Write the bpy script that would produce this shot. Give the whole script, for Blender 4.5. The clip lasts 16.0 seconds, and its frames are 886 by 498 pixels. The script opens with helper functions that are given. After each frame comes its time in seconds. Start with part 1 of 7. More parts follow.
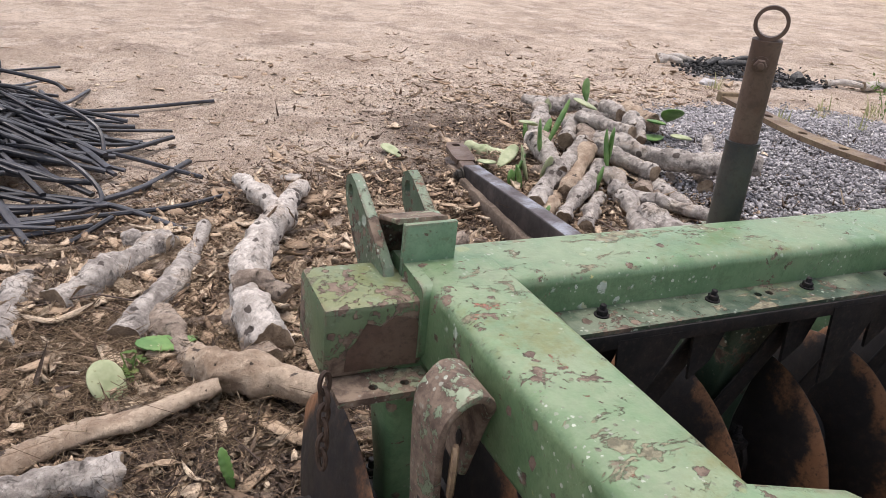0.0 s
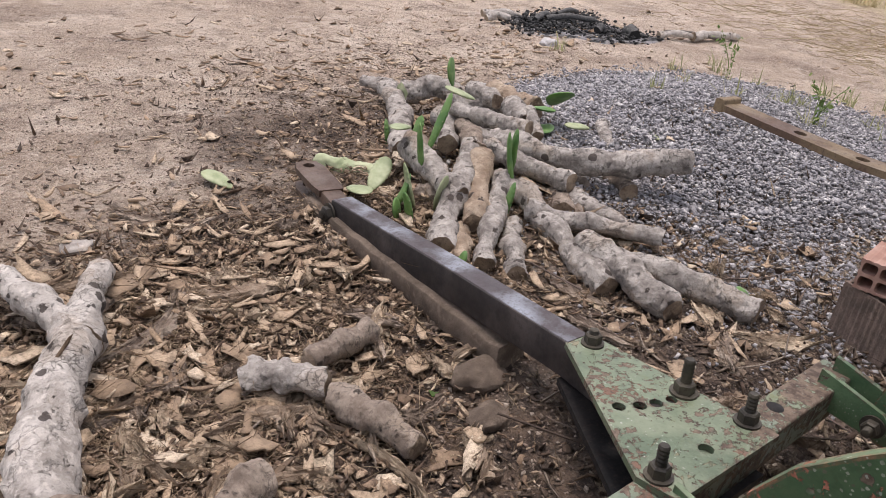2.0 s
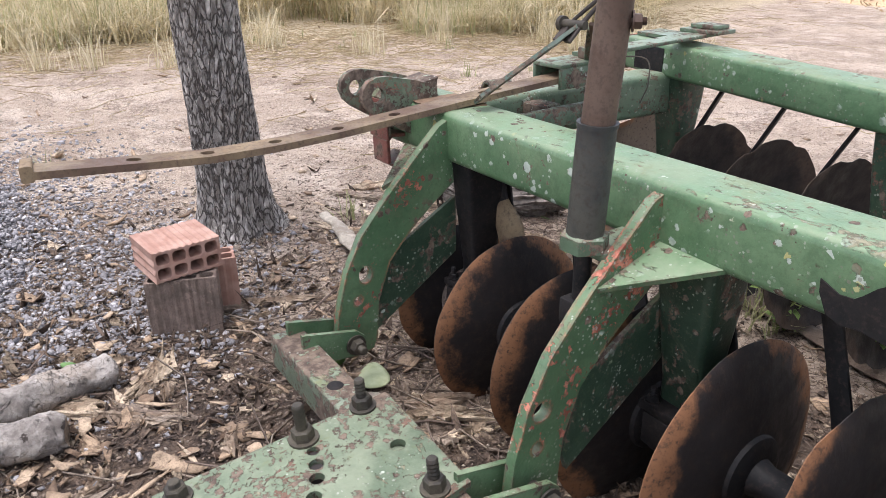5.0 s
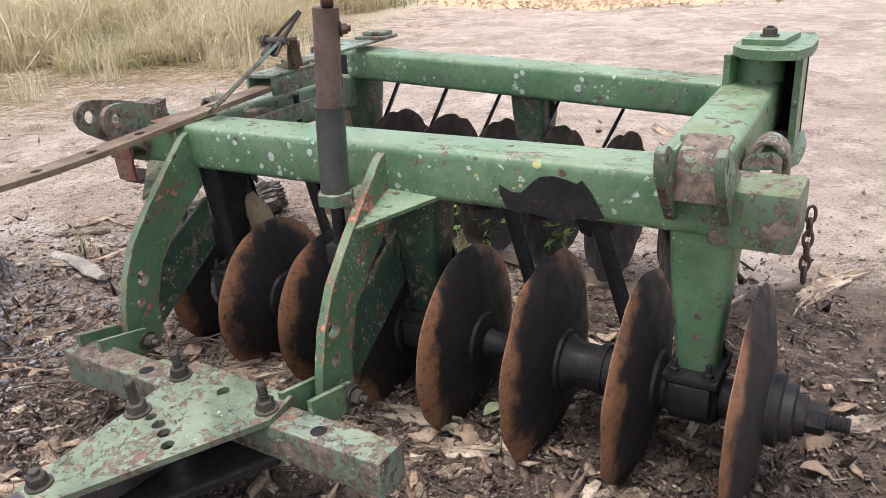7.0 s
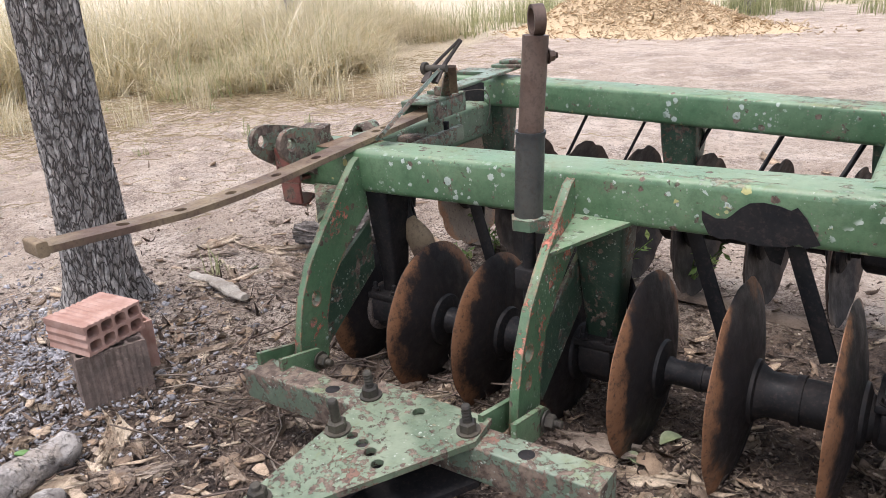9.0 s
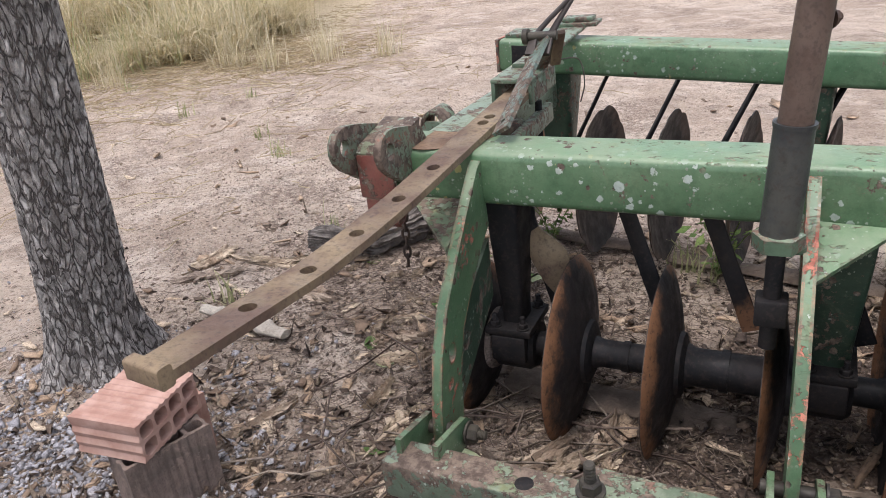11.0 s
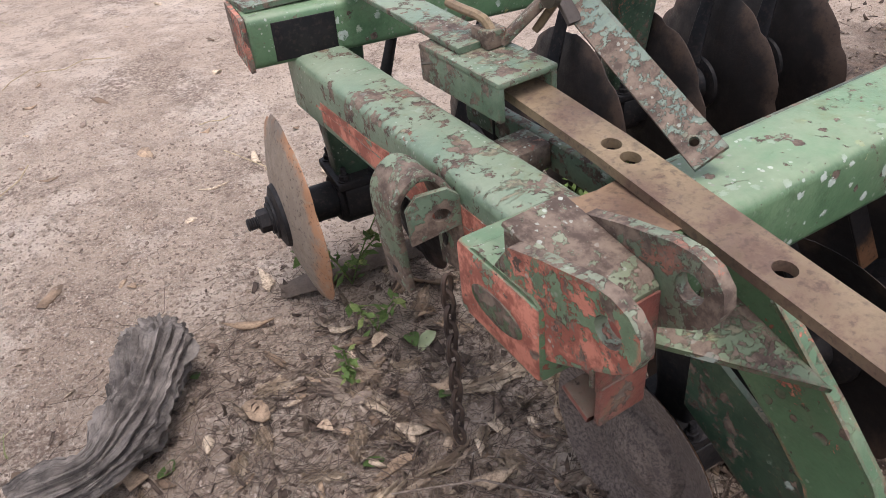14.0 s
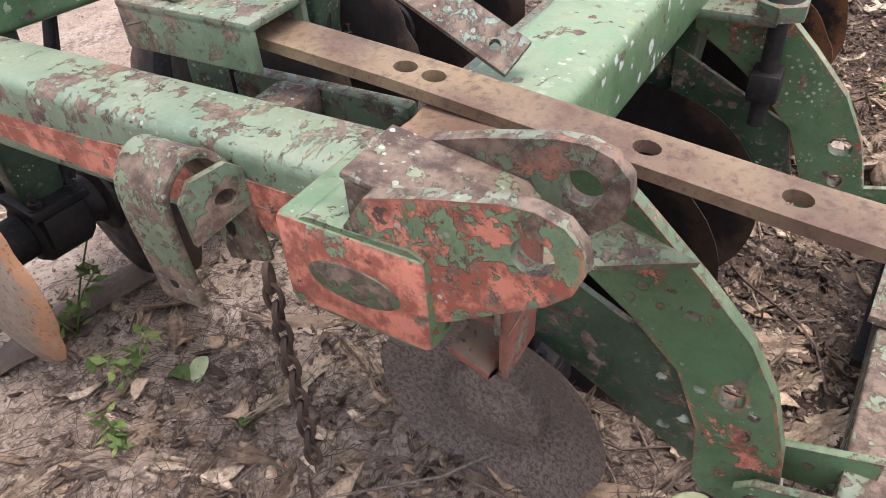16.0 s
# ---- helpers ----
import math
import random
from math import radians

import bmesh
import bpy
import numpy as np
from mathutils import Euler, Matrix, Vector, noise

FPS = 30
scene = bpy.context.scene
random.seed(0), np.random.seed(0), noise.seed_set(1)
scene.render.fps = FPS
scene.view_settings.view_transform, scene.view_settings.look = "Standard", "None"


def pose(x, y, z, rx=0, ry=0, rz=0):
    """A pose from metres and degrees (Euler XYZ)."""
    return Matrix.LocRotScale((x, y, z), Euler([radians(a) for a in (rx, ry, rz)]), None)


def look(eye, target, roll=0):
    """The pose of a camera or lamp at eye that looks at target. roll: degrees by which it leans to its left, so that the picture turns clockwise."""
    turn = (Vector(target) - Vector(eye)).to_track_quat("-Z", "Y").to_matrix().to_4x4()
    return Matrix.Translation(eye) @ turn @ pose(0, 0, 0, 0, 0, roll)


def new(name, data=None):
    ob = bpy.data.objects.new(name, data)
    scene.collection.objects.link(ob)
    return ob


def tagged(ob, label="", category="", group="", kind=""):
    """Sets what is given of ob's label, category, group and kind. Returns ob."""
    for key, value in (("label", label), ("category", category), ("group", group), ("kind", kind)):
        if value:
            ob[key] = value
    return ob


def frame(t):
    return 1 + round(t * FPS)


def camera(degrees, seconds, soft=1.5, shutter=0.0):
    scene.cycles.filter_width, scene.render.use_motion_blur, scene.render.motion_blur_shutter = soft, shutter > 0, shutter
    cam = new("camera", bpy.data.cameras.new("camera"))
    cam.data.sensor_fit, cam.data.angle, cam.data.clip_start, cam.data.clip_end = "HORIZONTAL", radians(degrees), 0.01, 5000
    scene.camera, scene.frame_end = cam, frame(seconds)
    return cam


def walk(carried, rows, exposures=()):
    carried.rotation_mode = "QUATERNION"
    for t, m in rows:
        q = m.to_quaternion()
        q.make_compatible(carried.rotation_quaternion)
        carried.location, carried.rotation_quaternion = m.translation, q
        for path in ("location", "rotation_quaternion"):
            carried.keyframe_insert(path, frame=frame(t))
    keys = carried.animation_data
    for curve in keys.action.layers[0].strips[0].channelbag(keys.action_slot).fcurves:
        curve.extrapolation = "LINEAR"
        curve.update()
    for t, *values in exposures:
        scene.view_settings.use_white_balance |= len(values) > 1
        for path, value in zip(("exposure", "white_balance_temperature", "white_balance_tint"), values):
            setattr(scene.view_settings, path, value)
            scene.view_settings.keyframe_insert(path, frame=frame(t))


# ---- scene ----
cam = camera(60.6, 16.0, soft=0.55)
METRES, EYE, TILT, LEAN, TURN = 6.65, 1.3942, 2.844, -2.432, -26.060
ROWS = [
    (0.0, 0.0, 0.0, 0.0, 1.16, -28.03, -2.19),
    (0.5, -0.0122, 0.0283, -0.0052, -4.73, -28.29, -2.29),
    (1.0, -0.018, 0.0844, -0.0075, -7.53, -28.96, -2.47),
    (1.5, -0.0257, 0.1216, -0.0107, -9.83, -30.25, -3.2),
    (2.0, -0.0429, 0.1705, -0.0184, -15.77, -30.99, -3.93),
    (2.5, -0.0554, 0.2018, -0.0221, -22.39, -33.19, -3.14),
    (3.0, -0.0626, 0.2375, -0.0283, -31.97, -33.44, -2.85),
    (3.5, -0.0694, 0.2677, -0.027, -46.17, -31.2, -3.28),
    (4.0, -0.088, 0.2943, -0.0259, -65.92, -27.99, -3.55),
    (4.5, -0.0976, 0.3125, -0.0272, -82.46, -27.11, -3.82),
    (5.0, -0.0901, 0.3352, -0.029, -99.74, -26.02, -2.87),
    (7.5, -0.1575, 0.3917, -0.0206, -125.61, -23.31, -1.08),
    (8.0, -0.1583, 0.3976, -0.0195, -123.09, -22.65, -1.21),
    (8.5, -0.1489, 0.4092, -0.0211, -119.54, -22.29, -1.08),
    (9.0, -0.1194, 0.4332, -0.0244, -121.78, -21.45, -0.56),
    (11.5, 0.0594, 0.4557, -0.0291, -135.06, -26.5, 1.67),
    (12.0, 0.1179, 0.4335, -0.0347, -141.01, -27.96, 2.01),
    (12.5, 0.1663, 0.4185, -0.0358, -150.02, -29.46, 1.23),
    (13.0, 0.2204, 0.4104, -0.0367, -160.77, -30.68, 1.97),
    (13.5, 0.2537, 0.4079, -0.0318, -173.06, -31.98, 2.14),
    (14.0, 0.2822, 0.4077, -0.0336, -186.72, -33.0, 2.12),
    (14.5, 0.3014, 0.3972, -0.0421, -197.66, -34.17, 2.34),
    (15.0, 0.3138, 0.3991, -0.0384, -206.33, -34.89, 2.31),
    (15.5, 0.3168, 0.4011, -0.0405, -211.77, -34.94, 2.71),
    (16.0, 0.3027, 0.3768, -0.0545, -215.04, -34.65, 2.24),
]
walk(cam, [(t, pose(0, 0, EYE, TILT, LEAN, TURN) @ pose(METRES * x, METRES * y, METRES * z, 90 + pitch, roll, yaw)) for t, x, y, z, yaw, pitch, roll in ROWS],
     exposures=[(0.0, 0.86, 6850, 16), (0.6, 0.74, 6850, 16), (1.5, 0.62, 6860, 17), (2.5, 0.76, 6880, 17), (3.5, 0.88, 6900, 18), (4.5, 1.04, 6480, 15), (5.0, 1.24, 6450, 15), (9.0, 1.14, 6400, 15), (11.5, 0.96, 6480, 15), (12.0, 0.95, 6480, 15), (13.0, 0.85, 6520, 16), (14.5, 1.18, 6600, 18), (16.0, 1.46, 6700, 20)])

# ---- light ----
world = bpy.data.worlds.new("sky")
scene.world = world
world.use_nodes = True
wt = world.node_tree
sky = wt.nodes.new("ShaderNodeTexSky")
sky.sky_type, sky.sun_disc = "NISHITA", False
sky.sun_elevation, sky.sun_rotation = radians(80), radians(20)
sky.air_density, sky.dust_density = 1.0, 2.0
soft_sky = wt.nodes.new("ShaderNodeHueSaturation")
soft_sky.inputs["Saturation"].default_value = 0.45
wt.links.new(sky.outputs["Color"], soft_sky.inputs["Color"])
wt.links.new(soft_sky.outputs["Color"], wt.nodes["Background"].inputs["Color"])
wt.nodes["Background"].inputs["Strength"].default_value = 0.15
sun = new("sun", bpy.data.lights.new("sun", "SUN"))
sun.data.energy, sun.data.angle, sun.data.color = 1.35, radians(24), (1.0, 0.975, 0.95)
sun.matrix_world = look((0.36, 1.0, 6.0), (0, 0, 0))

# ---- materials ----
def rgb(r, g, b):
    return (r, g, b, 1.0)


class Mat:
    """A node material: noise and masks on object coordinates."""

    def __init__(self, name, rough=0.7, metal=0.0, coord="Object"):
        self.m = bpy.data.materials.new(name)
        self.m.use_nodes = True
        self.nt = self.m.node_tree
        self.bsdf = self.nt.nodes["Principled BSDF"]
        self.bsdf.inputs["Roughness"].default_value = rough
        self.bsdf.inputs["Metallic"].default_value = metal
        self.co = self.nt.nodes.new("ShaderNodeTexCoord").outputs[coord]
        self.bumps = []

    def link(self, a, b):
        self.nt.links.new(a, b)

    def scaled(self, s):
        n = self.nt.nodes.new("ShaderNodeMapping")
        n.inputs["Scale"].default_value = s
        self.link(self.co, n.inputs["Vector"])
        return n.outputs["Vector"]

    def noise(self, scale, detail=4, rough=0.6, vec=None, distort=0.0):
        n = self.nt.nodes.new("ShaderNodeTexNoise")
        n.inputs["Scale"].default_value, n.inputs["Detail"].default_value = scale, detail
        n.inputs["Roughness"].default_value, n.inputs["Distortion"].default_value = rough, distort
        self.link(vec or self.co, n.inputs["Vector"])
        return n.outputs["Fac"]

    def voronoi(self, scale, feature="F1", vec=None, rnd=1.0):
        n = self.nt.nodes.new("ShaderNodeTexVoronoi")
        n.feature = feature
        n.inputs["Scale"].default_value, n.inputs["Randomness"].default_value = scale, rnd
        self.link(vec or self.co, n.inputs["Vector"])
        return n.outputs["Distance"]

    def ramp(self, fac, lo, hi, a=0.0, b=1.0):
        n = self.nt.nodes.new("ShaderNodeMapRange")
        n.interpolation_type = "SMOOTHSTEP"
        for k, v in zip(("From Min", "From Max", "To Min", "To Max"), (lo, hi, a, b)):
            n.inputs[k].default_value = v
        self.link(fac, n.inputs["Value"])
        return n.outputs["Result"]

    def math(self, op, a, b):
        n = self.nt.nodes.new("ShaderNodeMath")
        n.operation = op
        for i, v in enumerate((a, b)):
            if isinstance(v, (int, float)):
                n.inputs[i].default_value = v
            else:
                self.link(v, n.inputs[i])
        return n.outputs[0]

    def mix(self, fac, a, b):
        n = self.nt.nodes.new("ShaderNodeMix")
        n.data_type = "RGBA"
        for key, v in ((0, fac), (6, a), (7, b)):
            if isinstance(v, (int, float, tuple)):
                n.inputs[key].default_value = v
            else:
                self.link(v, n.inputs[key])
        return n.outputs[2]

    def random(self, island=False):
        n = self.nt.nodes.new("ShaderNodeNewGeometry" if island else "ShaderNodeObjectInfo")
        return n.outputs["Random Per Island" if island else "Random"]

    def attr(self, name):
        n = self.nt.nodes.new("ShaderNodeAttribute")
        n.attribute_name = name
        s = self.nt.nodes.new("ShaderNodeSeparateColor")
        self.link(n.outputs["Color"], s.inputs[0])
        return s.outputs

    def bump(self, height, strength=0.5, distance=0.004):
        self.bumps.append((height, strength, distance))

    def done(self, color, rough=None):
        if isinstance(color, tuple):
            self.bsdf.inputs["Base Color"].default_value = color
        else:
            self.link(color, self.bsdf.inputs["Base Color"])
        if rough is not None:
            self.link(rough, self.bsdf.inputs["Roughness"])
        last = None
        for height, strength, distance in self.bumps:
            n = self.nt.nodes.new("ShaderNodeBump")
            n.inputs["Strength"].default_value, n.inputs["Distance"].default_value = strength, distance
            self.link(height, n.inputs["Height"])
            if last:
                self.link(last, n.inputs["Normal"])
            last = n.outputs["Normal"]
        if last:
            self.link(last, self.bsdf.inputs["Normal"])
        return self.m


def cells(m, scale, reach, vec=None):
    """Round spots of random size, one in each cell: 1 inside, 0 outside."""
    n = m.nt.nodes.new("ShaderNodeTexVoronoi")
    n.inputs["Scale"].default_value = scale
    m.link(vec or m.co, n.inputs["Vector"])
    s = m.nt.nodes.new("ShaderNodeSeparateColor")
    m.link(n.outputs["Color"], s.inputs[0])
    size = m.math("MULTIPLY", m.math("POWER", s.outputs[0], 3.0), reach)
    edge = m.math("ADD", n.outputs["Distance"], m.math("MULTIPLY", m.math("SUBTRACT", m.noise(scale * 3, 5, 0.75), 0.5), reach * 1.5))
    return m.ramp(m.math("SUBTRACT", size, edge), 0.0, 0.035), s.outputs[1]


def paint(name, green, pale, rust_at, primer_at, lichen_at, salmon=0.5, moss_at=0.62):
    """Old green enamel: faded blotches, chips down to primer and rust, pits, lichen rosettes, moss on top, sky light
    mixed into the tops.
    """
    m = Mat(name, 0.5)
    fade = m.ramp(m.noise(3.5, 7, 0.7), 0.36, 0.66, 0.15, 0.85)
    col = m.mix(fade, green, pale)
    col = m.mix(m.ramp(m.noise(1.6, 6, 0.7), 0.42, 0.66, 0, 0.6), col, tuple(c * 0.6 for c in green[:3]) + (1.0,))
    col = m.mix(m.ramp(m.noise(26, 8, 0.8), 0.44, 0.66, 0, 0.45), col, tuple(c * 0.5 for c in green[:3]) + (1.0,))
    col = m.mix(m.ramp(m.noise(9, 7, 0.75, distort=0.4), 0.52, 0.68, 0, 0.35), col, rgb(0.17, 0.19, 0.11))
    col = m.mix(m.ramp(m.noise(70, 6, 0.78), 0.56, 0.66, 0, 0.5), col, rgb(0.09, 0.11, 0.06))
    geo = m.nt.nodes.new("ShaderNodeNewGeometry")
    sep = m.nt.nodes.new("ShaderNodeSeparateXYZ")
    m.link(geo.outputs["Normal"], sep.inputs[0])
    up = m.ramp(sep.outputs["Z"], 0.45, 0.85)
    # upward faces mixed paler: the sky's light on them put into the colour
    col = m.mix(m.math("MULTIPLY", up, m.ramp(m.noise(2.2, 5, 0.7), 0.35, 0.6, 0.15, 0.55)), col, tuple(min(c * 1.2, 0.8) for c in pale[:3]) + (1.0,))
    # a greyer pale mix on upward faces, broken up by noise
    pale_top = m.math("MULTIPLY", up, m.ramp(m.noise(7, 6, 0.7), 0.40, 0.62, 0, 0.45))
    col = m.mix(pale_top, col, m.mix(m.noise(60, 3), rgb(0.20, 0.23, 0.15), rgb(0.33, 0.36, 0.26)))
    moss = m.math("MULTIPLY", up, m.ramp(m.math("ADD", m.math("MULTIPLY", m.noise(2.6, 4), 0.65), m.math("MULTIPLY", m.noise(45, 4, 0.7), 0.35)), moss_at - 0.10, moss_at + 0.05, 0, 0.75))
    col = m.mix(moss, col, m.mix(m.noise(70, 3), rgb(0.085, 0.095, 0.03), rgb(0.22, 0.225, 0.085)))
    torn = m.math("ADD", m.math("MULTIPLY", m.noise(24, 7, 0.72, m.scaled((0.6, 1.2, 1)), 0.5), 0.62), m.math("MULTIPLY", m.noise(3, 3), 0.38))
    torn = m.math("MULTIPLY", up, m.ramp(torn, 0.555, 0.566, 0, 0.9))
    col = m.mix(torn, col, m.mix(m.ramp(m.noise(50, 5, 0.7), 0.4, 0.6), rgb(0.10, 0.085, 0.055), rgb(0.26, 0.235, 0.155)))
    chips = m.math("ADD", m.math("MULTIPLY", m.noise(6.5, 7, 0.7, distort=0.5), 0.60), m.math("MULTIPLY", m.noise(48.0, 6, 0.75), 0.40))
    prim = m.ramp(chips, primer_at, primer_at + 0.012)
    rim = m.nt.nodes.new("ShaderNodeBevel")
    rim.samples = 3
    rim.inputs["Radius"].default_value = 0.011
    turn = m.nt.nodes.new("ShaderNodeVectorMath")
    turn.operation = "DOT_PRODUCT"
    m.link(rim.outputs["Normal"], turn.inputs[0])
    m.link(geo.outputs["Normal"], turn.inputs[1])
    if salmon == 1.0:
        prim = m.math("MAXIMUM", prim, m.math("MULTIPLY", m.ramp(turn.outputs["Value"], 0.998, 0.95), m.ramp(m.noise(6, 6, 0.7), 0.47, 0.50)))
    red = m.mix(m.ramp(m.noise(26, 5, 0.7), 0.42, 0.6), rgb(0.27, 0.085, 0.055), rgb(0.56, 0.21, 0.14))
    col = m.mix(prim, col, m.mix(salmon, rgb(0.17, 0.10, 0.07), red))
    worn = m.math("ADD", m.math("MULTIPLY", m.noise(9.0, 6, 0.65, distort=0.6), 0.55), m.math("MULTIPLY", m.noise(48.0, 5, 0.75), 0.45))
    rust = m.ramp(worn, rust_at, rust_at + 0.014)
    edge = m.math("MULTIPLY", m.ramp(turn.outputs["Value"], 0.995, 0.90), m.ramp(m.noise(17, 6, 0.75), 0.45, 0.56))
    rust = m.math("MAXIMUM", rust, m.math("MULTIPLY", edge, 0.9))
    pit, hue = cells(m, 34, 0.42)
    rust = m.math("MAXIMUM", rust, m.math("MULTIPLY", pit, m.ramp(m.noise(5, 3), 0.46, 0.54)))
    col = m.mix(rust, col, m.mix(m.ramp(m.noise(35, 5, 0.7), 0.35, 0.65), rgb(0.070, 0.046, 0.034), rgb(0.205, 0.152, 0.112)))
    spot, hue = cells(m, 42, 0.52)
    zone = m.ramp(m.noise(4.5, 4), lichen_at - 0.03, lichen_at + 0.03)
    large = cells(m, 27, 0.40)[0]
    spot = m.math("MAXIMUM", spot, m.math("MULTIPLY", large, m.ramp(m.noise(60, 5, 0.7), 0.36, 0.46)))
    lich = m.math("MULTIPLY", m.math("MULTIPLY", spot, zone), m.math("SUBTRACT", 1.0, m.math("MULTIPLY", up, 0.75)))
    crust = m.mix(m.ramp(hue, 0.85, 0.95), m.mix(m.noise(90, 3), rgb(0.27, 0.33, 0.27), rgb(0.54, 0.59, 0.52)), rgb(0.40, 0.38, 0.16))
    col = m.mix(lich, col, crust)
    fleck, hue2 = cells(m, 120, 0.5)
    col = m.mix(m.math("MULTIPLY", fleck, m.ramp(m.noise(8, 4), 0.46, 0.6, 0, 0.8)), col, m.mix(hue2, rgb(0.10, 0.085, 0.06), rgb(0.50, 0.54, 0.46)))
    bare = m.math("MAXIMUM", m.math("MAXIMUM", prim, torn), rust)
    m.bump(m.math("SUBTRACT", 1.0, bare), 1.0, 0.003)
    m.bump(lich, 0.6, 0.002)
    m.bump(m.noise(120, 4), 0.35, 0.002)
    m.bump(m.noise(14, 4), 0.25, 0.004)
    rough = m.math("ADD", 0.36, m.math("MULTIPLY", m.math("MAXIMUM", bare, m.math("MAXIMUM", lich, pale_top)), 0.45))
    return m.done(col, rough)


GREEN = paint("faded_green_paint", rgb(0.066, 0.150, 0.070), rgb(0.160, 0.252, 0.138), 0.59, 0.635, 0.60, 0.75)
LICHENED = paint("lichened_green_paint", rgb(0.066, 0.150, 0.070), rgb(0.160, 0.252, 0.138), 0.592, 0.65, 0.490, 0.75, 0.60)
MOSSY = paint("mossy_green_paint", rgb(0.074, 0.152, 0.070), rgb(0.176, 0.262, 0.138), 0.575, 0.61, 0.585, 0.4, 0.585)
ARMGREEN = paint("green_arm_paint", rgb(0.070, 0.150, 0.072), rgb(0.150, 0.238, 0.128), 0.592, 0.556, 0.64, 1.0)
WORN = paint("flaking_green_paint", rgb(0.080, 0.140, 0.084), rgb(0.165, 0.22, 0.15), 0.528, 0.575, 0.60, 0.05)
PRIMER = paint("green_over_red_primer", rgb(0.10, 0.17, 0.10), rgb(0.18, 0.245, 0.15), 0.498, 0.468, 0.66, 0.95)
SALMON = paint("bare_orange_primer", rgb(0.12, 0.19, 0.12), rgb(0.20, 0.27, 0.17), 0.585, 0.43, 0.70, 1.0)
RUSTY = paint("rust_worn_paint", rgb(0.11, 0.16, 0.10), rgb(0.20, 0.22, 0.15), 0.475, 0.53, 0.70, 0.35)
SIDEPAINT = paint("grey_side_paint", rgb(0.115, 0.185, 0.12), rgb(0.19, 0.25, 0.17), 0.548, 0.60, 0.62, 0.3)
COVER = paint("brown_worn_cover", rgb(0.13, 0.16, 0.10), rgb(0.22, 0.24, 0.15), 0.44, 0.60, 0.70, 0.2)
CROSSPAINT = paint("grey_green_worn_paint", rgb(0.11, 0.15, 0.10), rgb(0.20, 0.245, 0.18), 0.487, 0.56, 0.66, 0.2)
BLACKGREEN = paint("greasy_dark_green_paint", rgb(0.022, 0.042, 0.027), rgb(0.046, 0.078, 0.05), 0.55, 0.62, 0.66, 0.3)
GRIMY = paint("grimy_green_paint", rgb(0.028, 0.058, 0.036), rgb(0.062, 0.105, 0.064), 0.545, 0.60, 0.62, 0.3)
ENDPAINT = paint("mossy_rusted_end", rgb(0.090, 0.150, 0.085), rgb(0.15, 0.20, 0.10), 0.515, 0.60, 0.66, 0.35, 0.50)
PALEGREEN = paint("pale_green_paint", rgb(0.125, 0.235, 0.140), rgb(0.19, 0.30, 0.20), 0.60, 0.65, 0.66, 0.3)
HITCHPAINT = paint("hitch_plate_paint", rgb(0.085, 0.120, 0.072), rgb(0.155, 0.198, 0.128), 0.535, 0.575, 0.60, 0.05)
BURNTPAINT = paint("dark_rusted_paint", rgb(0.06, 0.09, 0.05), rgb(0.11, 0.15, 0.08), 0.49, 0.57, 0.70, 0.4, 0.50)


def disc_steel(name, dark, warm, crust):
    """Greasy dark disc with rusty crescents towards its rim; the beam's shade is part of the dark."""
    m = Mat(name, 0.6, 0.15, "Generated")
    sep = m.nt.nodes.new("ShaderNodeSeparateXYZ")
    m.link(m.co, sep.inputs[0])
    y, z = m.math("SUBTRACT", sep.outputs[1], 0.5), m.math("SUBTRACT", sep.outputs[2], 0.5)
    rad = m.math("SQRT", m.math("ADD", m.math("MULTIPLY", y, y), m.math("MULTIPLY", z, z)), 0.0)
    m.co = m.nt.nodes.new("ShaderNodeTexCoord").outputs["Object"]
    # rust front and rear, dark between from grease and the beam's painted shade
    f = m.math("ADD", m.math("MULTIPLY", rad, 1.5), m.math("MULTIPLY", m.math("ABSOLUTE", y, 0.0), 0.45))
    f = m.math("ADD", f, m.math("MULTIPLY", m.math("SUBTRACT", m.noise(7, 7, 0.7), 0.5), 0.9))
    col = m.mix(m.ramp(f, 0.72, 0.90), dark, warm)
    col = m.mix(m.ramp(m.noise(38, 6, 0.75), 0.5, 0.66, 0, 0.6), col, crust)
    col = m.mix(m.ramp(m.noise(90, 4), 0.55, 0.7, 0, 0.7), col, rgb(0.025, 0.018, 0.016))
    m.bump(m.noise(120, 5, 0.7), 0.4, 0.002)
    m.bump(m.noise(18, 4), 0.3, 0.003)
    m.bsdf.inputs["Specular IOR Level"].default_value = 0.35
    return m.done(col, m.ramp(m.noise(18, 3), 0.3, 0.7, 0.48, 0.75))


def iron(name, dark, warm, at, rough=0.65, metal=0.15, spec=0.4):
    m = Mat(name, rough, metal)
    a = m.ramp(m.noise(6, 7, 0.72), at - 0.12, at + 0.12)
    col = m.mix(a, dark, warm)
    col = m.mix(m.ramp(m.noise(24, 6, 0.75), 0.48, 0.7, 0, 0.6), col, tuple(c * 0.5 for c in dark[:3]) + (1.0,))
    col = m.mix(m.ramp(m.noise(90, 4), 0.5, 0.7, 0, 0.5), col, rgb(0.05, 0.035, 0.03))
    m.bump(m.noise(160, 5, 0.7), 0.35, 0.0015)
    m.bump(m.noise(22, 3), 0.25, 0.002)
    m.bsdf.inputs["Specular IOR Level"].default_value = spec
    return m.done(col, m.ramp(m.noise(18, 3), 0.3, 0.7, rough - 0.12, rough + 0.15))


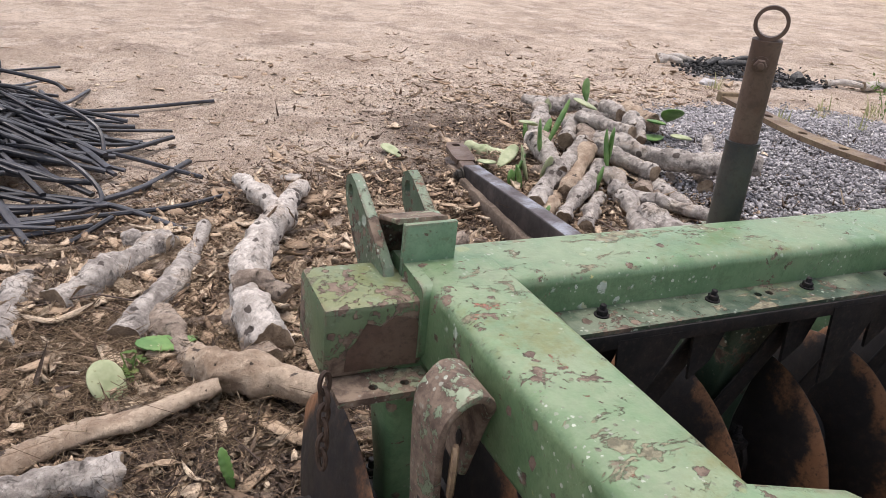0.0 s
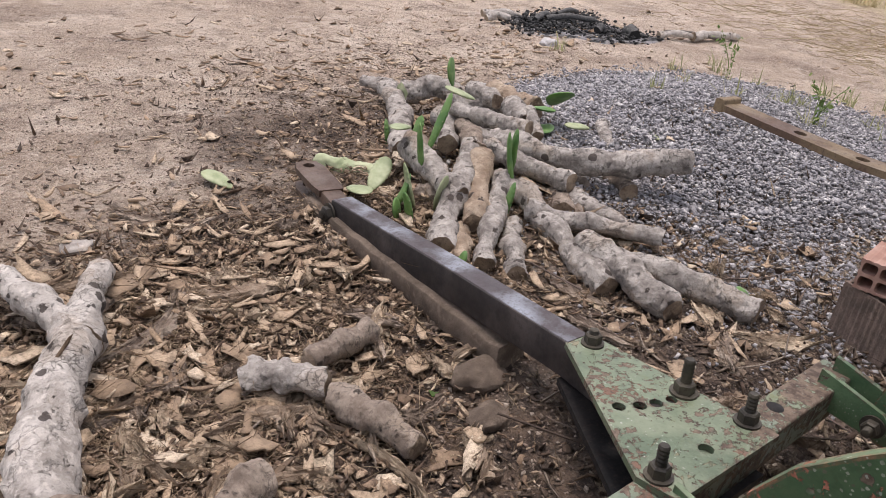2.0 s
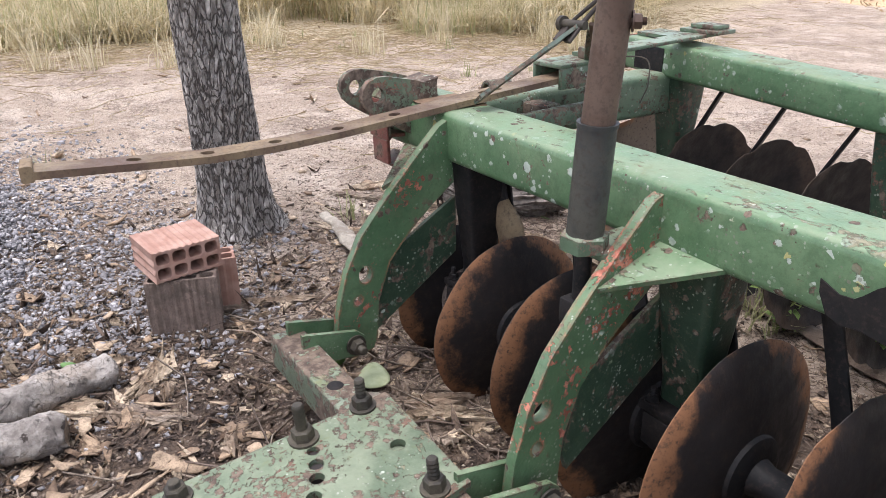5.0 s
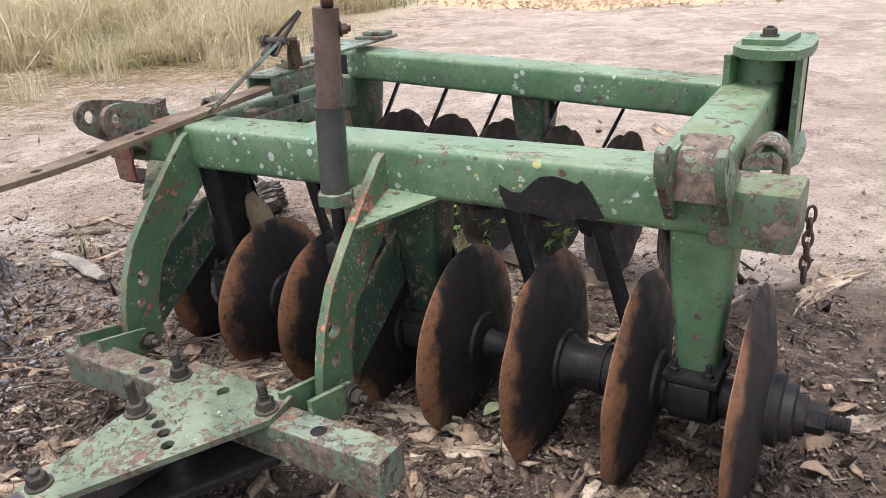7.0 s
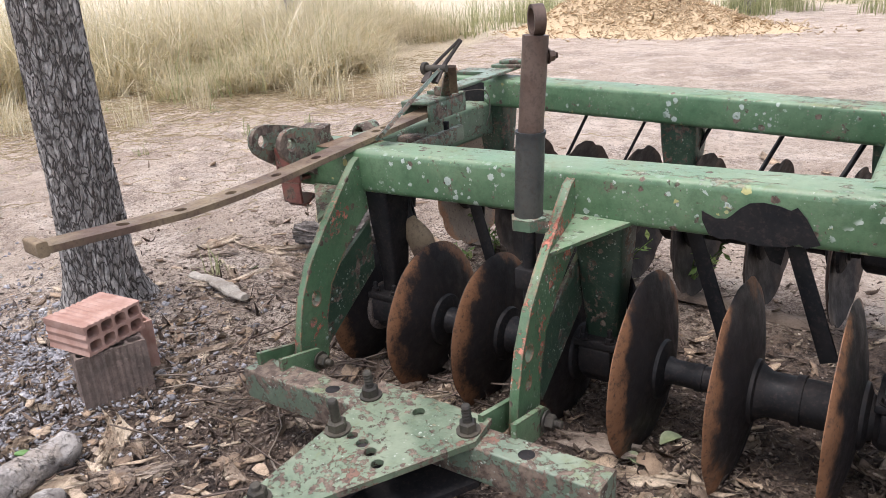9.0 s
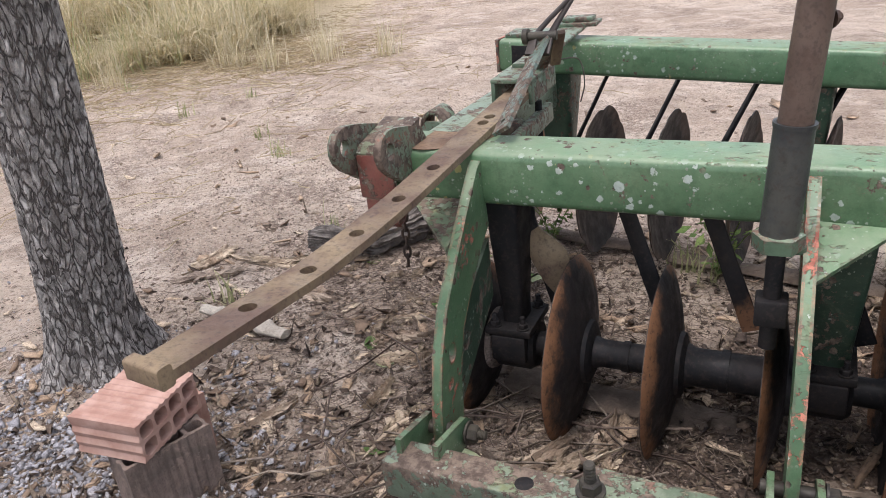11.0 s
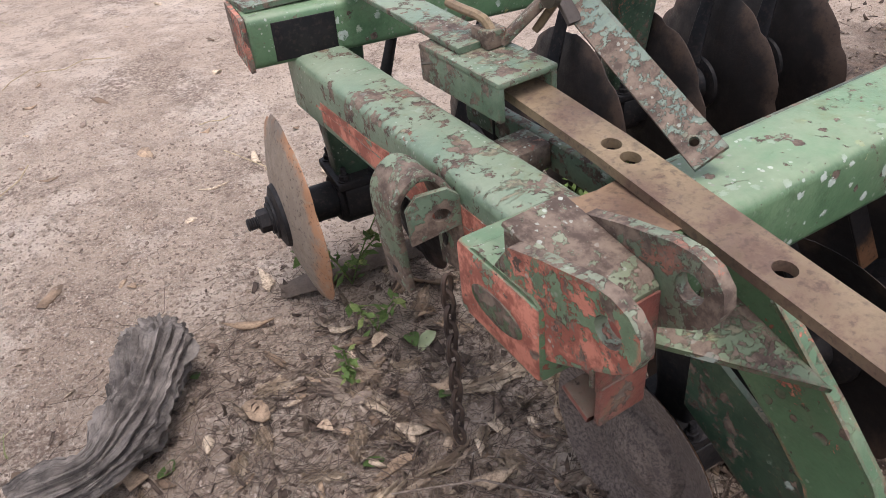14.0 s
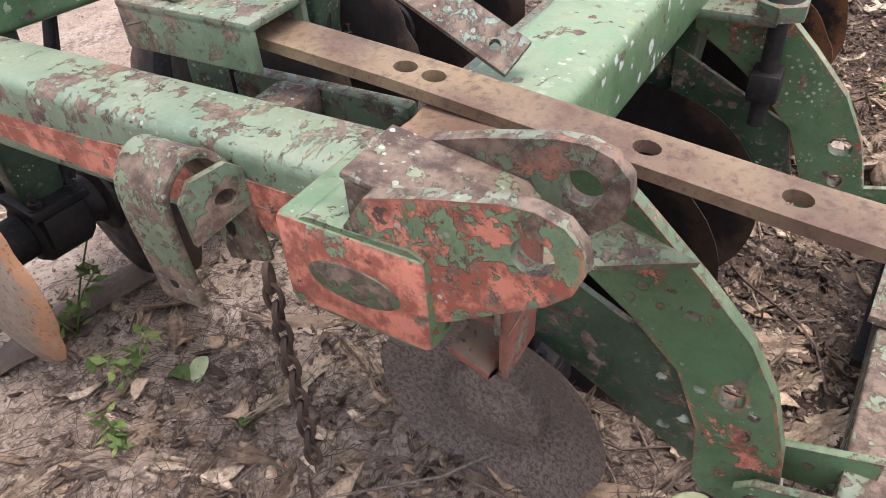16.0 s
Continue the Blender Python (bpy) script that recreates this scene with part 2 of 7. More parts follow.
RUST = iron("rusted_bar", rgb(0.125, 0.078, 0.056), rgb(0.27, 0.20, 0.12), 0.5, 0.62)
TANRUST = iron("tan_rust", rgb(0.12, 0.072, 0.048), rgb(0.25, 0.165, 0.10), 0.48, 0.8, 0.0)
DARK = iron("greasy_black_iron", rgb(0.009, 0.009, 0.010), rgb(0.026, 0.022, 0.021), 0.55, 0.62, 0.1, 0.28)
DISC = disc_steel("brown_disc_steel", rgb(0.018, 0.015, 0.015), rgb(0.22, 0.105, 0.052), rgb(0.042, 0.028, 0.021))
DULL_DISC = disc_steel("dull_black_disc_steel", rgb(0.014, 0.012, 0.012), rgb(0.060, 0.040, 0.030), rgb(0.030, 0.022, 0.018))
PALE_DISC = disc_steel("dusty_disc_steel", rgb(0.25, 0.20, 0.155), rgb(0.38, 0.20, 0.11), rgb(0.33, 0.27, 0.20))
BLACKBAR = iron("worn_black_bar", rgb(0.026, 0.022, 0.022), rgb(0.085, 0.070, 0.066), 0.58, 0.62, 0.1)
SCRAPED = iron("scraped_bar_top", rgb(0.075, 0.062, 0.066), rgb(0.34, 0.37, 0.42), 0.56, 0.55, 0.1)
BOLT = iron("weathered_bolt", rgb(0.035, 0.032, 0.028), rgb(0.11, 0.095, 0.07), 0.5, 0.55, 0.3)
TUBE = iron("dark_jack_tube", rgb(0.036, 0.040, 0.042), rgb(0.078, 0.078, 0.066), 0.54, 0.45, 0.2)
RUSTTUBE = iron("brown_jack_tube", rgb(0.085, 0.052, 0.038), rgb(0.15, 0.105, 0.08), 0.5, 0.55, 0.2)
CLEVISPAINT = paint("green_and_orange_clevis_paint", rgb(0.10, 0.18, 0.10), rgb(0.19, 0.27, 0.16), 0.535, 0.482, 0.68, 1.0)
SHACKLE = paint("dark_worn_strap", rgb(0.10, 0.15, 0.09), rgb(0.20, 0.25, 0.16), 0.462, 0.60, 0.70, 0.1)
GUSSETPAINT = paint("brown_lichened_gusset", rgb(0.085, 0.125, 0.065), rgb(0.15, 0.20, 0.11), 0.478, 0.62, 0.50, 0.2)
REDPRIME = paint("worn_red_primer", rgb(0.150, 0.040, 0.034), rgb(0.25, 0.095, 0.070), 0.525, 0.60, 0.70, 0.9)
LEVERMAT = iron("dark_lever", rgb(0.030, 0.026, 0.024), rgb(0.075, 0.060, 0.050), 0.5, 0.6, 0.1)
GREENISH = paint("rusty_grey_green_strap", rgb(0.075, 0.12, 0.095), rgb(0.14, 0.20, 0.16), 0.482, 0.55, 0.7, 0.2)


def soil():
    m = Mat("dirt", 0.95)
    z = m.attr("zone")
    base = m.mix(m.ramp(m.noise(0.8, 5), 0.35, 0.65), rgb(0.43, 0.325, 0.245), rgb(0.62, 0.50, 0.395))
    base = m.mix(m.ramp(m.noise(6, 6, 0.7), 0.47, 0.66, 0, 0.6), base, rgb(0.27, 0.195, 0.145))
    base = m.mix(m.ramp(m.noise(2.6, 7, 0.72), 0.5, 0.62, 0, 0.75), base, rgb(0.72, 0.61, 0.51))
    base = m.mix(m.math("MULTIPLY", m.ramp(m.noise(1.7, 6, 0.65, distort=0.5), 0.52, 0.62), m.ramp(m.noise(40, 5, 0.75), 0.44, 0.54, 0, 0.85)), base, rgb(0.20, 0.135, 0.10))
    fine = m.noise(110, 6, 0.82)
    lump = m.noise(28, 6, 0.74, distort=0.4)
    base = m.mix(m.ramp(lump, 0.52, 0.62, 0, 0.6), base, rgb(0.22, 0.155, 0.115))
    base = m.mix(m.ramp(fine, 0.50, 0.60, 0, 0.6), base, rgb(0.72, 0.62, 0.52))
    base = m.mix(m.ramp(m.noise(70, 5, 0.8), 0.56, 0.62, 0, 0.7), base, rgb(0.14, 0.10, 0.075))
    humus = m.mix(m.ramp(m.noise(16, 7, 0.75), 0.40, 0.60), rgb(0.040, 0.027, 0.021), rgb(0.20, 0.140, 0.102))
    humus = m.mix(m.ramp(fine, 0.53, 0.64, 0, 0.6), humus, rgb(0.32, 0.24, 0.18))
    edge = m.math("ADD", z[0], m.math("MULTIPLY", m.math("SUBTRACT", m.noise(4, 5), 0.5), 0.9))
    col = m.mix(m.ramp(edge, 0.3, 0.7), base, humus)
    straw = m.mix(m.ramp(m.noise(50, 6, 0.75), 0.36, 0.62), rgb(0.40, 0.31, 0.20), rgb(0.76, 0.66, 0.50))
    col = m.mix(m.ramp(m.math("ADD", z[1], m.math("SUBTRACT", m.noise(5, 5), 0.5)), 0.35, 0.65), col, straw)
    ash = m.mix(m.ramp(m.noise(9, 5), 0.4, 0.6), rgb(0.028, 0.028, 0.030), rgb(0.36, 0.35, 0.355))
    col = m.mix(m.ramp(m.math("ADD", z[2], m.math("SUBTRACT", m.noise(6, 5), 0.5)), 0.4, 0.6), col, ash)
    m.bump(m.noise(11, 7, 0.75), 1.0, 0.045)
    m.bump(lump, 1.0, 0.022)
    m.bump(fine, 0.9, 0.010)
    return m.done(col)


SOIL = soil()


def flake_mat(name, a, b, c, scale=40):
    """Shredded dry bark, leaves or stone, each piece of its own tone."""
    m = Mat(name, 0.9)
    r = m.random(True)
    col = m.mix(m.ramp(r, 0.0, 0.55), a, b)
    col = m.mix(m.ramp(r, 0.6, 1.0), col, c)
    grain = m.noise(scale, 6, 0.75, m.scaled((1, 1, 3)))
    col = m.mix(m.ramp(grain, 0.45, 0.62, 0, 0.7), col, tuple(q * 0.7 for q in a[:3]) + (1.0,))
    grit = m.noise(scale * 5, 4, 0.75)
    col = m.mix(m.ramp(grit, 0.5, 0.65, 0, 0.55), col, tuple(q * 0.6 for q in a[:3]) + (1.0,))
    m.bump(grain, 0.8, 0.005)
    m.bump(grit, 0.7, 0.002)
    return m.done(col)


CHIP = flake_mat("shredded_bark", rgb(0.20, 0.135, 0.09), rgb(0.46, 0.33, 0.22), rgb(0.72, 0.585, 0.43))
CRUMB = flake_mat("bark_crumbs", rgb(0.085, 0.053, 0.036), rgb(0.26, 0.175, 0.115), rgb(0.56, 0.43, 0.30))
BARKFIBRE = flake_mat("bark_fibre", rgb(0.13, 0.085, 0.052), rgb(0.27, 0.19, 0.12), rgb(0.46, 0.35, 0.23))
SHREDS = flake_mat("torn_bark_flakes", rgb(0.34, 0.24, 0.16), rgb(0.57, 0.43, 0.30), rgb(0.74, 0.61, 0.46), 70)
LITTER = flake_mat("leaf_litter", rgb(0.07, 0.048, 0.036), rgb(0.17, 0.12, 0.088), rgb(0.38, 0.30, 0.21))
STONE = flake_mat("grey_gravel", rgb(0.23, 0.22, 0.225), rgb(0.42, 0.405, 0.42), rgb(0.66, 0.63, 0.62), 60)
TWIG = flake_mat("dry_twigs", rgb(0.10, 0.07, 0.055), rgb(0.20, 0.15, 0.12), rgb(0.33, 0.27, 0.21))
STRAW = flake_mat("dry_straw", rgb(0.32, 0.24, 0.13), rgb(0.50, 0.40, 0.24), rgb(0.64, 0.54, 0.36))
def thin(mt, share):
    """Light also passes through a thin blade or leaf."""
    nt = mt.node_tree
    base = nt.nodes["Principled BSDF"]
    t = nt.nodes.new("ShaderNodeBsdfTranslucent")
    nt.links.new(base.inputs["Base Color"].links[0].from_socket, t.inputs["Color"])
    mx = nt.nodes.new("ShaderNodeMixShader")
    mx.inputs[0].default_value = share
    nt.links.new(base.outputs[0], mx.inputs[1])
    nt.links.new(t.outputs[0], mx.inputs[2])
    nt.links.new(mx.outputs[0], nt.nodes["Material Output"].inputs["Surface"])
    return mt


GRASS = thin(flake_mat("half_dry_grass", rgb(0.55, 0.48, 0.29), rgb(0.80, 0.71, 0.50), rgb(0.92, 0.84, 0.67)), 0.5)
GREENGRASS = thin(flake_mat("green_grass", rgb(0.28, 0.30, 0.14), rgb(0.46, 0.46, 0.24), rgb(0.68, 0.62, 0.40)), 0.5)
CHAR = flake_mat("charred_bits", rgb(0.012, 0.012, 0.012), rgb(0.03, 0.03, 0.03), rgb(0.16, 0.155, 0.15))
FIBRE = flake_mat("orange_mulch", rgb(0.42, 0.29, 0.16), rgb(0.58, 0.43, 0.26), rgb(0.68, 0.54, 0.36))
LEAF = flake_mat("tree_leaves", rgb(0.03, 0.06, 0.018), rgb(0.05, 0.10, 0.03), rgb(0.09, 0.14, 0.045))
FRESH = thin(flake_mat("fresh_leaves", rgb(0.10, 0.17, 0.045), rgb(0.17, 0.26, 0.075), rgb(0.32, 0.37, 0.13)), 0.3)


def wood(name, dark, light, stretch=(1, 1, 1), pits=True, streak=0.0, along=False):
    """Dead wood and bark: blotches, fibres, cracks and worm pits."""
    m = Mat(name, 0.88)
    n = m.noise(9, 7, 0.72)
    col = m.mix(m.ramp(n, 0.34, 0.64), dark, light)
    if along and pits:
        col = m.mix(m.ramp(m.noise(5, 4), 0.54, 0.62, 0, 0.4), col, rgb(0.33, 0.245, 0.17))
    v = m.scaled(stretch)
    if along:
        keep, m.co = m.co, m.nt.nodes.new("ShaderNodeTexCoord").outputs["UV"]
        v = m.scaled(stretch)
        m.co = keep
    fine = m.noise(75, 8, 0.8, v)
    col = m.mix(m.ramp(fine, 0.50, 0.68, 0, 0.7), col, tuple(c * 0.4 for c in dark[:3]) + (1.0,))
    col = m.mix(m.ramp(m.noise(24, 5, 0.7), 0.54, 0.66, 0, 0.6), col, tuple(min(c * 1.25, 0.8) for c in light[:3]) + (1.0,))
    if pits:
        knots, hue = cells(m, 21, 0.45)
        col = m.mix(m.math("MULTIPLY", knots, 0.9), col, rgb(0.045, 0.032, 0.026))
        m.bump(m.math("SUBTRACT", 1.0, knots), 0.7, 0.008)
    if along and pits:
        warp = m.nt.nodes.new("ShaderNodeVectorMath")
        warp.operation = "MULTIPLY_ADD"
        tex = m.nt.nodes.new("ShaderNodeTexNoise")
        tex.inputs["Scale"].default_value, tex.inputs["Detail"].default_value = 26, 6
        m.link(v, tex.inputs["Vector"])
        m.link(tex.outputs["Color"], warp.inputs[0])
        warp.inputs[1].default_value = (0.05, 0.05, 0.05)
        m.link(v, warp.inputs[2])
        scale_ = m.ramp(m.voronoi(46, "DISTANCE_TO_EDGE", warp.outputs[0]), 0.0, 0.06)
        split = m.math("MULTIPLY", m.math("SUBTRACT", 1.0, scale_), m.ramp(m.noise(7, 4), 0.46, 0.62, 0.0, 0.62))
        col = m.mix(split, col, rgb(0.075, 0.060, 0.050))
        m.bump(m.math("SUBTRACT", 1.0, split), 0.8, 0.006)
    if streak:
        rings = m.ramp(m.noise(30, 8, 0.75, v, 0.5), 0.36, 0.43)
        col = m.mix(m.math("MULTIPLY", m.math("SUBTRACT", 1.0, rings), streak), col, rgb(0.035, 0.028, 0.024))
        m.bump(rings, 1.0, 0.012)
    m.bump(fine, 0.9, 0.008)
    m.bump(n, 0.7, 0.02)
    return m.done(col)


GREYLOG = wood("grey_cactus_bark", rgb(0.185, 0.160, 0.142), rgb(0.52, 0.475, 0.43), (0.8, 0.7, 1), True, 0.35, True)
PALEBRANCH = wood("pale_branch_bark", rgb(0.34, 0.30, 0.265), rgb(0.64, 0.59, 0.54), (0.8, 0.7, 1), True, 0.25, True)
BROWNLOG = wood("brown_log_bark", rgb(0.18, 0.135, 0.105), rgb(0.38, 0.31, 0.25), (1.0, 0.6, 1), True, 0.6, True)
PALELOG = wood("peeled_pale_wood", rgb(0.25, 0.175, 0.12), rgb(0.48, 0.38, 0.285), (1, 1, 1))
SHRED = wood("shredded_bark_fibre", rgb(0.28, 0.20, 0.135), rgb(0.62, 0.50, 0.365), (0.3, 3, 3), False, 0.55)
DULLSHRED = wood("dull_bark_fibre", rgb(0.20, 0.145, 0.11), rgb(0.46, 0.37, 0.29), (0.3, 3, 3), False, 0.6)
CUT = wood("cut_wood", rgb(0.16, 0.11, 0.075), rgb(0.34, 0.26, 0.18), (1, 1, 1), False)
OLDWOOD = wood("weathered_dark_wood", rgb(0.068, 0.057, 0.050), rgb(0.27, 0.235, 0.205), (0.10, 2.0, 1), False, 0.6, True)
BONE = wood("bleached_wood", rgb(0.36, 0.30, 0.24), rgb(0.58, 0.52, 0.43), (2, 2, 2), False)
BOARD = wood("soiled_board", rgb(0.13, 0.095, 0.07), rgb(0.25, 0.19, 0.145), (2, 8, 2), False)


def tree_bark():
    m = Mat("furrowed_bark", 0.92)
    v = m.scaled((1, 1, 0.30))
    warp = m.nt.nodes.new("ShaderNodeVectorMath")
    warp.operation = "MULTIPLY_ADD"
    tex = m.nt.nodes.new("ShaderNodeTexNoise")
    tex.inputs["Scale"].default_value = 22
    tex.inputs["Detail"].default_value = 5
    m.link(v, tex.inputs["Vector"])
    m.link(tex.outputs["Color"], warp.inputs[0])
    warp.inputs[1].default_value = (0.06, 0.06, 0.06)
    m.link(v, warp.inputs[2])
    crack = m.ramp(m.voronoi(44, "DISTANCE_TO_EDGE", warp.outputs[0]), 0.0, 0.15)
    ridge = m.ramp(m.noise(48, 7, 0.75, v, 0.5), 0.36, 0.58)
    crack = m.math("MULTIPLY", m.math("ADD", 0.52, m.math("MULTIPLY", ridge, 0.48)), crack)
    n = m.noise(30, 6, 0.75)
    col = m.mix(crack, rgb(0.095, 0.080, 0.070), m.mix(m.ramp(n, 0.36, 0.64), rgb(0.40, 0.36, 0.325), rgb(0.68, 0.635, 0.59)))
    m.bump(crack, 0.9, 0.016)
    m.bump(n, 0.7, 0.005)
    return m.done(col)


BARK = tree_bark()


def clay():
    m = Mat("terracotta", 0.85)
    n = m.noise(16, 5)
    col = m.mix(m.ramp(n, 0.3, 0.7), rgb(0.34, 0.185, 0.14), rgb(0.47, 0.30, 0.24))
    m.bump(m.noise(120, 4), 0.3, 0.0015)
    return m.done(col)


CLAY = clay()
GREYCLAY = wood("weathered_grey_clay", rgb(0.18, 0.135, 0.11), rgb(0.34, 0.25, 0.205), (6, 6, 1), False)


def cactus(name, a, b):
    m = Mat(name, 0.55)
    col = m.mix(m.ramp(m.noise(8, 4), 0.35, 0.65), a, b)
    dots = m.ramp(m.voronoi(38), 0.10, 0.17, 1, 0)
    col = m.mix(m.math("MULTIPLY", dots, 0.7), col, rgb(0.32, 0.33, 0.18))
    m.bump(dots, 0.5, 0.003)
    m.bump(m.noise(12, 3), 0.3, 0.006)
    return m.done(col)


PAD = cactus("fresh_cactus_pad", rgb(0.070, 0.170, 0.042), rgb(0.165, 0.29, 0.085))
PALEPAD = cactus("wilted_cactus_pad", rgb(0.23, 0.28, 0.14), rgb(0.44, 0.47, 0.29))
HOSE = iron("dusty_black_hose", rgb(0.011, 0.012, 0.015), rgb(0.040, 0.042, 0.054), 0.52, 0.40, 0.0, 0.5)
CHAINMAT = iron("rusty_chain", rgb(0.032, 0.023, 0.019), rgb(0.10, 0.065, 0.047), 0.5, 0.7, 0.2)


def mud():
    m = Mat("dried_mud", 0.95)
    n = m.noise(130, 4, 0.8)
    col = m.mix(m.ramp(n, 0.36, 0.62), rgb(0.085, 0.066, 0.056), rgb(0.235, 0.185, 0.155))
    col = m.mix(m.ramp(m.noise(9, 5), 0.45, 0.65, 0, 0.5), col, rgb(0.12, 0.092, 0.078))
    m.bump(n, 1.0, 0.006)
    m.bump(m.noise(20, 4), 0.6, 0.01)
    return m.done(col)


MUD = mud()

# ---- building helpers ----
def finish(bm, name, material, angle=38, recalc=True):
    if recalc:
        bmesh.ops.recalc_face_normals(bm, faces=bm.faces)
    me = bpy.data.meshes.new(name)
    bm.to_mesh(me)
    bm.free()
    for mt in material if isinstance(material, (list, tuple)) else (material,):
        me.materials.append(mt)
    me.polygons.foreach_set("use_smooth", [True] * len(me.polygons))
    me.set_sharp_from_angle(angle=radians(angle))
    return me


def part(name, bm, material, parent=None, label="", angle=38):
    """Links a bmesh as one mesh object under a thing or a part."""
    ob = new(name, finish(bm, name, material, angle))
    ob.parent = parent
    return tagged(ob, label)


def root(name, at=(0, 0, 0)):
    ob = new(name)
    ob.location = at
    ob.empty_display_size = 0.1
    return ob


def box(x0, x1, y0, y1, z0, z1, r=0.004, bm=None, m=None, seg=2):
    bm = bm or bmesh.new()
    t = Matrix.Translation(((x0 + x1) / 2, (y0 + y1) / 2, (z0 + z1) / 2)) @ Matrix.Diagonal((x1 - x0, y1 - y0, z1 - z0, 1))
    vs = bmesh.ops.create_cube(bm, size=1, matrix=t)["verts"]
    if r:
        es = list({e for v in vs for e in v.link_edges})
        out = bmesh.ops.bevel(bm, geom=es, offset=r, segments=seg, affect="EDGES", profile=0.5)
        vs = list({v for f in out["faces"] for v in f.verts} | {v for v in vs if v.is_valid})
    if m:
        bmesh.ops.transform(bm, matrix=m, verts=vs)
    return bm


def frame_of(d, up=(0, 0, 1)):
    d = Vector(d).normalized()
    s = d.cross(Vector(up))
    if s.length < 1e-4:
        s = d.cross(Vector((1, 0, 0)))
    s.normalize()
    return d, s, s.cross(d)


def sweep(points, section, bm=None, caps=True, up=(0, 0, 1), closed=False):
    """section(i, f) gives the ring of (side, up) offsets at point i."""
    bm = bm or bmesh.new()
    pts = [Vector(p) for p in points]
    n = len(pts)
    rings = []
    for i, p in enumerate(pts):
        a, b = (pts[(i - 1) % n], pts[(i + 1) % n]) if closed else (pts[max(i - 1, 0)], pts[min(i + 1, n - 1)])
        d, s, u = frame_of(b - a, up)
        rings.append([bm.verts.new(p + s * q[0] + u * q[1]) for q in section(i, i / (n - 1))])
    k = len(rings[0])
    for i in range(n if closed else n - 1):
        r0, r1 = rings[i], rings[(i + 1) % n]
        for j in range(k):
            bm.faces.new((r0[j], r0[(j + 1) % k], r1[(j + 1) % k], r1[j]))
    if caps and not closed:
        bm.faces.new(rings[0][::-1])
        bm.faces.new(rings[-1])
    return bm


def circle(r, k=12, start=0.0):
    return [(r * math.cos(start + 2 * math.pi * j / k), r * math.sin(start + 2 * math.pi * j / k)) for j in range(k)]


def rounded(w, h, r, seg=4):
    pts = []
    for cx, cy, a in ((w / 2 - r, h / 2 - r, 0), (-w / 2 + r, h / 2 - r, 90), (-w / 2 + r, -h / 2 + r, 180), (w / 2 - r, -h / 2 + r, 270)):
        for j in range(seg + 1):
            t = radians(a + 90 * j / seg)
            pts.append((cx + r * math.cos(t), cy + r * math.sin(t)))
    return pts


def tube(p0, p1, r, r1=None, k=16, bm=None):
    rr = (r, r if r1 is None else r1)
    return sweep((p0, p1), lambda i, f: circle(rr[i], k), bm)


def beam(p0, p1, w, h, r=0.02, bm=None, seg=4, cuts=1):
    """A hollow-section beam with round corners; its ends are closed."""
    p0, p1 = Vector(p0), Vector(p1)
    sec = rounded(w, h, r, seg)
    return sweep([p0.lerp(p1, i / cuts) for i in range(cuts + 1)], lambda i, f: sec, bm)


def plate(outline, holes, t, m, bm=None, bevel=0.0):
    """A flat plate with real holes. outline: (u, v) points; holes: (u, v, r) or (u, v, ru, rv); m places it, thickness along w."""
    bm = bm or bmesh.new()
    loops = [list(outline)]
    for h in holes:
        u, v, ru = h[:3]
        rv = h[3] if len(h) > 3 else ru
        loops.append([(u + ru * math.cos(2 * math.pi * j / 14), v + rv * math.sin(2 * math.pi * j / 14)) for j in range(14)])
    edges, verts = [], []
    for lp in loops:
        vs = [bm.verts.new((u, v, 0)) for u, v in lp]
        verts += vs
        edges += [bm.edges.new((vs[i], vs[(i + 1) % len(vs)])) for i in range(len(vs))]
    faces = [g for g in bmesh.ops.triangle_fill(bm, edges=edges, use_beauty=True, normal=(0, 0, 1))["geom"] if isinstance(g, bmesh.types.BMFace)]
    out = bmesh.ops.extrude_face_region(bm, geom=faces, use_keep_orig=True)["geom"]
    top = [g for g in out if isinstance(g, bmesh.types.BMVert)]
    bmesh.ops.translate(bm, verts=top, vec=(0, 0, t))
    bmesh.ops.transform(bm, matrix=m, verts=verts + top)
    return bm


def plane_yz(x):
    """u to y, v to z, w to x, from x on."""
    return Matrix(((0, 0, 1, x), (1, 0, 0, 0), (0, 1, 0, 0), (0, 0, 0, 1)))


def lathe(profile, m, k=28, bm=None):
    """profile: (along, radius) pairs, turned round the w axis of m."""
    bm = bm or bmesh.new()
    rings = []
    for a, r in profile:
        if r < 1e-6:
            rings.append([bm.verts.new(m @ Vector((0, 0, a)))])
        else:
            rings.append([bm.verts.new(m @ Vector((r * math.cos(2 * math.pi * j / k), r * math.sin(2 * math.pi * j / k), a))) for j in range(k)])
    for a, b in zip(rings, rings[1:]):
        for j in range(k):
            q = [a[j % len(a)], a[(j + 1) % len(a)], b[(j + 1) % len(b)], b[j % len(b)]]
            q = list(dict.fromkeys(q))
            if len(q) > 2:
                bm.faces.new(q)
    return bm


def toward(p, d):
    """A pose at p whose w axis points along d."""
    return Matrix.Translation(p) @ Vector(d).to_track_quat("Z", "Y").to_matrix().to_4x4()


def smooth_path(points, n):
    """Points of a Catmull-Rom curve through the given ones."""
    p = [Vector(q) for q in points]
    p = [p[0] * 2 - p[1]] + p + [p[-1] * 2 - p[-2]]
    out = []
    for i in range(n):
        f = i / (n - 1) * (len(p) - 3)
        k = min(int(f), len(p) - 4)
        t = f - k
        a, b, c, e = p[k:k + 4]
        out.append(0.5 * (2 * b + (c - a) * t + (2 * a - 5 * b + 4 * c - e) * t * t + (3 * b - a - 3 * c + e) * t ** 3))
    return out


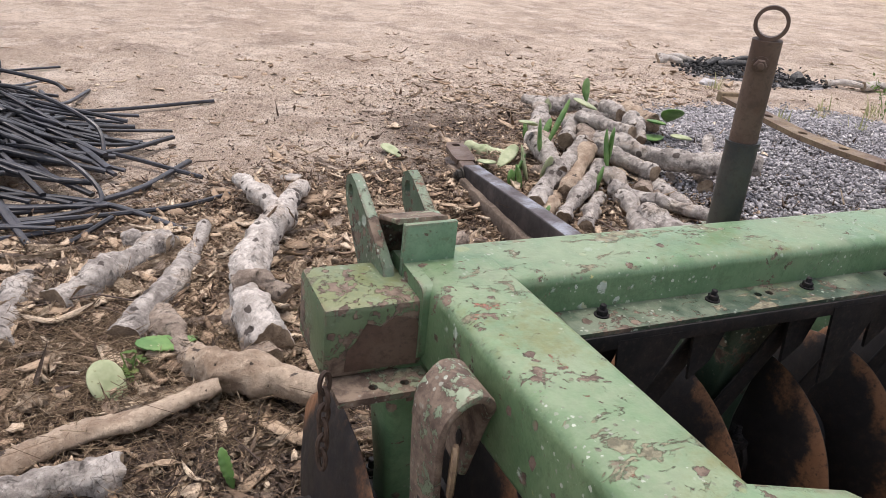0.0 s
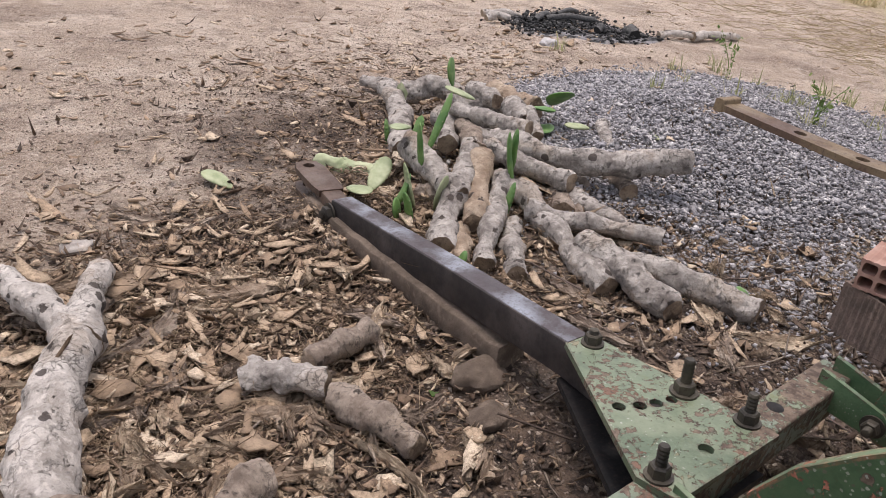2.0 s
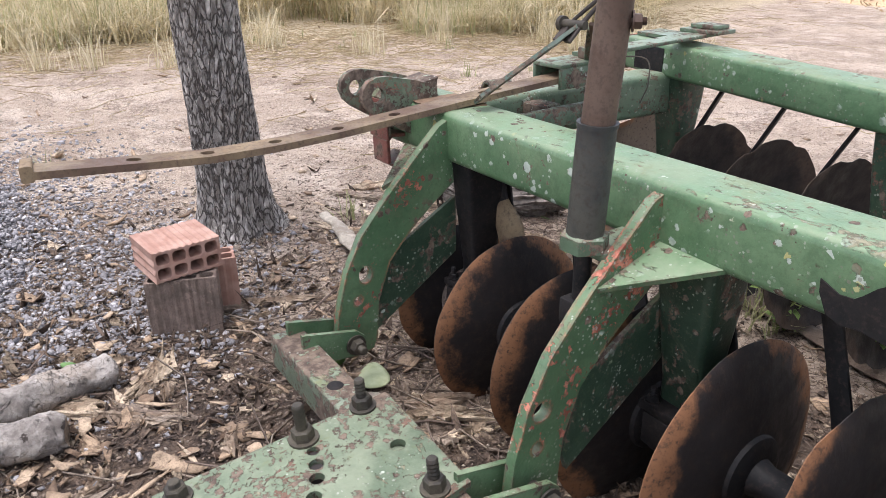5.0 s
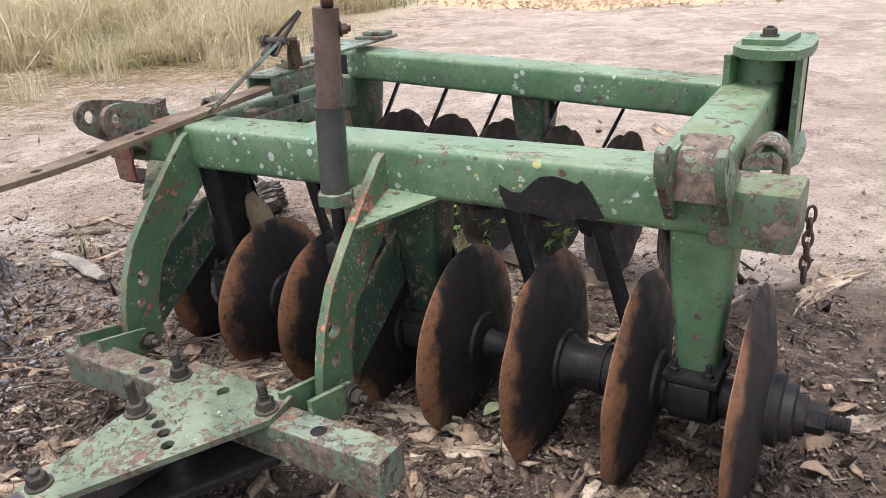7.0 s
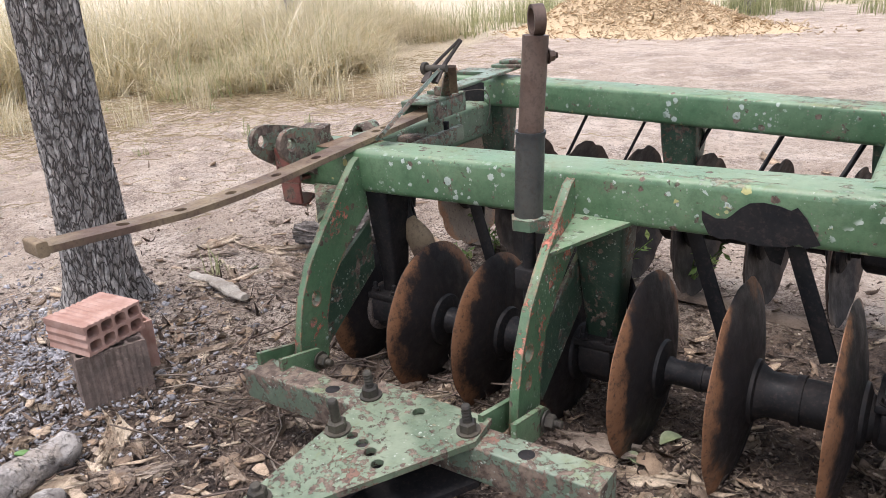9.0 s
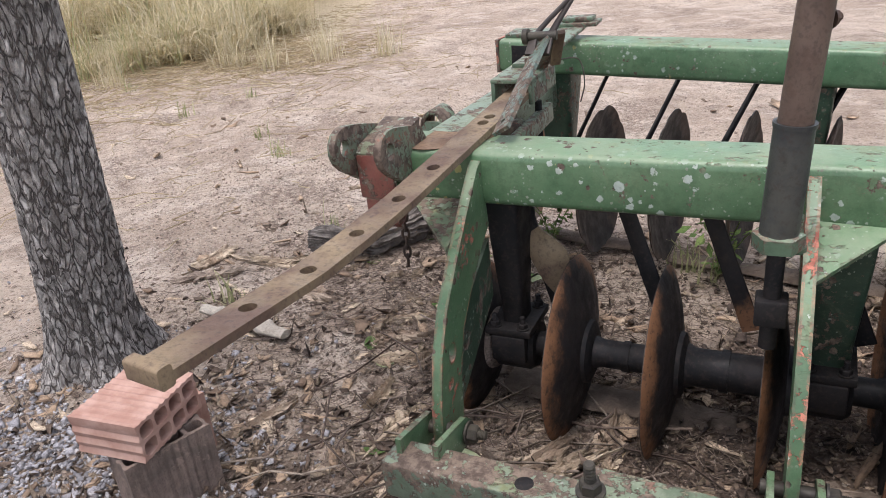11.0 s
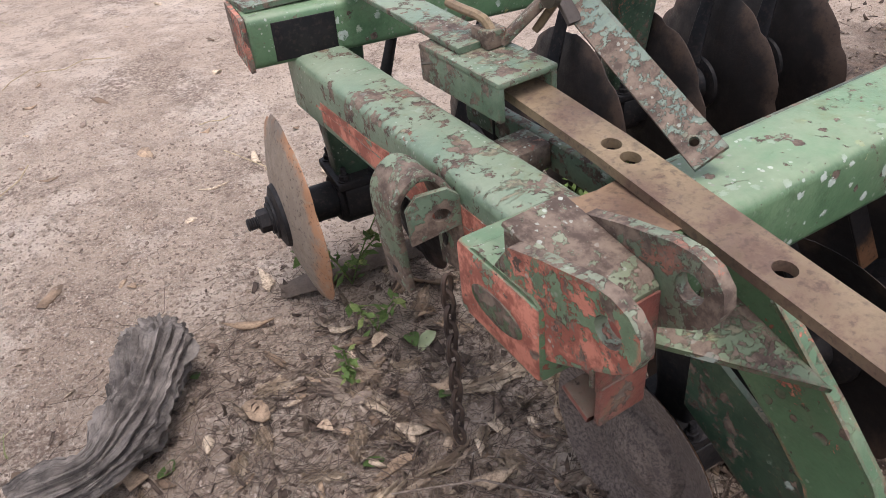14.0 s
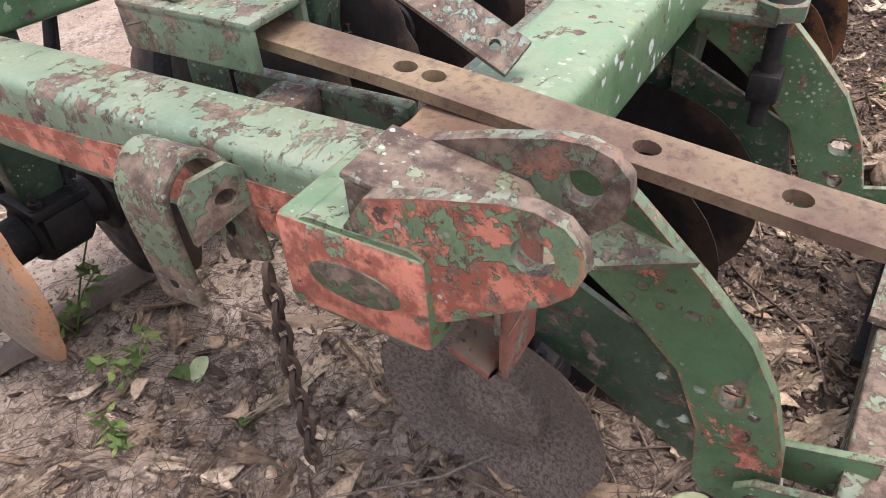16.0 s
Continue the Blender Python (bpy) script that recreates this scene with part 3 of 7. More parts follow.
# ---- terrain ----
rng = np.random.default_rng(7)
LATTICE = rng.random((257, 257))


def vnoise(x, y, s):
    """Smooth value noise in 0..1 at s cells a metre."""
    x, y = np.asarray(x, float) * s + 71.3, np.asarray(y, float) * s + 38.9
    i, j = np.floor(x).astype(int), np.floor(y).astype(int)
    u, v = x - i, y - j
    u, v = u * u * (3 - 2 * u), v * v * (3 - 2 * v)
    q = lambda a, b: LATTICE[a % 257, b % 257]
    return (q(i, j) * (1 - u) + q(i + 1, j) * u) * (1 - v) + (q(i, j + 1) * (1 - u) + q(i + 1, j + 1) * u) * v


def bell(x, y, cx, cy, rx, ry, turn=0.0):
    c, s = math.cos(turn), math.sin(turn)
    dx, dy = np.asarray(x) - cx, np.asarray(y) - cy
    a, b = (dx * c + dy * s) / rx, (-dx * s + dy * c) / ry
    return np.exp(-(a * a + b * b))


def ground_z(x, y):
    x, y = np.asarray(x, float), np.asarray(y, float)
    far = np.clip((np.hypot(x - 1.5, y - 1.5) - 12) / 30, 0, 1)
    z = (vnoise(x, y, 0.9) - 0.5) * 0.05 + (vnoise(x, y, 3.1) - 0.5) * 0.025 + (vnoise(x, y, 9.0) - 0.5) * 0.014
    z = z * (1 - far)
    z = z + 0.17 * bell(x, y, 4.2, 3.05, 1.15, 0.95)
    z = z + 0.07 * bell(x, y, 2.75, 3.3, 0.8, 0.8)
    z = z + 0.03 * bell(x, y, 0.2, 2.3, 0.9, 0.9)
    z = z - 0.04 * bell(x, y, 1.35, 2.65, 0.35, 0.45)
    z = z + 0.05 * bell(x, y, 3.66, 1.12, 0.3, 0.3)
    return z


def gz(x, y):
    return float(ground_z(x, y))


def grass_edge(y):
    """How far out the tall grass begins, along y."""
    return np.interp(y, [-40, -16, -10, -7, -4.3, -2.4, -0.5, 2.2, 6, 12, 40], [-1.0, 1.5, 8.6, 7.6, 6.6, 8.6, 9.4, 9.9, 13.0, 17.5, 24])


def axis_lines(lo, hi, step, far):
    mid = np.arange(lo, hi + step / 2, step)
    out = np.geomspace(step * 2, far, 26).cumsum()
    out = out / out[-1] * far
    return np.concatenate((lo - out[::-1], mid, hi + out))


xs, ys = axis_lines(-3.0, 7.5, 0.055, 700), axis_lines(-3.0, 7.5, 0.055, 700)
GX, GY = np.meshgrid(xs, ys, indexing="ij")
GZ = ground_z(GX, GY)
nx, ny = GX.shape
idx = np.arange(nx * ny).reshape(nx, ny)
quads = np.stack((idx[:-1, :-1], idx[1:, :-1], idx[1:, 1:], idx[:-1, 1:]), -1).reshape(-1, 4)
me = bpy.data.meshes.new("ground")
me.from_pydata(np.stack((GX, GY, GZ), -1).reshape(-1, 3).tolist(), [], quads.tolist())
zone = me.color_attributes.new("zone", "FLOAT_COLOR", "POINT")
humus = 0.7 * bell(GX, GY, 0.2, 2.5, 1.5, 0.95) + 0.3 * bell(GX, GY, 1.0, 3.1, 0.9, 0.6) + 0.5 * bell(GX, GY, 2.5, 3.2, 1.2, 1.3) + 0.75 * bell(GX, GY, 1.05, 0.9, 1.15, 0.75) + 0.65 * bell(GX, GY, 2.5, 1.75, 0.8, 0.6) + 0.12 * bell(GX, GY, 2.35, 0.65, 0.42, 0.5) + 0.9 * bell(GX, GY, 0.35, 1.35, 1.1, 0.75)
humus = humus + 0.4 * bell(GX, GY, 2.4, 4.5, 1.5, 0.9) + 0.7 * bell(GX, GY, -0.3, 0.3, 0.9, 1.0)
humus = np.clip(humus - 0.7 * bell(GX, GY, 2.45, 0.8, 0.7, 0.6), 0, 1)
straw = np.clip((GX - grass_edge(GY) + 1.5) / 1.5, 0, 1) * (GX > 0)
ash = 1.15 * bell(GX, GY, 6.0, 5.62, 0.62, 0.55) + 0.9 * bell(GX, GY, 6.15, 5.12, 0.45, 0.28, -0.4)
zone.data.foreach_set("color", np.stack((humus, straw, ash, np.ones_like(humus)), -1).reshape(-1))
me.materials.append(SOIL)
me.polygons.foreach_set("use_smooth", [True] * len(me.polygons))
ground = tagged(new("ground", me), "pinkish bare dirt yard with patches of dark litter and ash", "ground", kind="structure")

# ---- the disc harrow ----
AZ, RZ = 0.210, 0.322          # heights of the front and rear axles
harrow = tagged(root("disc_harrow", (1.4, 0.5, 0.0)), "weathered green disc harrow with rusty brown discs on dirt", "disc harrow")
harrow.rotation_euler = (0, 0.02, 0)
HARROW_AT = Matrix.Translation((-1.4, -0.5, 0.0))


# the front beam and all that it carries stand a little askew to the yard's axes
ASKEW = Matrix.Translation((2.08, 1.077, 0)) @ Matrix.Rotation(-0.037, 4, "Z") @ Matrix.Translation((-2.08, -1.07, 0))
STRAIGHT = Matrix.Identity(4)
lay = ASKEW


def hp(name, bm, material, parent=None, label="", angle=38):
    """A part of the harrow, built at its place in the yard."""
    bmesh.ops.transform(bm, matrix=HARROW_AT @ lay, verts=bm.verts)
    return part(name, bm, material, parent or harrow, label, angle)


def hexbolt(p, d, r=0.018, h=0.02, stem=0.035, bm=None):
    """A washer, a hexagonal nut and a stub of thread."""
    bm = bm or bmesh.new()
    m = toward(p, d)
    lathe([(0, 0), (0, r * 1.45), (r * 0.25, r * 1.45), (r * 0.25, r * 0.8)], m, 16, bm)
    lathe([(r * 0.25, r * 1.08), (r * 0.25 + h * 0.85, r * 1.08), (r * 0.25 + h, r * 0.9), (r * 0.25 + h, r * 0.5)], m, 6, bm)
    z0 = r * 0.25 + h
    prof = [(z0 - 0.002, r * 0.55)]
    for i in range(5):
        prof += [(z0 + stem * (i + 0.3) / 5, r * 0.6), (z0 + stem * (i + 0.8) / 5, r * 0.52)]
    lathe(prof + [(z0 + stem, r * 0.45), (z0 + stem, 0)], m, 10, bm)
    return bm


BT, BB = 0.795, 0.655          # top and underside of the front beam
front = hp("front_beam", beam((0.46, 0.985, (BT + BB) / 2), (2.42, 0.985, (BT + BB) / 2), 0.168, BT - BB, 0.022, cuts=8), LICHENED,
           label="green box beam with lichen spots and flaked top")
# end blocks beyond the side beams
for x0, x1, z0, z1, y0 in ((0.298, 0.475, 0.638, 0.770, 0.912), (2.28, 2.426, 0.658, 0.790, 0.872)):
    bm = box(x0, x1, y0, 1.072, z0, z1, 0.012)
    for f_ in bm.faces:
        f_.material_index = int(f_.normal.x > 0.6)
    hp("end_block", bm, (ARMGREEN, SALMON) if x0 > 1 else ENDPAINT, label="beam end with paint worn to red primer and rust")
hp("rust_patch", plate([(0.335, 0.652), (0.46, 0.650), (0.468, 0.70), (0.455, 0.737), (0.42, 0.747), (0.395, 0.73), (0.37, 0.738), (0.352, 0.705), (0.338, 0.69)], [], 0.002, Matrix(((1, 0, 0, 0), (0, 0, -1, 0.9115), (0, 1, 0, 0), (0, 0, 0, 1)))), RUSTTUBE, front, "dark patch of bare rust")
hp("flange", plate([(0.31, 0.85), (0.475, 0.85), (0.475, 0.93), (0.31, 0.93)], [(0.375, 0.876, 0.008), (0.43, 0.876, 0.008)], 0.012, Matrix.Translation((0, 0, 0.626))), RUSTY, front, "rusty flange with two holes")
hp("end_recess", lathe([(0, 0.036), (0.002, 0.034), (0.0025, 0)], toward((2.4255, 0.975, 0.724), (1, 0, 0)) @ Matrix.Diagonal((1.75, 0.75, 1, 1)), 24), BURNTPAINT, label="dark oval end plug")
hp("rust_patch", plate([(2.085, 0.925), (2.13, 0.905), (2.20, 0.912), (2.277, 0.904), (2.279, 1.058), (2.235, 1.066), (2.19, 1.052), (2.15, 1.064), (2.115, 1.03), (2.128, 0.99), (2.098, 0.965)], [], 0.0015, Matrix.Translation((0, 0, BT + 0.0005))), TANRUST, front, "tan rust where the paint is gone")
# side beams
lay = STRAIGHT
side_l = hp("side_beam", beam((2.262, 0.95, 0.71), (2.234, -0.02, 0.693), 0.128, 0.15, 0.022, cuts=6), SIDEPAINT, label="green side beam with orange primer along its weld")
hp("weld_seam", sweep([(2.3245 - 0.03 * (0.9 - y), y, 0.68 + 0.024 * y + 0.001 * math.sin(y * 80)) for y in np.linspace(0.12, 0.88, 60)], lambda i, f: circle(0.004, 5)), PRIMER, side_l, "rough weld seam with exposed orange primer")
hp("primer_strip", plate([(0.15, 0.655), (0.4, 0.650), (0.88, 0.66), (0.88, 0.735), (0.62, 0.735), (0.4, 0.712), (0.15, 0.702)], [], 0.002, Matrix(((0.03, 0, 1, 2.2985), (1, 0, -0.03, 0), (0, 1, 0, 0), (0, 0, 0, 1)))), SALMON, side_l, "band of bare orange primer along the weld")
side_r = hp("side_beam", beam((0.552, 1.05, 0.715), (0.536, 0.07, 0.735), 0.168, 0.165, 0.024, cuts=6), MOSSY, label="green side beam, moss-tinted and chipped along its edges")
hp("weld_seam", sweep([(0.4735 - 0.02 * (0.9 - y) / 1.0, y, 0.712) for y in np.linspace(0.10, 0.88, 70)], lambda i, f: circle(0.0035, 5)), GREEN, side_r)
# rear beam, set at an angle
RA = math.atan(0.133)


def rear(x, off=0.0, z=0.0):
    """A place along the rear gang line: x, offset ahead of it, height."""
    return Vector((x, -0.08 + (2.42 - x) * 0.133 + off, z))


RB = 0.735
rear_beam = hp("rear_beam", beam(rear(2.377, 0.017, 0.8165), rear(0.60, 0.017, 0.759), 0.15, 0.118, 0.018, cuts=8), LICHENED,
               label="green rear box beam speckled with pale lichen")
hp("end_plate", beam(rear(2.378, 0.017, 0.8165), rear(2.388, 0.017, 0.8165), 0.158, 0.122, 0.004), PRIMER, rear_beam)

# arms, gussets and braces
ARM = [(1.06, 0.79), (1.126, 0.764), (1.218, 0.68), (1.31, 0.59), (1.388, 0.505), (1.44, 0.41), (1.472, 0.30), (1.485, 0.20), (1.47, 0.165), (1.44, 0.15), (1.375, 0.155),
       (1.355, 0.19), (1.345, 0.30), (1.302, 0.41), (1.225, 0.49), (1.15, 0.55), (1.075, 0.60)]
for x, dy, holes_ in ((2.075, -0.024, [(1.358, 0.393, 0.021, 0.026), (1.385, 0.32, 0.014)]), (1.315, 0.004, [(1.408, 0.394, 0.024, 0.022), (1.417, 0.312, 0.015)])):
    arm = hp("tow_arm", plate([(max(y + dy, 1.04), z) for y, z in ARM], holes_, 0.026, plane_yz(x)), ARMGREEN,
             label="curved green arm plate with holes and red primer patches")
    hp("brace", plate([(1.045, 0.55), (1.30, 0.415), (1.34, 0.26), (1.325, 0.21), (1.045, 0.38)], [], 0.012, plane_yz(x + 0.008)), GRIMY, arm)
    g = 1 if x > 2 else -1
    a = x + (0.026 if g > 0 else 0)
    c_ = Vector((a, 1.09, 0.668))
    u_, v_ = Vector((g * 0.17, -0.006, -0.004)), Vector((0, 0.185, -0.058))
    n_ = u_.cross(v_).normalized() * g
    hp("gusset", plate([(0, 0), (1, 0), (0.93, 0.09), (0, 1)], [], 0.011, Matrix(((u_.x, v_.x, n_.x, c_.x), (u_.y, v_.y, n_.y, c_.y), (u_.z, v_.z, n_.z, c_.z), (0, 0, 0, 1)))), GUSSETPAINT if g > 0 else GREEN, arm)
    hp("pin", hexbolt((x - 0.05, 1.43, 0.222), (-1, 0, 0), 0.02, 0.022, 0.02, tube((x - 0.055, 1.43, 0.222), (x + 0.07, 1.43, 0.222), 0.017)), BOLT, arm)
# hangers with bearings
def hanger(c, d, top, az, coat=None, slim=1.0):
    """A tapered channel leg from a beam down to a bearing on the axle; d: the axle's way."""
    d = Vector(d).normalized()
    s = Vector((-d.y, d.x, 0))
    bm = bmesh.new()
    rings = []
    for z, w, h in ((top + 0.005, 0.145, 0.14), (top - 0.10, 0.135, 0.125), (az + 0.13, 0.10, 0.085), (az + 0.078, 0.10, 0.085)):
        ring = [bm.verts.new(Vector((c.x, c.y, z)) + d * (q[0] * slim) + s * q[1]) for q in rounded(w, h, 0.018, 3)]
        rings.append(ring)
    for a, b in zip(rings, rings[1:]):
        for j in range(len(a)):
            bm.faces.new((a[j], a[(j + 1) % len(a)], b[(j + 1) % len(a)], b[j]))
    bm.faces.new(rings[0])
    bm.faces.new(rings[-1])
    leg = hp("hanger", bm, coat or GRIMY, label="tapered green hanger leg, greasy at the foot")
    m = Matrix.Translation((c.x, c.y, 0)) @ Matrix(((d.x, s.x, 0, 0), (d.y, s.y, 0, 0), (0, 0, 1, 0), (0, 0, 0, 1)))
    hp("foot_plate", box(-0.065, 0.065, -0.085, 0.085, az + 0.062, az + 0.084, 0.004, m=m), DARK, leg)
    bb = bmesh.new()
    lathe([(-0.062, 0.03), (-0.062, 0.062), (-0.045, 0.075), (0.045, 0.075), (0.062, 0.062), (0.062, 0.03)], m @ toward((0, 0, az), (1, 0, 0)), 24, bb)
    box(-0.05, 0.05, -0.088, 0.088, az - 0.02, az + 0.062, 0.008, bb, m)
    bearing = hp("bearing", bb, DARK, leg, "oil-black bearing housing")
    for a, b in ((-0.04, -0.066), (0.04, -0.066), (-0.04, 0.066), (0.04, 0.066)):
        hp("bolt", hexbolt(m @ Vector((a, b, az + 0.084)), (0, 0, 1), 0.013, 0.013, 0.02), DARK, leg)
    return leg


lay = ASKEW
for x in (0.490, 1.262, 2.04):
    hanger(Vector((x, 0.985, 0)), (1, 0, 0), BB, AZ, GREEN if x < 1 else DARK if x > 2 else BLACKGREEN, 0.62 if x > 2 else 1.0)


def disc_mesh(r, depth, k, edge, seed, notch):
    """A dished disc with a slightly chipped edge; its hollow side points up."""
    bm = bmesh.new()
    rnd = random.Random(seed)
    wob = [1 + edge * (rnd.random() - 0.5) for _ in range(k)]
    for _ in range(2):
        wob = [(wob[j - 1] + wob[j] + wob[(j + 1) % k]) / 3 for j in range(k)]
    wob = [w * (1 - notch * max(0.0, math.cos(8 * 2 * math.pi * j / k + seed)) ** 3) for j, w in enumerate(wob)]
    rings = []
    fr = (0.16, 0.3, 0.5, 0.7, 0.86, 0.97, 1.0)
    for t, back in ((0.0, False), (0.0055, True)):
        for f in (fr if not back else fr[::-1]):
            z = depth * f * f - (t if back else 0.0) * (0.35 if f == 1.0 else 1)
            rings.append([bm.verts.new((r * f * (wob[j] if f > 0.8 else 1) * math.cos(2 * math.pi * j / k), r * f * (wob[j] if f > 0.8 else 1) * math.sin(2 * math.pi * j / k), z)) for j in range(k)])
    for a, b in zip(rings, rings[1:]):
        for j in range(k):
            bm.faces.new((a[j], a[(j + 1) % k], b[(j + 1) % k], b[j]))
    for a in (rings[0], rings[-1][::-1]):
        bm.faces.new(a)
    return bm


def gang(ends, xs_, flip, at, label, pale_end, radius, notch):
    """An axle with its discs, spools and end nuts."""
    a, b = Vector(ends[0]), Vector(ends[1])
    d = (b - a).normalized()
    axle = hp("axle", tube(a - d * 0.06, b + d * 0.03, 0.021, k=16), DARK, label=label)
    pts = [at(x) for x in xs_]
    for i, p in enumerate(pts):
        w = d * flip
        bm = disc_mesh(radius(i), 0.05, 64, 0.16 if radius(i) > 0.28 and not notch else 0.05, i + int(flip) * 10, notch)
        bmesh.ops.transform(bm, matrix=toward(p - w * 0.01, w) @ Matrix.Rotation(i * 1.3, 4, "Z"), verts=bm.verts)
        if radius(i) < 0.22 or (i > 3 and not notch):
            bmesh.ops.recalc_face_normals(bm, faces=bm.faces)
            for f_ in bm.faces:
                f_.material_index = int(f_.normal.dot(w) < -0.2)
        hp("disc", bm, (MUD, DISC) if radius(i) < 0.22 else PALE_DISC if i in pale_end else DULL_DISC if notch else (DULL_DISC, DISC) if i > 3 else DISC, axle, "dished steel disc, rust-brown with a dark centre, part wear and part painted shade" if i not in pale_end else "dusty pale end disc with a rust rim")
        bm = lathe([(-0.03, 0.022), (-0.03, 0.06), (-0.02, 0.085), (-0.006, 0.09)], toward(p, w), 24)
        lathe([(0.012, 0.095), (0.022, 0.09), (0.034, 0.06), (0.034, 0.022)], toward(p, w), 24, bm)
        hp("hub_flange", bm, MUD if radius(i) < 0.22 else DARK, axle)
    for i, (p, q) in enumerate(zip(pts, pts[1:])):
        r = (0.05, 0.062, 0.036, 0.036, 0.05, 0.038, 0.036)[i % 7]
        bm = bmesh.new()
        lathe([(0.025, r * 1.25), (0.05, r), ((q - p).length * 0.48, r), ((q - p).length * 0.48, r * 1.1), ((q - p).length * 0.56, r * 1.1), ((q - p).length * 0.56, r), ((q - p).length - 0.05, r), ((q - p).length - 0.025, r * 1.25)],
              toward(p, q - p), 20, bm)
        hp("spool", bm, DARK, axle, "black cast spacer spool")
    for p, w in ((pts[0], (pts[0] - pts[1]).normalized()), (pts[-1], (pts[-1] - pts[-2]).normalized())):
        if radius(pts.index(p)) < 0.22:
            hp("mud_cap", lathe([(0.0, 0.10), (0.018, 0.088), (0.02, 0.06), (0.042, 0.05), (0.05, 0.028), (0.046, 0)], toward(p, w), 20), MUD, axle, "hub caked with dark mud")
            continue
        if notch:
            hp("end_washer", lathe([(0.008, 0.03), (0.008, 0.08), (0.02, 0.082), (0.024, 0.06), (0.036, 0.058), (0.036, 0.03)], toward(p, w), 24), DARK, axle)
            hp("end_nut", hexbolt(p + w * 0.036, w, 0.03, 0.03, 0.03), DARK, axle)
            continue
        bm = lathe([(0.02, 0.03), (0.02, 0.088), (0.038, 0.09), (0.042, 0.072), (0.066, 0.07), (0.07, 0.05), (0.086, 0.05), (0.086, 0.03)], toward(p, w), 24)
        hp("end_washer", bm, DARK, axle)
        hp("end_nut", hexbolt(p + w * 0.084, w, 0.034, 0.042, 0.05), DARK, axle)
    return axle


FX = [0.330, 0.594, 0.850, 1.100, 1.352, 1.608, 1.848, 2.118]
FR = [0.292, 0.288, 0.300, 0.280, 0.272, 0.256, 0.262, 0.216]
gang_front = gang(((0.330, 0.985, AZ), (2.118, 0.985, AZ)), FX, 1, lambda x: Vector((x, 0.985, AZ)), "black front gang axle", (), lambda i: FR[i], 0.0)
lay = STRAIGHT
RX = [2.38] + [2.315 - 0.262 * i for i in range(1, 7)]
gang_rear = gang((rear(2.38, 0, RZ), rear(0.743, 0, RZ)), RX, 1, lambda x: rear(x, 0, RZ), "black rear gang axle", (0,), lambda i: 0.283 if i else 0.262, 0.05)
rd = (rear(1, 0, 0) - rear(2, 0, 0)).normalized()
for x in (2.18, 1.315, 0.60):
    hanger(rear(x, 0.0, 0), rd, RB + 0.01 + 0.033 * (x - 1.385), RZ)

# scraper bars and scrapers
lay = ASKEW
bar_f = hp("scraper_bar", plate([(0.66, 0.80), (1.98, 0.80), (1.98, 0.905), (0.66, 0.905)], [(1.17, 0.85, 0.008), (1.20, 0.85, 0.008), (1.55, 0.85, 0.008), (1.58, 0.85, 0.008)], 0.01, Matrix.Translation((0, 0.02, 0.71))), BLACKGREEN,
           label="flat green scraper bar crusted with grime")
bm = bmesh.new()
TWIST = [((2.056, 0.880, 0.70), (2.004, 0.880, 0.70)), ((2.048, 0.935, 0.60), (1.994, 0.93, 0.60)), ((2.026, 0.95, 0.52), (1.985, 0.93, 0.545)), ((2.000, 0.955, 0.459), (1.948, 0.93, 0.518)), ((1.967, 0.957, 0.397), (1.908, 0.935, 0.484)), ((1.924, 0.957, 0.349), (1.890, 0.945, 0.42))]
lo, hi = smooth_path([a for a, b in TWIST], 16), smooth_path([b for a, b in TWIST], 16)
rings = [[bm.verts.new(a + Vector((0, -k, 0))) for a, k in ((p, 0.0), (p.lerp(q, 0.5) + Vector((0, 0.012, 0)), 0.0), (q, 0.0), (q, 0.008), (p, 0.008))] for p, q in zip(lo, hi)]
for i, (a, b) in enumerate(zip(rings, rings[1:])):
    for j in range(5):
        f_ = bm.faces.new((a[j], a[(j + 1) % 5], b[(j + 1) % 5], b[j]))
        f_.material_index = int(i < len(rings) * 0.36)
bm.faces.new(rings[0])
bm.faces.new(rings[-1])
hp("scraper", bm, (RUST, DARK), bar_f, "broad twisted scraper blade, bare and rusty")
hp("lip", box(0.66, 1.98, 0.815, 0.823, 0.682, 0.712, 0.002), DARK, bar_f)


def scraper(p, q, w, parent, thick=0.009, flare=0.9, up=(1, 0.25, 0)):
    """A strip from the bar at p, twisted down to a blade at q beside a disc."""
    p, q = Vector(p), Vector(q)
    pts = [p, p.lerp(q, 0.25), p.lerp(q, 0.6), q]
    bm = sweep(pts, lambda i, f: [(a * (1 + flare * f * f), b) for a, b in rounded(w, thick, 0.0035, 2)], up=up)
    return hp("scraper", bm, DISC if random.random() < 0.3 else DARK, parent)


for i, x in enumerate(FX[1:7]):
    top_ = 0.19 if i == 4 else 0.235
    scraper((x + top_, 0.872, 0.70), (x + top_ - 0.155, 0.935, 0.31), 0.044, bar_f, 0.009, 0.1, (0.1, 1, 0))
    hp("scraper_bracket", plate([(x + top_ - 0.075, 0.70), (x + top_ + 0.025, 0.70), (x + top_ - 0.01, 0.59), (x + top_ - 0.055, 0.55)], [], 0.007, Matrix(((1, 0, 0, 0), (0, 0, -1, 0.862), (0, 1, 0, 0), (0, 0, 0, 1)))), DARK, bar_f)
    hp("bolt", hexbolt((x + top_ - 0.03, 0.872, 0.72), (0, 0, 1), 0.010, 0.010, 0.010), DARK, bar_f)
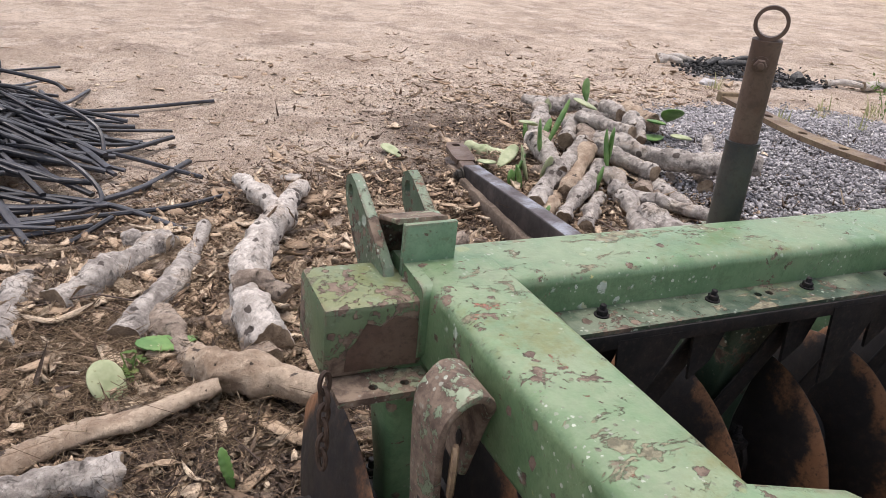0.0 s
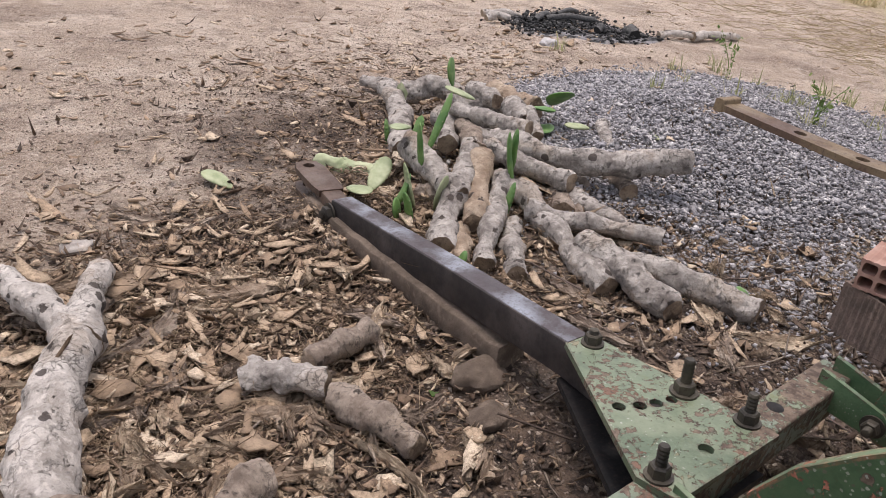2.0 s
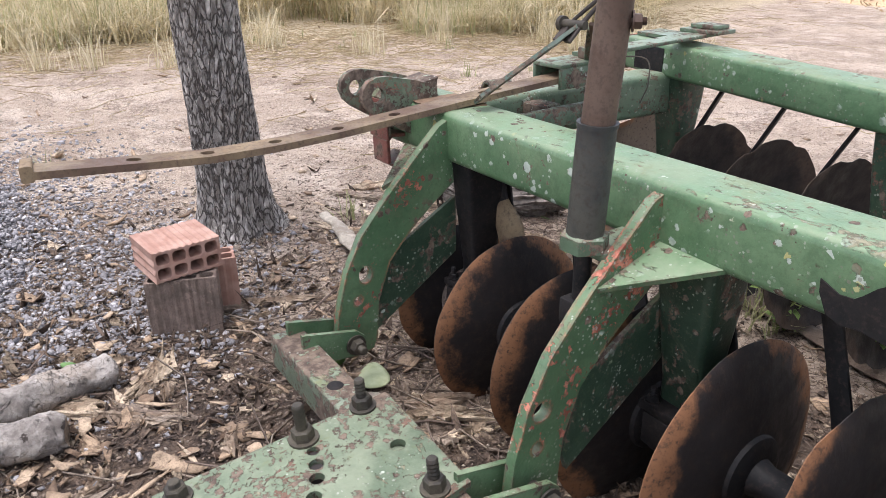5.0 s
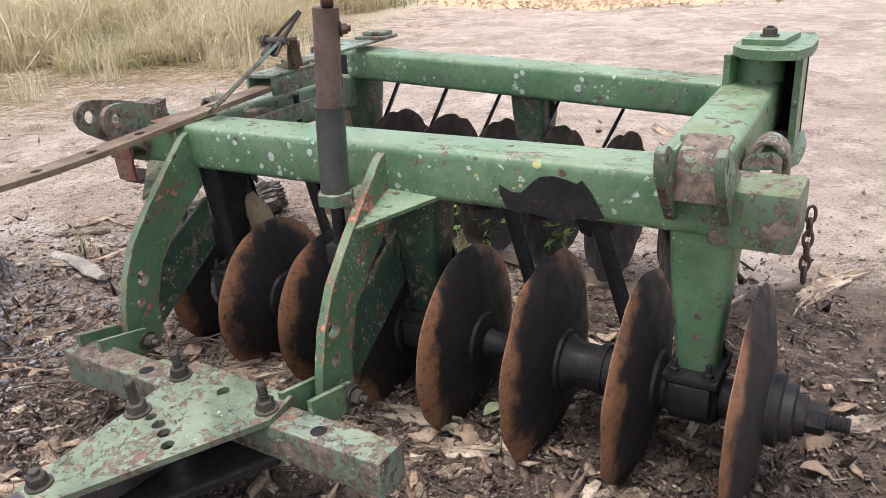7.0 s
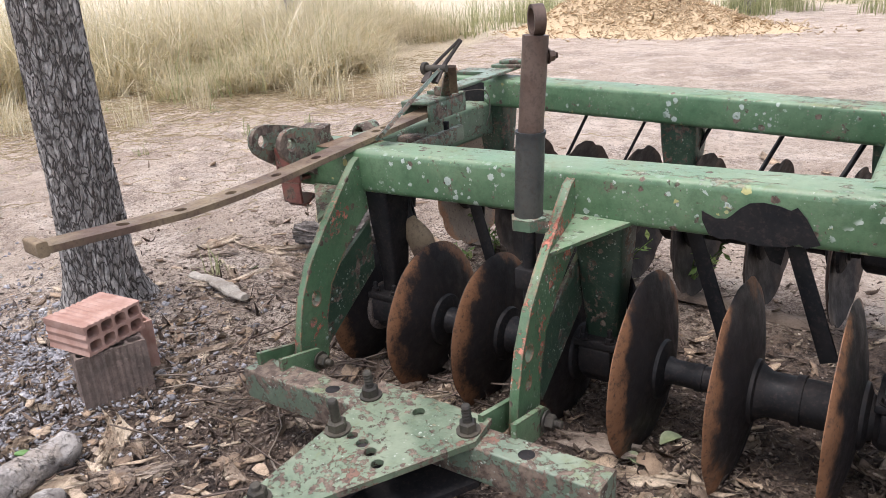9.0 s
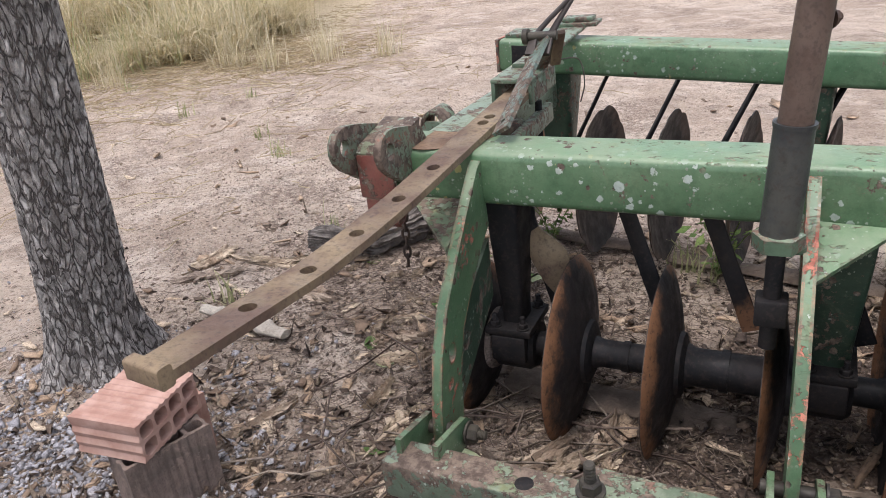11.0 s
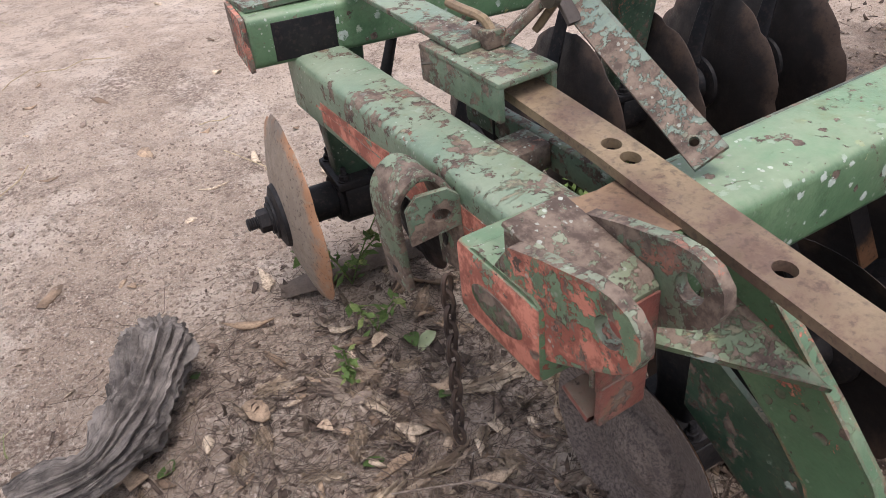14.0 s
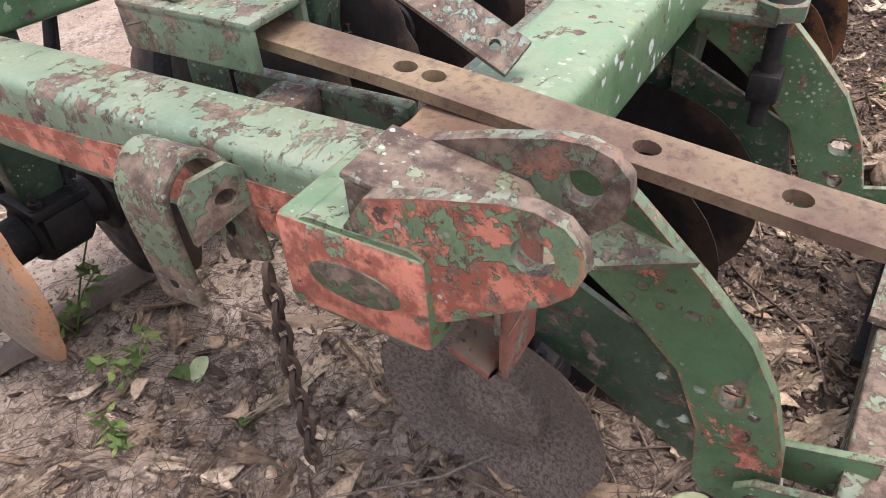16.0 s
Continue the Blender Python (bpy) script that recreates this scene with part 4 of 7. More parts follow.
for x in (0.80, 1.33):
    hp("tread_plate", plate([(x, 0.70), (x + 0.15, 0.70), (x + 0.06, 0.52), (x + 0.03, 0.51)], [], 0.006, Matrix(((1, 0, 0, 0), (0, 0, -1, 0.82), (0, 1, 0, 0), (0, 0, 0, 1)))), DARK, bar_f, "black chequered scraper plate")
lay = STRAIGHT
for i, x in enumerate(RX[1:7]):
    scraper(rear(x - 0.075, -0.04, 0.765), rear(x + 0.085, 0.035, 0.42), 0.030, rear_beam, 0.012)

# clevis ears and covers on the front beam ends
EAR = [(0.97, 0.74), (1.0, 0.70), (1.06, 0.695), (1.10, 0.714), (1.155, 0.748), (1.20, 0.776), (1.226, 0.80), (1.237, 0.828), (1.233, 0.853), (1.215, 0.873), (1.188, 0.882), (1.155, 0.881), (1.07, 0.862), (1.005, 0.843), (0.975, 0.80)]
EARUP = [(1.06, 0.745), (1.125, 0.69), (1.165, 0.70), (1.235, 0.775), (1.276, 0.825), (1.288, 0.856), (1.282, 0.88), (1.262, 0.89), (1.238, 0.884), (1.16, 0.84), (1.075, 0.785)]
for xa, xb, outline, hole, mat_ in ((2.268, 2.395, EAR, (1.186, 0.831, 0.022, 0.022), CLEVISPAINT), (0.425, 0.540, EARUP, (1.257, 0.856, 0.013, 0.016), WORN)):
    for x in (xa, xb):
        bm = plate(outline, [hole], 0.02, Matrix.Translation((0, -0.011 if x > 2.2 else 0.0, -0.005 if 2.2 < x < 2.39 else 0.0)) @ plane_yz(x))
        bmesh.ops.recalc_face_normals(bm, faces=bm.faces)
        for f_ in bm.faces:
            f_.material_index = int(x != xb or f_.normal.x < 0.5)
        hp("clevis_ear", bm, (mat_, RUSTY if xa > 1 else mat_), front, "rounded lug with a pin hole, paint worn to primer")
# the channel covers: a bent plate that slopes down between the lugs
cover = hp("cover", sweep([(2.341, 0.952, 0.846), (2.341, 1.115, 0.816), (2.341, 1.128, 0.804), (2.341, 1.128, 0.69)], lambda i, f: rounded(0.105, 0.009, 0.003, 2), up=(0, 0.1, 1)), COVER, front, "rusty brown channel cover")
hp("cover_front", box(2.291, 2.391, 1.133, 1.137, 0.685, 0.80, 0.001), REDPRIME, cover, "deep red primed front of the cover")
for x in (2.289, 2.385):
    hp("cover_side", plate([(0.956, BT - 0.01), (1.06, BT - 0.01), (1.06, 0.822), (0.956, 0.842)], [], 0.008, plane_yz(x)), COVER, cover)
cover = hp("cover", sweep([(0.493, 1.078, 0.868), (0.493, 1.155, 0.846), (0.493, 1.168, 0.83), (0.493, 1.178, 0.75)], lambda i, f: rounded(0.096, 0.009, 0.003, 2), up=(0, 0.2, 1)), COVER, front, "rusty brown channel cover")
hp("cover_back", box(0.456, 0.556, 1.066, 1.077, 0.755, 0.866, 0.002), PALEGREEN, cover, "pale green back of the channel cover")
hp("cover_side", box(0.546, 0.556, 1.078, 1.15, 0.755, 0.852, 0.002), PALEGREEN, cover)
hp("hook_bracket", sweep([(2.340, 1.06, 0.69), (2.340, 1.115, 0.695), (2.340, 1.13, 0.68), (2.340, 1.128, 0.612), (2.340, 1.11, 0.600), (2.340, 1.06, 0.625)], lambda i, f: rounded(0.082, 0.012, 0.003, 2), up=(0, 1, 0.2)), REDPRIME, front, "red-primed bracket hanging below the lugs")

# U-shaped shackles on the outer faces of the side beams
def shackle(x, y, z, g, mat_):
    """A broad strap bent over into two legs, closed by a slotted plate."""
    path = [(x + g * 0.006, y + 0.062, z - 0.185), (x + g * 0.002, y + 0.035, z - 0.07), (x + g * 0.018, y + 0.01, z - 0.018), (x + g * 0.05, y, z), (x + g * 0.082, y - 0.005, z - 0.022), (x + g * 0.092, y - 0.008, z - 0.07), (x + g * 0.083, y - 0.005, z - 0.225)]
    bm = sweep(smooth_path(path, 28), lambda i, f: rounded(0.014, 0.098 - 0.02 * abs(2 * f - 1), 0.005, 2), up=(0, 1, 0))
    ob = hp("shackle", bm, mat_, label="bent U-shaped strap with slotted holes")
    hp("cross_plate", plate([(-0.044, -0.05), (0.044, -0.028), (0.046, 0.024), (0.026, 0.040), (-0.026, 0.036), (-0.046, 0.012)], [(0.012, -0.004, 0.016, 0.012)], 0.012, toward((x + g * 0.040, y + 0.058, z - 0.060), (0.32 * g, 1, 0.12))), WORN, ob)
    for dx, dy, dz in ((0.0915, -0.006, 0.185), (0.0125, 0.042, 0.135)):
        hp("slot", lathe([(0, 0.011), (0.001, 0.010), (0.0012, 0)], toward((x + g * dx, y + dy, z - dz), (g, 0, 0.05)) @ Matrix.Diagonal((0.8, 1.35, 1, 1)), 14), DARK, ob)
    hp("ring", sweep([(x + g * 0.075 + 0.006 * math.cos(t), y - 0.058 + 0.012 * math.cos(t), z - 0.10 + 0.04 * math.sin(t)) for t in np.linspace(0, 6.283, 19)[:-1]], lambda i, f: circle(0.005, 6), caps=False, up=(1, 0.2, 0), closed=True), RUST, ob)
    return ob


shackle(2.322, 0.654, 0.788, 1, SHACKLE)
shackle(0.456, 0.74, 0.780, -1, SHACKLE)

# long adjusting bar with holes
BARP = [(2.100, 0.46, 0.836), (2.121, 0.866, 0.810), (2.145, 1.202, 0.782), (2.157, 1.37, 0.768), (2.171, 1.54, 0.759), (2.180, 1.71, 0.759), (2.192, 1.876, 0.771), (2.203, 2.09, 0.789)]


def bar_along(s):
    p = [Vector(q) for q in BARP]
    for a, b in zip(p, p[1:]):
        if s <= (b - a).length or b is p[-1]:
            d = (b - a).normalized()
            return a + d * s, d
        s -= (b - a).length


bm = bmesh.new()
holes_at = [0.407, 0.452, 0.744, 0.913, 1.083, 1.253, 1.420]
length = sum((Vector(b) - Vector(a)).length for a, b in zip(BARP, BARP[1:]))
plate([(0, -0.038), (length, -0.038), (length, 0.038), (0, 0.038)], [(h, 0, 0.017, 0.016) for h in holes_at], 0.017, Matrix.Identity(4), bm)
cuts = [k * 0.05 for k in range(1, int(length / 0.05))]
for c in cuts:
    bmesh.ops.bisect_plane(bm, geom=bm.verts[:] + bm.edges[:] + bm.faces[:], plane_co=(c, 0, 0), plane_no=(1, 0, 0))
for v in bm.verts:
    p, d = bar_along(v.co.x)
    side = Vector((-d.y, d.x, 0)).normalized()
    v.co = p + side * v.co.y + Vector((0, 0, v.co.z))
adj = hp("adjusting_bar", bm, RUST, label="long rust-brown flat bar with a row of round holes", angle=30)
p, d = bar_along(length)
hp("bar_stop", beam(p + Vector((0.038, -0.006, 0.012)), p + Vector((-0.038, 0.006, 0.012)), 0.026, 0.036, 0.006), RUST, adj)
# sleeve, latch and straps at the rear end of the bar
sleeve = hp("sleeve", box(2.060, 2.188, 0.41, 0.668, 0.866, 0.880, 0.005), WORN, label="green channel sleeve over the bar")
hp("sleeve_side", box(2.061, 2.074, 0.412, 0.666, 0.805, 0.868, 0.003), WORN, sleeve)
hp("sleeve_side", box(2.174, 2.187, 0.412, 0.666, 0.805, 0.868, 0.003), WORN, sleeve)
hp("link_strap", beam((2.125, 0.52, 0.887), (2.115, -0.12, 0.900), 0.085, 0.012, 0.003), WORN, sleeve, "flat green link strap")
hp("pad_plate", plate([(2.15, -0.12), (2.37, -0.145), (2.37, -0.02), (2.15, 0.005)], [], 0.012, Matrix.Translation((0, 0, 0.8765))), WORN, rear_beam)
hp("weight", box(2.03, 2.19, -0.13, -0.03, 0.903, 0.917, 0.003), WORN, sleeve, "flat green plate on the rear beam")
hp("weight", box(2.05, 2.16, -0.12, -0.05, 0.9175, 0.933, 0.003), WORN, sleeve)
# a thin dark plate on the front face of the rear beam
hp("bare_patch", beam(rear(2.335, 0.0925, 0.812), rear(2.19, 0.0925, 0.807), 0.004, 0.088, 0.0015), DARK, rear_beam, "dull black patch")
hp("latch_post", box(2.075, 2.12, 0.49, 0.545, 0.880, 0.915, 0.006), RUSTY, sleeve)
hp("latch_pin", sweep(smooth_path([(2.10, 0.53, 0.91), (2.105, 0.51, 0.93), (2.12, 0.46, 0.94), (2.125, 0.43, 0.945)], 8), lambda i, f: circle(0.009, 8)), RUST, sleeve)
strap_dir = (Vector((2.022, 0.655, 0.982)) - Vector((2.042, 0.992, 0.822))).normalized()
strap_side = Vector((0.82, -0.28, -0.50))
strap_side = (strap_side - strap_dir * strap_side.dot(strap_dir)).normalized()
strap_out = strap_dir.cross(strap_side)
at_ = Vector((2.042, 0.992, 0.822))
hp("lever_strap", plate([(0, -0.029), (0.37, -0.027), (0.385, 0.0), (0.37, 0.027), (0, 0.029)], [(0.036, 0.004, 0.008)], 0.011, Matrix(((strap_dir.x, strap_side.x, strap_out.x, at_.x), (strap_dir.y, strap_side.y, strap_out.y, at_.y), (strap_dir.z, strap_side.z, strap_out.z, at_.z), (0, 0, 0, 1)))), GREENISH, sleeve, "weathered grey-green strap")
for dx, top_ in ((0.030, (1.957, 0.60, 1.09)), (-0.012, (1.952, 0.598, 1.088))):
    hp("lever", sweep(smooth_path([(2.022 + dx, 0.70, 0.955), (2.012 + dx, 0.65, 1.005), top_], 8), lambda i, f: rounded(0.03 * (1 - 0.45 * f), 0.011, 0.004, 2)), LEVERMAT, sleeve, "dark rusty lever prong")
hp("lever_pin", tube((2.065, 0.66, 0.998), (1.985, 0.655, 0.998), 0.013), BOLT, sleeve)
hp("pin_head", lathe([(0, 0), (0, 0.022), (0.014, 0.022), (0.018, 0.012), (0.018, 0)], toward((2.065, 0.66, 0.998), (1, 0, 0)), 14), BOLT, sleeve)
hp("knuckle", beam((2.075, 0.53, 0.885), (2.0, 0.60, 0.985), 0.045, 0.016, 0.004), RUSTY, sleeve)
hp("knuckle", beam((2.02, 0.56, 0.90), (1.985, 0.62, 1.0), 0.03, 0.014, 0.004), RUST, sleeve)
hp("threaded_rod", tube((2.09, 0.52, 0.56), (2.09, 0.52, 0.78), 0.011), DARK, sleeve)
hp("spacer", box(2.10, 2.22, 0.62, 0.70, 0.70, 0.755, 0.01), RUSTY, sleeve)
hp("guide", box(2.07, 2.10, 0.42, 0.85, 0.69, 0.75, 0.008), WORN, sleeve)
# wire
hp("wire", sweep(smooth_path([(2.20, 0.44, 0.85), (2.14, 0.50, 0.858), (2.10, 0.46, 0.86), (2.05, 0.42, 0.88), (2.0, 0.36, 0.87), (1.98, 0.37, 0.80), (1.99, 0.39, 0.74)], 30), lambda i, f: circle(0.0022, 5)), BOLT, sleeve, "loose rusty wire")

# pivot housing at the far right corner
HUB = [(0.385, -0.06), (0.57, -0.05), (0.59, 0.10), (0.59, 0.24), (0.555, 0.30), (0.47, 0.338), (0.40, 0.32), (0.37, 0.24), (0.365, 0.1)]
hub = hp("pivot_housing", plate(HUB, [], 0.028, Matrix.Translation((0, 0, 0.902))), GREEN, label="green pivot housing with bolted top plate")
hp("bottom_plate", plate(HUB, [], 0.03, Matrix.Translation((0, 0, 0.575))), GREEN, hub)
hp("cheek", plate([(0, 0), (0.33, 0), (0.33, 0.345), (0, 0.345)], [], 0.02, Matrix(((0.03, 0, -1, 0.41), (-1, 0, -0.03, 0.25), (0, 1, 0, 0.57), (0, 0, 0, 1)))), GREEN, hub)
hp("cheek", plate([(0, 0), (0.28, 0), (0.28, 0.335), (0, 0.335)], [], 0.02, Matrix(((-0.2, 0, 0.98, 0.592), (-0.98, 0, -0.2, 0.26), (0, 1, 0, 0.57), (0, 0, 0, 1)))), GREEN, hub)
hp("top_plate", plate([(0.42, 0.06), (0.565, 0.07), (0.57, 0.22), (0.45, 0.24)], [], 0.016, Matrix.Translation((0, 0, 0.931))), GREEN, hub)
hp("bolt", hexbolt((0.50, 0.15, 0.947), (0, 0, 1), 0.02, 0.02, 0.006), BOLT, hub)
# black back closes the housing; the shade inside is put into its colour
hp("back_plate", box(0.395, 0.60, -0.05, -0.036, 0.606, 0.901, 0.003), DARK, hub, "back plate painted black as the shaded inside of the housing")
hp("pivot_collar", lathe([(0, 0.075), (0.087, 0.075), (0.087, 0)], toward((0.52, 0.15, 0.814), (0, 0, 1)), 28), GREEN, hub)

# hitch: crossbar, plate, drawbar
cross = hp("crossbar", beam((2.153, 1.573, 0.210), (1.022, 1.626, 0.210), 0.089, 0.096, 0.006, cuts=4), CROSSPAINT, label="green and rusty square crossbar with bolt holes")
for x, y in ((1.832, 1.594), (1.221, 1.624)):
    hp("bolt_hole", lathe([(0, 0.021), (0.001, 0.019), (0.001, 0)], toward((x, y, 0.2577), (0, 0, 1)), 16), DARK, cross)
for x, xa in ((2.075, -0.045), (2.075, 0.045), (1.315, -0.045), (1.315, 0.045)):
    hp("lug", plate([(1.58, 0.20), (1.58, 0.297), (1.42, 0.258), (1.395, 0.235), (1.40, 0.20), (1.43, 0.185)], [(1.43, 0.222, 0.012)], 0.014, plane_yz(x + xa)), GREEN, cross)
HOLES = [(1.513, 1.812, 0.016), (1.555, 1.784, 0.016), (1.593, 1.766, 0.016), (1.533, 1.607, 0.017), (1.634, 1.752, 0.014)]
HITCH = [(1.706, 1.53), (1.714, 1.75), (1.73, 2.06), (1.638, 2.067), (1.342, 1.65), (1.348, 1.558)]
SLOPE = Matrix(((1, 0, 0, 0), (0, 1, 0, 0), (0, -0.08, 1, 0.276 + 0.08 * 1.607 - 0.016), (0, 0, 0, 1)))
hitch = hp("hitch_plate", plate(HITCH, HOLES, 0.016, SLOPE), HITCHPAINT, label="triangular green hitch plate, flaked, with slots and tall bolts")
hp("lower_plate", plate(HITCH, [], 0.018, Matrix.Translation((0, 0, -0.115)) @ SLOPE), DARK, hitch)
for x, y, r, st in ((1.692, 1.598, 0.021, 0.045), (1.681, 1.750, 0.023, 0.06), (1.377, 1.622, 0.021, 0.045), (1.690, 2.02, 0.021, 0.012)):
    hp("bolt", hexbolt((x, y, 0.276 - 0.08 * (y - 1.607)), (0, 0.08, 1), r, 0.026, st), BOLT, hitch)
DB = [(1.62, 1.72, 0.20), (1.682, 2.06, 0.187), (1.735, 2.55, 0.148), (1.800, 3.27, 0.088)]
draw = hp("drawbar", sweep(DB, lambda i, f: rounded(0.088, 0.105, 0.006, 2)), BLACKBAR, label="worn black drawbar with scraped bluish top")
hp("scraped_top", sweep([Vector(p) + Vector((0, 0, 0.0525)) for p in DB[1:]], lambda i, f: rounded(0.078, 0.004, 0.0015, 1)), SCRAPED, draw, "scraped bluish steel top")
dd = (Vector(DB[3]) - Vector(DB[2])).normalized()
e = Vector(DB[3])
sd = Vector((dd.y, -dd.x, 0)).normalized()
CLEVIS = [(0.06, -0.05), (0.12, -0.058), (0.30, -0.06), (0.36, -0.045), (0.375, 0.0), (0.36, 0.045), (0.30, 0.06), (0.12, 0.058), (0.06, 0.05)]
cd = Vector((0.24, 0.971, 0))
m = Matrix(((cd.x, -cd.y, 0, e.x + dd.x * 0.04), (cd.y, cd.x, 0, e.y + dd.y * 0.04), (0, 0, 1, e.z + 0.022), (0, 0, 0, 1)))
for dz in (0, -0.085):
    hp("clevis", plate(CLEVIS, [(0.32, 0, 0.024)], 0.026, m @ Matrix.Translation((0, 0, dz))), RUSTTUBE, draw, "dark brown clevis tongue")
hp("clevis_neck", box(-0.05, 0.12, -0.042, 0.042, -0.08, 0.022, 0.01, m=m), RUSTTUBE, draw)
hp("clevis_pin", hexbolt(e - sd * 0.05, -sd, 0.028, 0.022, 0.012, tube(e + sd * 0.055, e - sd * 0.05, 0.03)), BOLT, draw)

# screw jack on the front beam
jx, jy = 1.389, 1.241
jack = hp("jack", tube((jx, jy, 0.70), (jx - 0.012, jy - 0.004, 0.925), 0.0375, k=24), TUBE, label="upright tubular screw jack, dark sleeve below a rusty tube")
hp("inner_tube", tube((jx - 0.012, jy - 0.004, 0.92), (jx - 0.03, jy - 0.012, 1.16), 0.032, k=24), RUSTTUBE, jack, "rust-brown inner tube")
hp("rim", lathe([(-0.004, 0.0335), (-0.004, 0.0395), (0.004, 0.0395), (0.004, 0.0335)], toward((jx - 0.012, jy - 0.004, 0.924), (-0.05, 0, 1)), 24), TUBE, jack)
ringc = Vector((jx - 0.033, jy - 0.014, 1.195))
ax = Vector((0.75, 0.66, 0)).normalized()
hp("eye_ring", lathe([(-0.014, 0.029), (0.014, 0.029), (0.014, 0.037), (-0.014, 0.037), (-0.014, 0.029)], toward(ringc, ax), 28), RUSTTUBE, jack, "flat steel eye ring")
hp("clamp_bolt", hexbolt((jx - 0.052, jy - 0.03, 1.108), (-0.7, -0.7, 0), 0.013, 0.014, 0.008, tube((jx - 0.02, jy - 0.005, 1.108), (jx - 0.055, jy - 0.033, 1.108), 0.009)), RUSTTUBE, jack)
hp("collar", lathe([(0, 0.02), (0, 0.05), (0.03, 0.05), (0.034, 0.038)], toward((jx, jy, 0.672), (0, 0, 1)), 6), WORN, jack)
hp("spindle", tube((jx + 0.004, jy, 0.44), (jx, jy, 0.68), 0.018), DARK, jack)
hp("spindle_nut", box(jx - 0.03, jx + 0.034, jy - 0.03, jy + 0.03, 0.50, 0.56, 0.006), DARK, jack)
hp("jack_bracket", box(1.335, 1.42, 1.06, 1.24, 0.655, 0.675, 0.004), WORN, jack)
hp("tar_patch", plate([(0.705, 0.672), (0.738, 0.73), (0.76, 0.756), (0.774, 0.747), (0.80, 0.755), (0.833, 0.760), (0.865, 0.755), (0.886, 0.74), (0.905, 0.72), (0.917, 0.71), (0.941, 0.708), (0.976, 0.724), (0.974, 0.70), (0.957, 0.666), (0.93, 0.657), (0.90, 0.661), (0.84, 0.652), (0.779, 0.657), (0.751, 0.668), (0.735, 0.66)], [], 0.003, ASKEW @ Matrix(((1, 0, 0, 0), (0, 0, -1, 1.0725), (0, 1, 0, 0), (0, 0, 0, 1)))), DARK, front, "dull black patch of bare metal")


def chain(p, n, name_parent, lean=(0, 0)):
    """Links hanging straight down from p."""
    bm = bmesh.new()
    for i in range(n):
        c = Vector(p) + Vector((lean[0] * i, lean[1] * i, -0.030 * i))
        a = 1.57 * (i % 2) + 0.4
        pts = [c + Vector((math.cos(a) * 0.010 * math.cos(t), math.sin(a) * 0.010 * math.cos(t), 0.021 * math.sin(t))) for t in [2 * math.pi * j / 12 for j in range(12)]]
        sweep(pts, lambda i_, f_: circle(0.0042, 6), bm, caps=False, up=(math.sin(a), -math.cos(a), 0.01), closed=True)
    return hp("chain", bm, CHAINMAT, name_parent, "short rusty chain")


chain((2.425, 0.846, 0.69), 12, None, (0.001, 0.0005))
lay = ASKEW
chain((0.292, 0.87, 0.665), 6, None)

# ---- logs and cut cactus limbs ----
def log_mesh(name, pts, r0, r1, seed, mats, lumps=0.36, n=40, k=32, flat=1.0, grain=0.0):
    """A knotty limb along the points, with rough cut ends."""
    rnd = random.Random(seed)
    path = smooth_path(pts, n) if len(pts) > 2 else [Vector(pts[0]).lerp(Vector(pts[1]), i / (n - 1)) for i in range(n)]
    off = Vector((rnd.random() * 50, rnd.random() * 50, rnd.random() * 50))
    bm = bmesh.new()
    rings = []
    for i, p in enumerate(path):
        f = i / (n - 1)
        d, s, u = frame_of(path[min(i + 1, n - 1)] - path[max(i - 1, 0)])
        r = r0 + (r1 - r0) * f
        swell = 1 + 0.34 * (noise.noise(off + Vector((f * 5, 0, 0)))) 
        if i in (0, n - 1):
            swell *= 0.93
        p = p + s * (r * 0.35 * noise.noise(off + Vector((0, f * 4, 3)))) + u * (r * 0.2 * noise.noise(off + Vector((0, 7, f * 4))))
        ring = []
        for j in range(k):
            t = 2 * math.pi * j / k
            q = s * math.cos(t) + u * math.sin(t) * flat
            e = p + q * r
            rr = r * swell * (1 + lumps * noise.noise(off + e * 9) + lumps * 0.55 * noise.noise(off + e * 30) + lumps * 0.34 * noise.noise(off + e * 75))
            if grain:
                rr *= 1 - grain * max(0.0, 0.35 - abs(noise.noise(off + Vector((math.cos(t) * 6, math.sin(t) * 6, f * 2.2))))) / 0.35 + grain * 0.3 * noise.noise(off + Vector((math.cos(t) * 14, math.sin(t) * 14, f * 4)))
            jag = d * (r * 0.35 * noise.noise(off + e * 20)) if i in (0, n - 1) else Vector()
            ring.append(bm.verts.new(p + q * rr + jag))
        rings.append(ring)
    uv = bm.loops.layers.uv.new("length")
    step, girth = sum((path[i + 1] - path[i]).length for i in range(n - 1)) / (n - 1), math.pi * (r0 + r1) / k
    for i, (a, b) in enumerate(zip(rings, rings[1:])):
        for j in range(k):
            f = bm.faces.new((a[j], a[(j + 1) % k], b[(j + 1) % k], b[j]))
            for loop, (u, w) in zip(f.loops, ((i, j), (i, j + 1), (i + 1, j + 1), (i + 1, j))):
                loop[uv].uv = (u * step + seed * 3.7, w * girth)
    for ring in (rings[0][::-1], rings[-1]):
        c = bm.verts.new(sum((v.co for v in ring), Vector()) / k)
        for j in range(k):
            bm.faces.new((ring[j], ring[(j + 1) % k], c)).material_index = 1
    bmesh.ops.recalc_face_normals(bm, faces=bm.faces)
    return finish(bm, name, mats, 55, False)


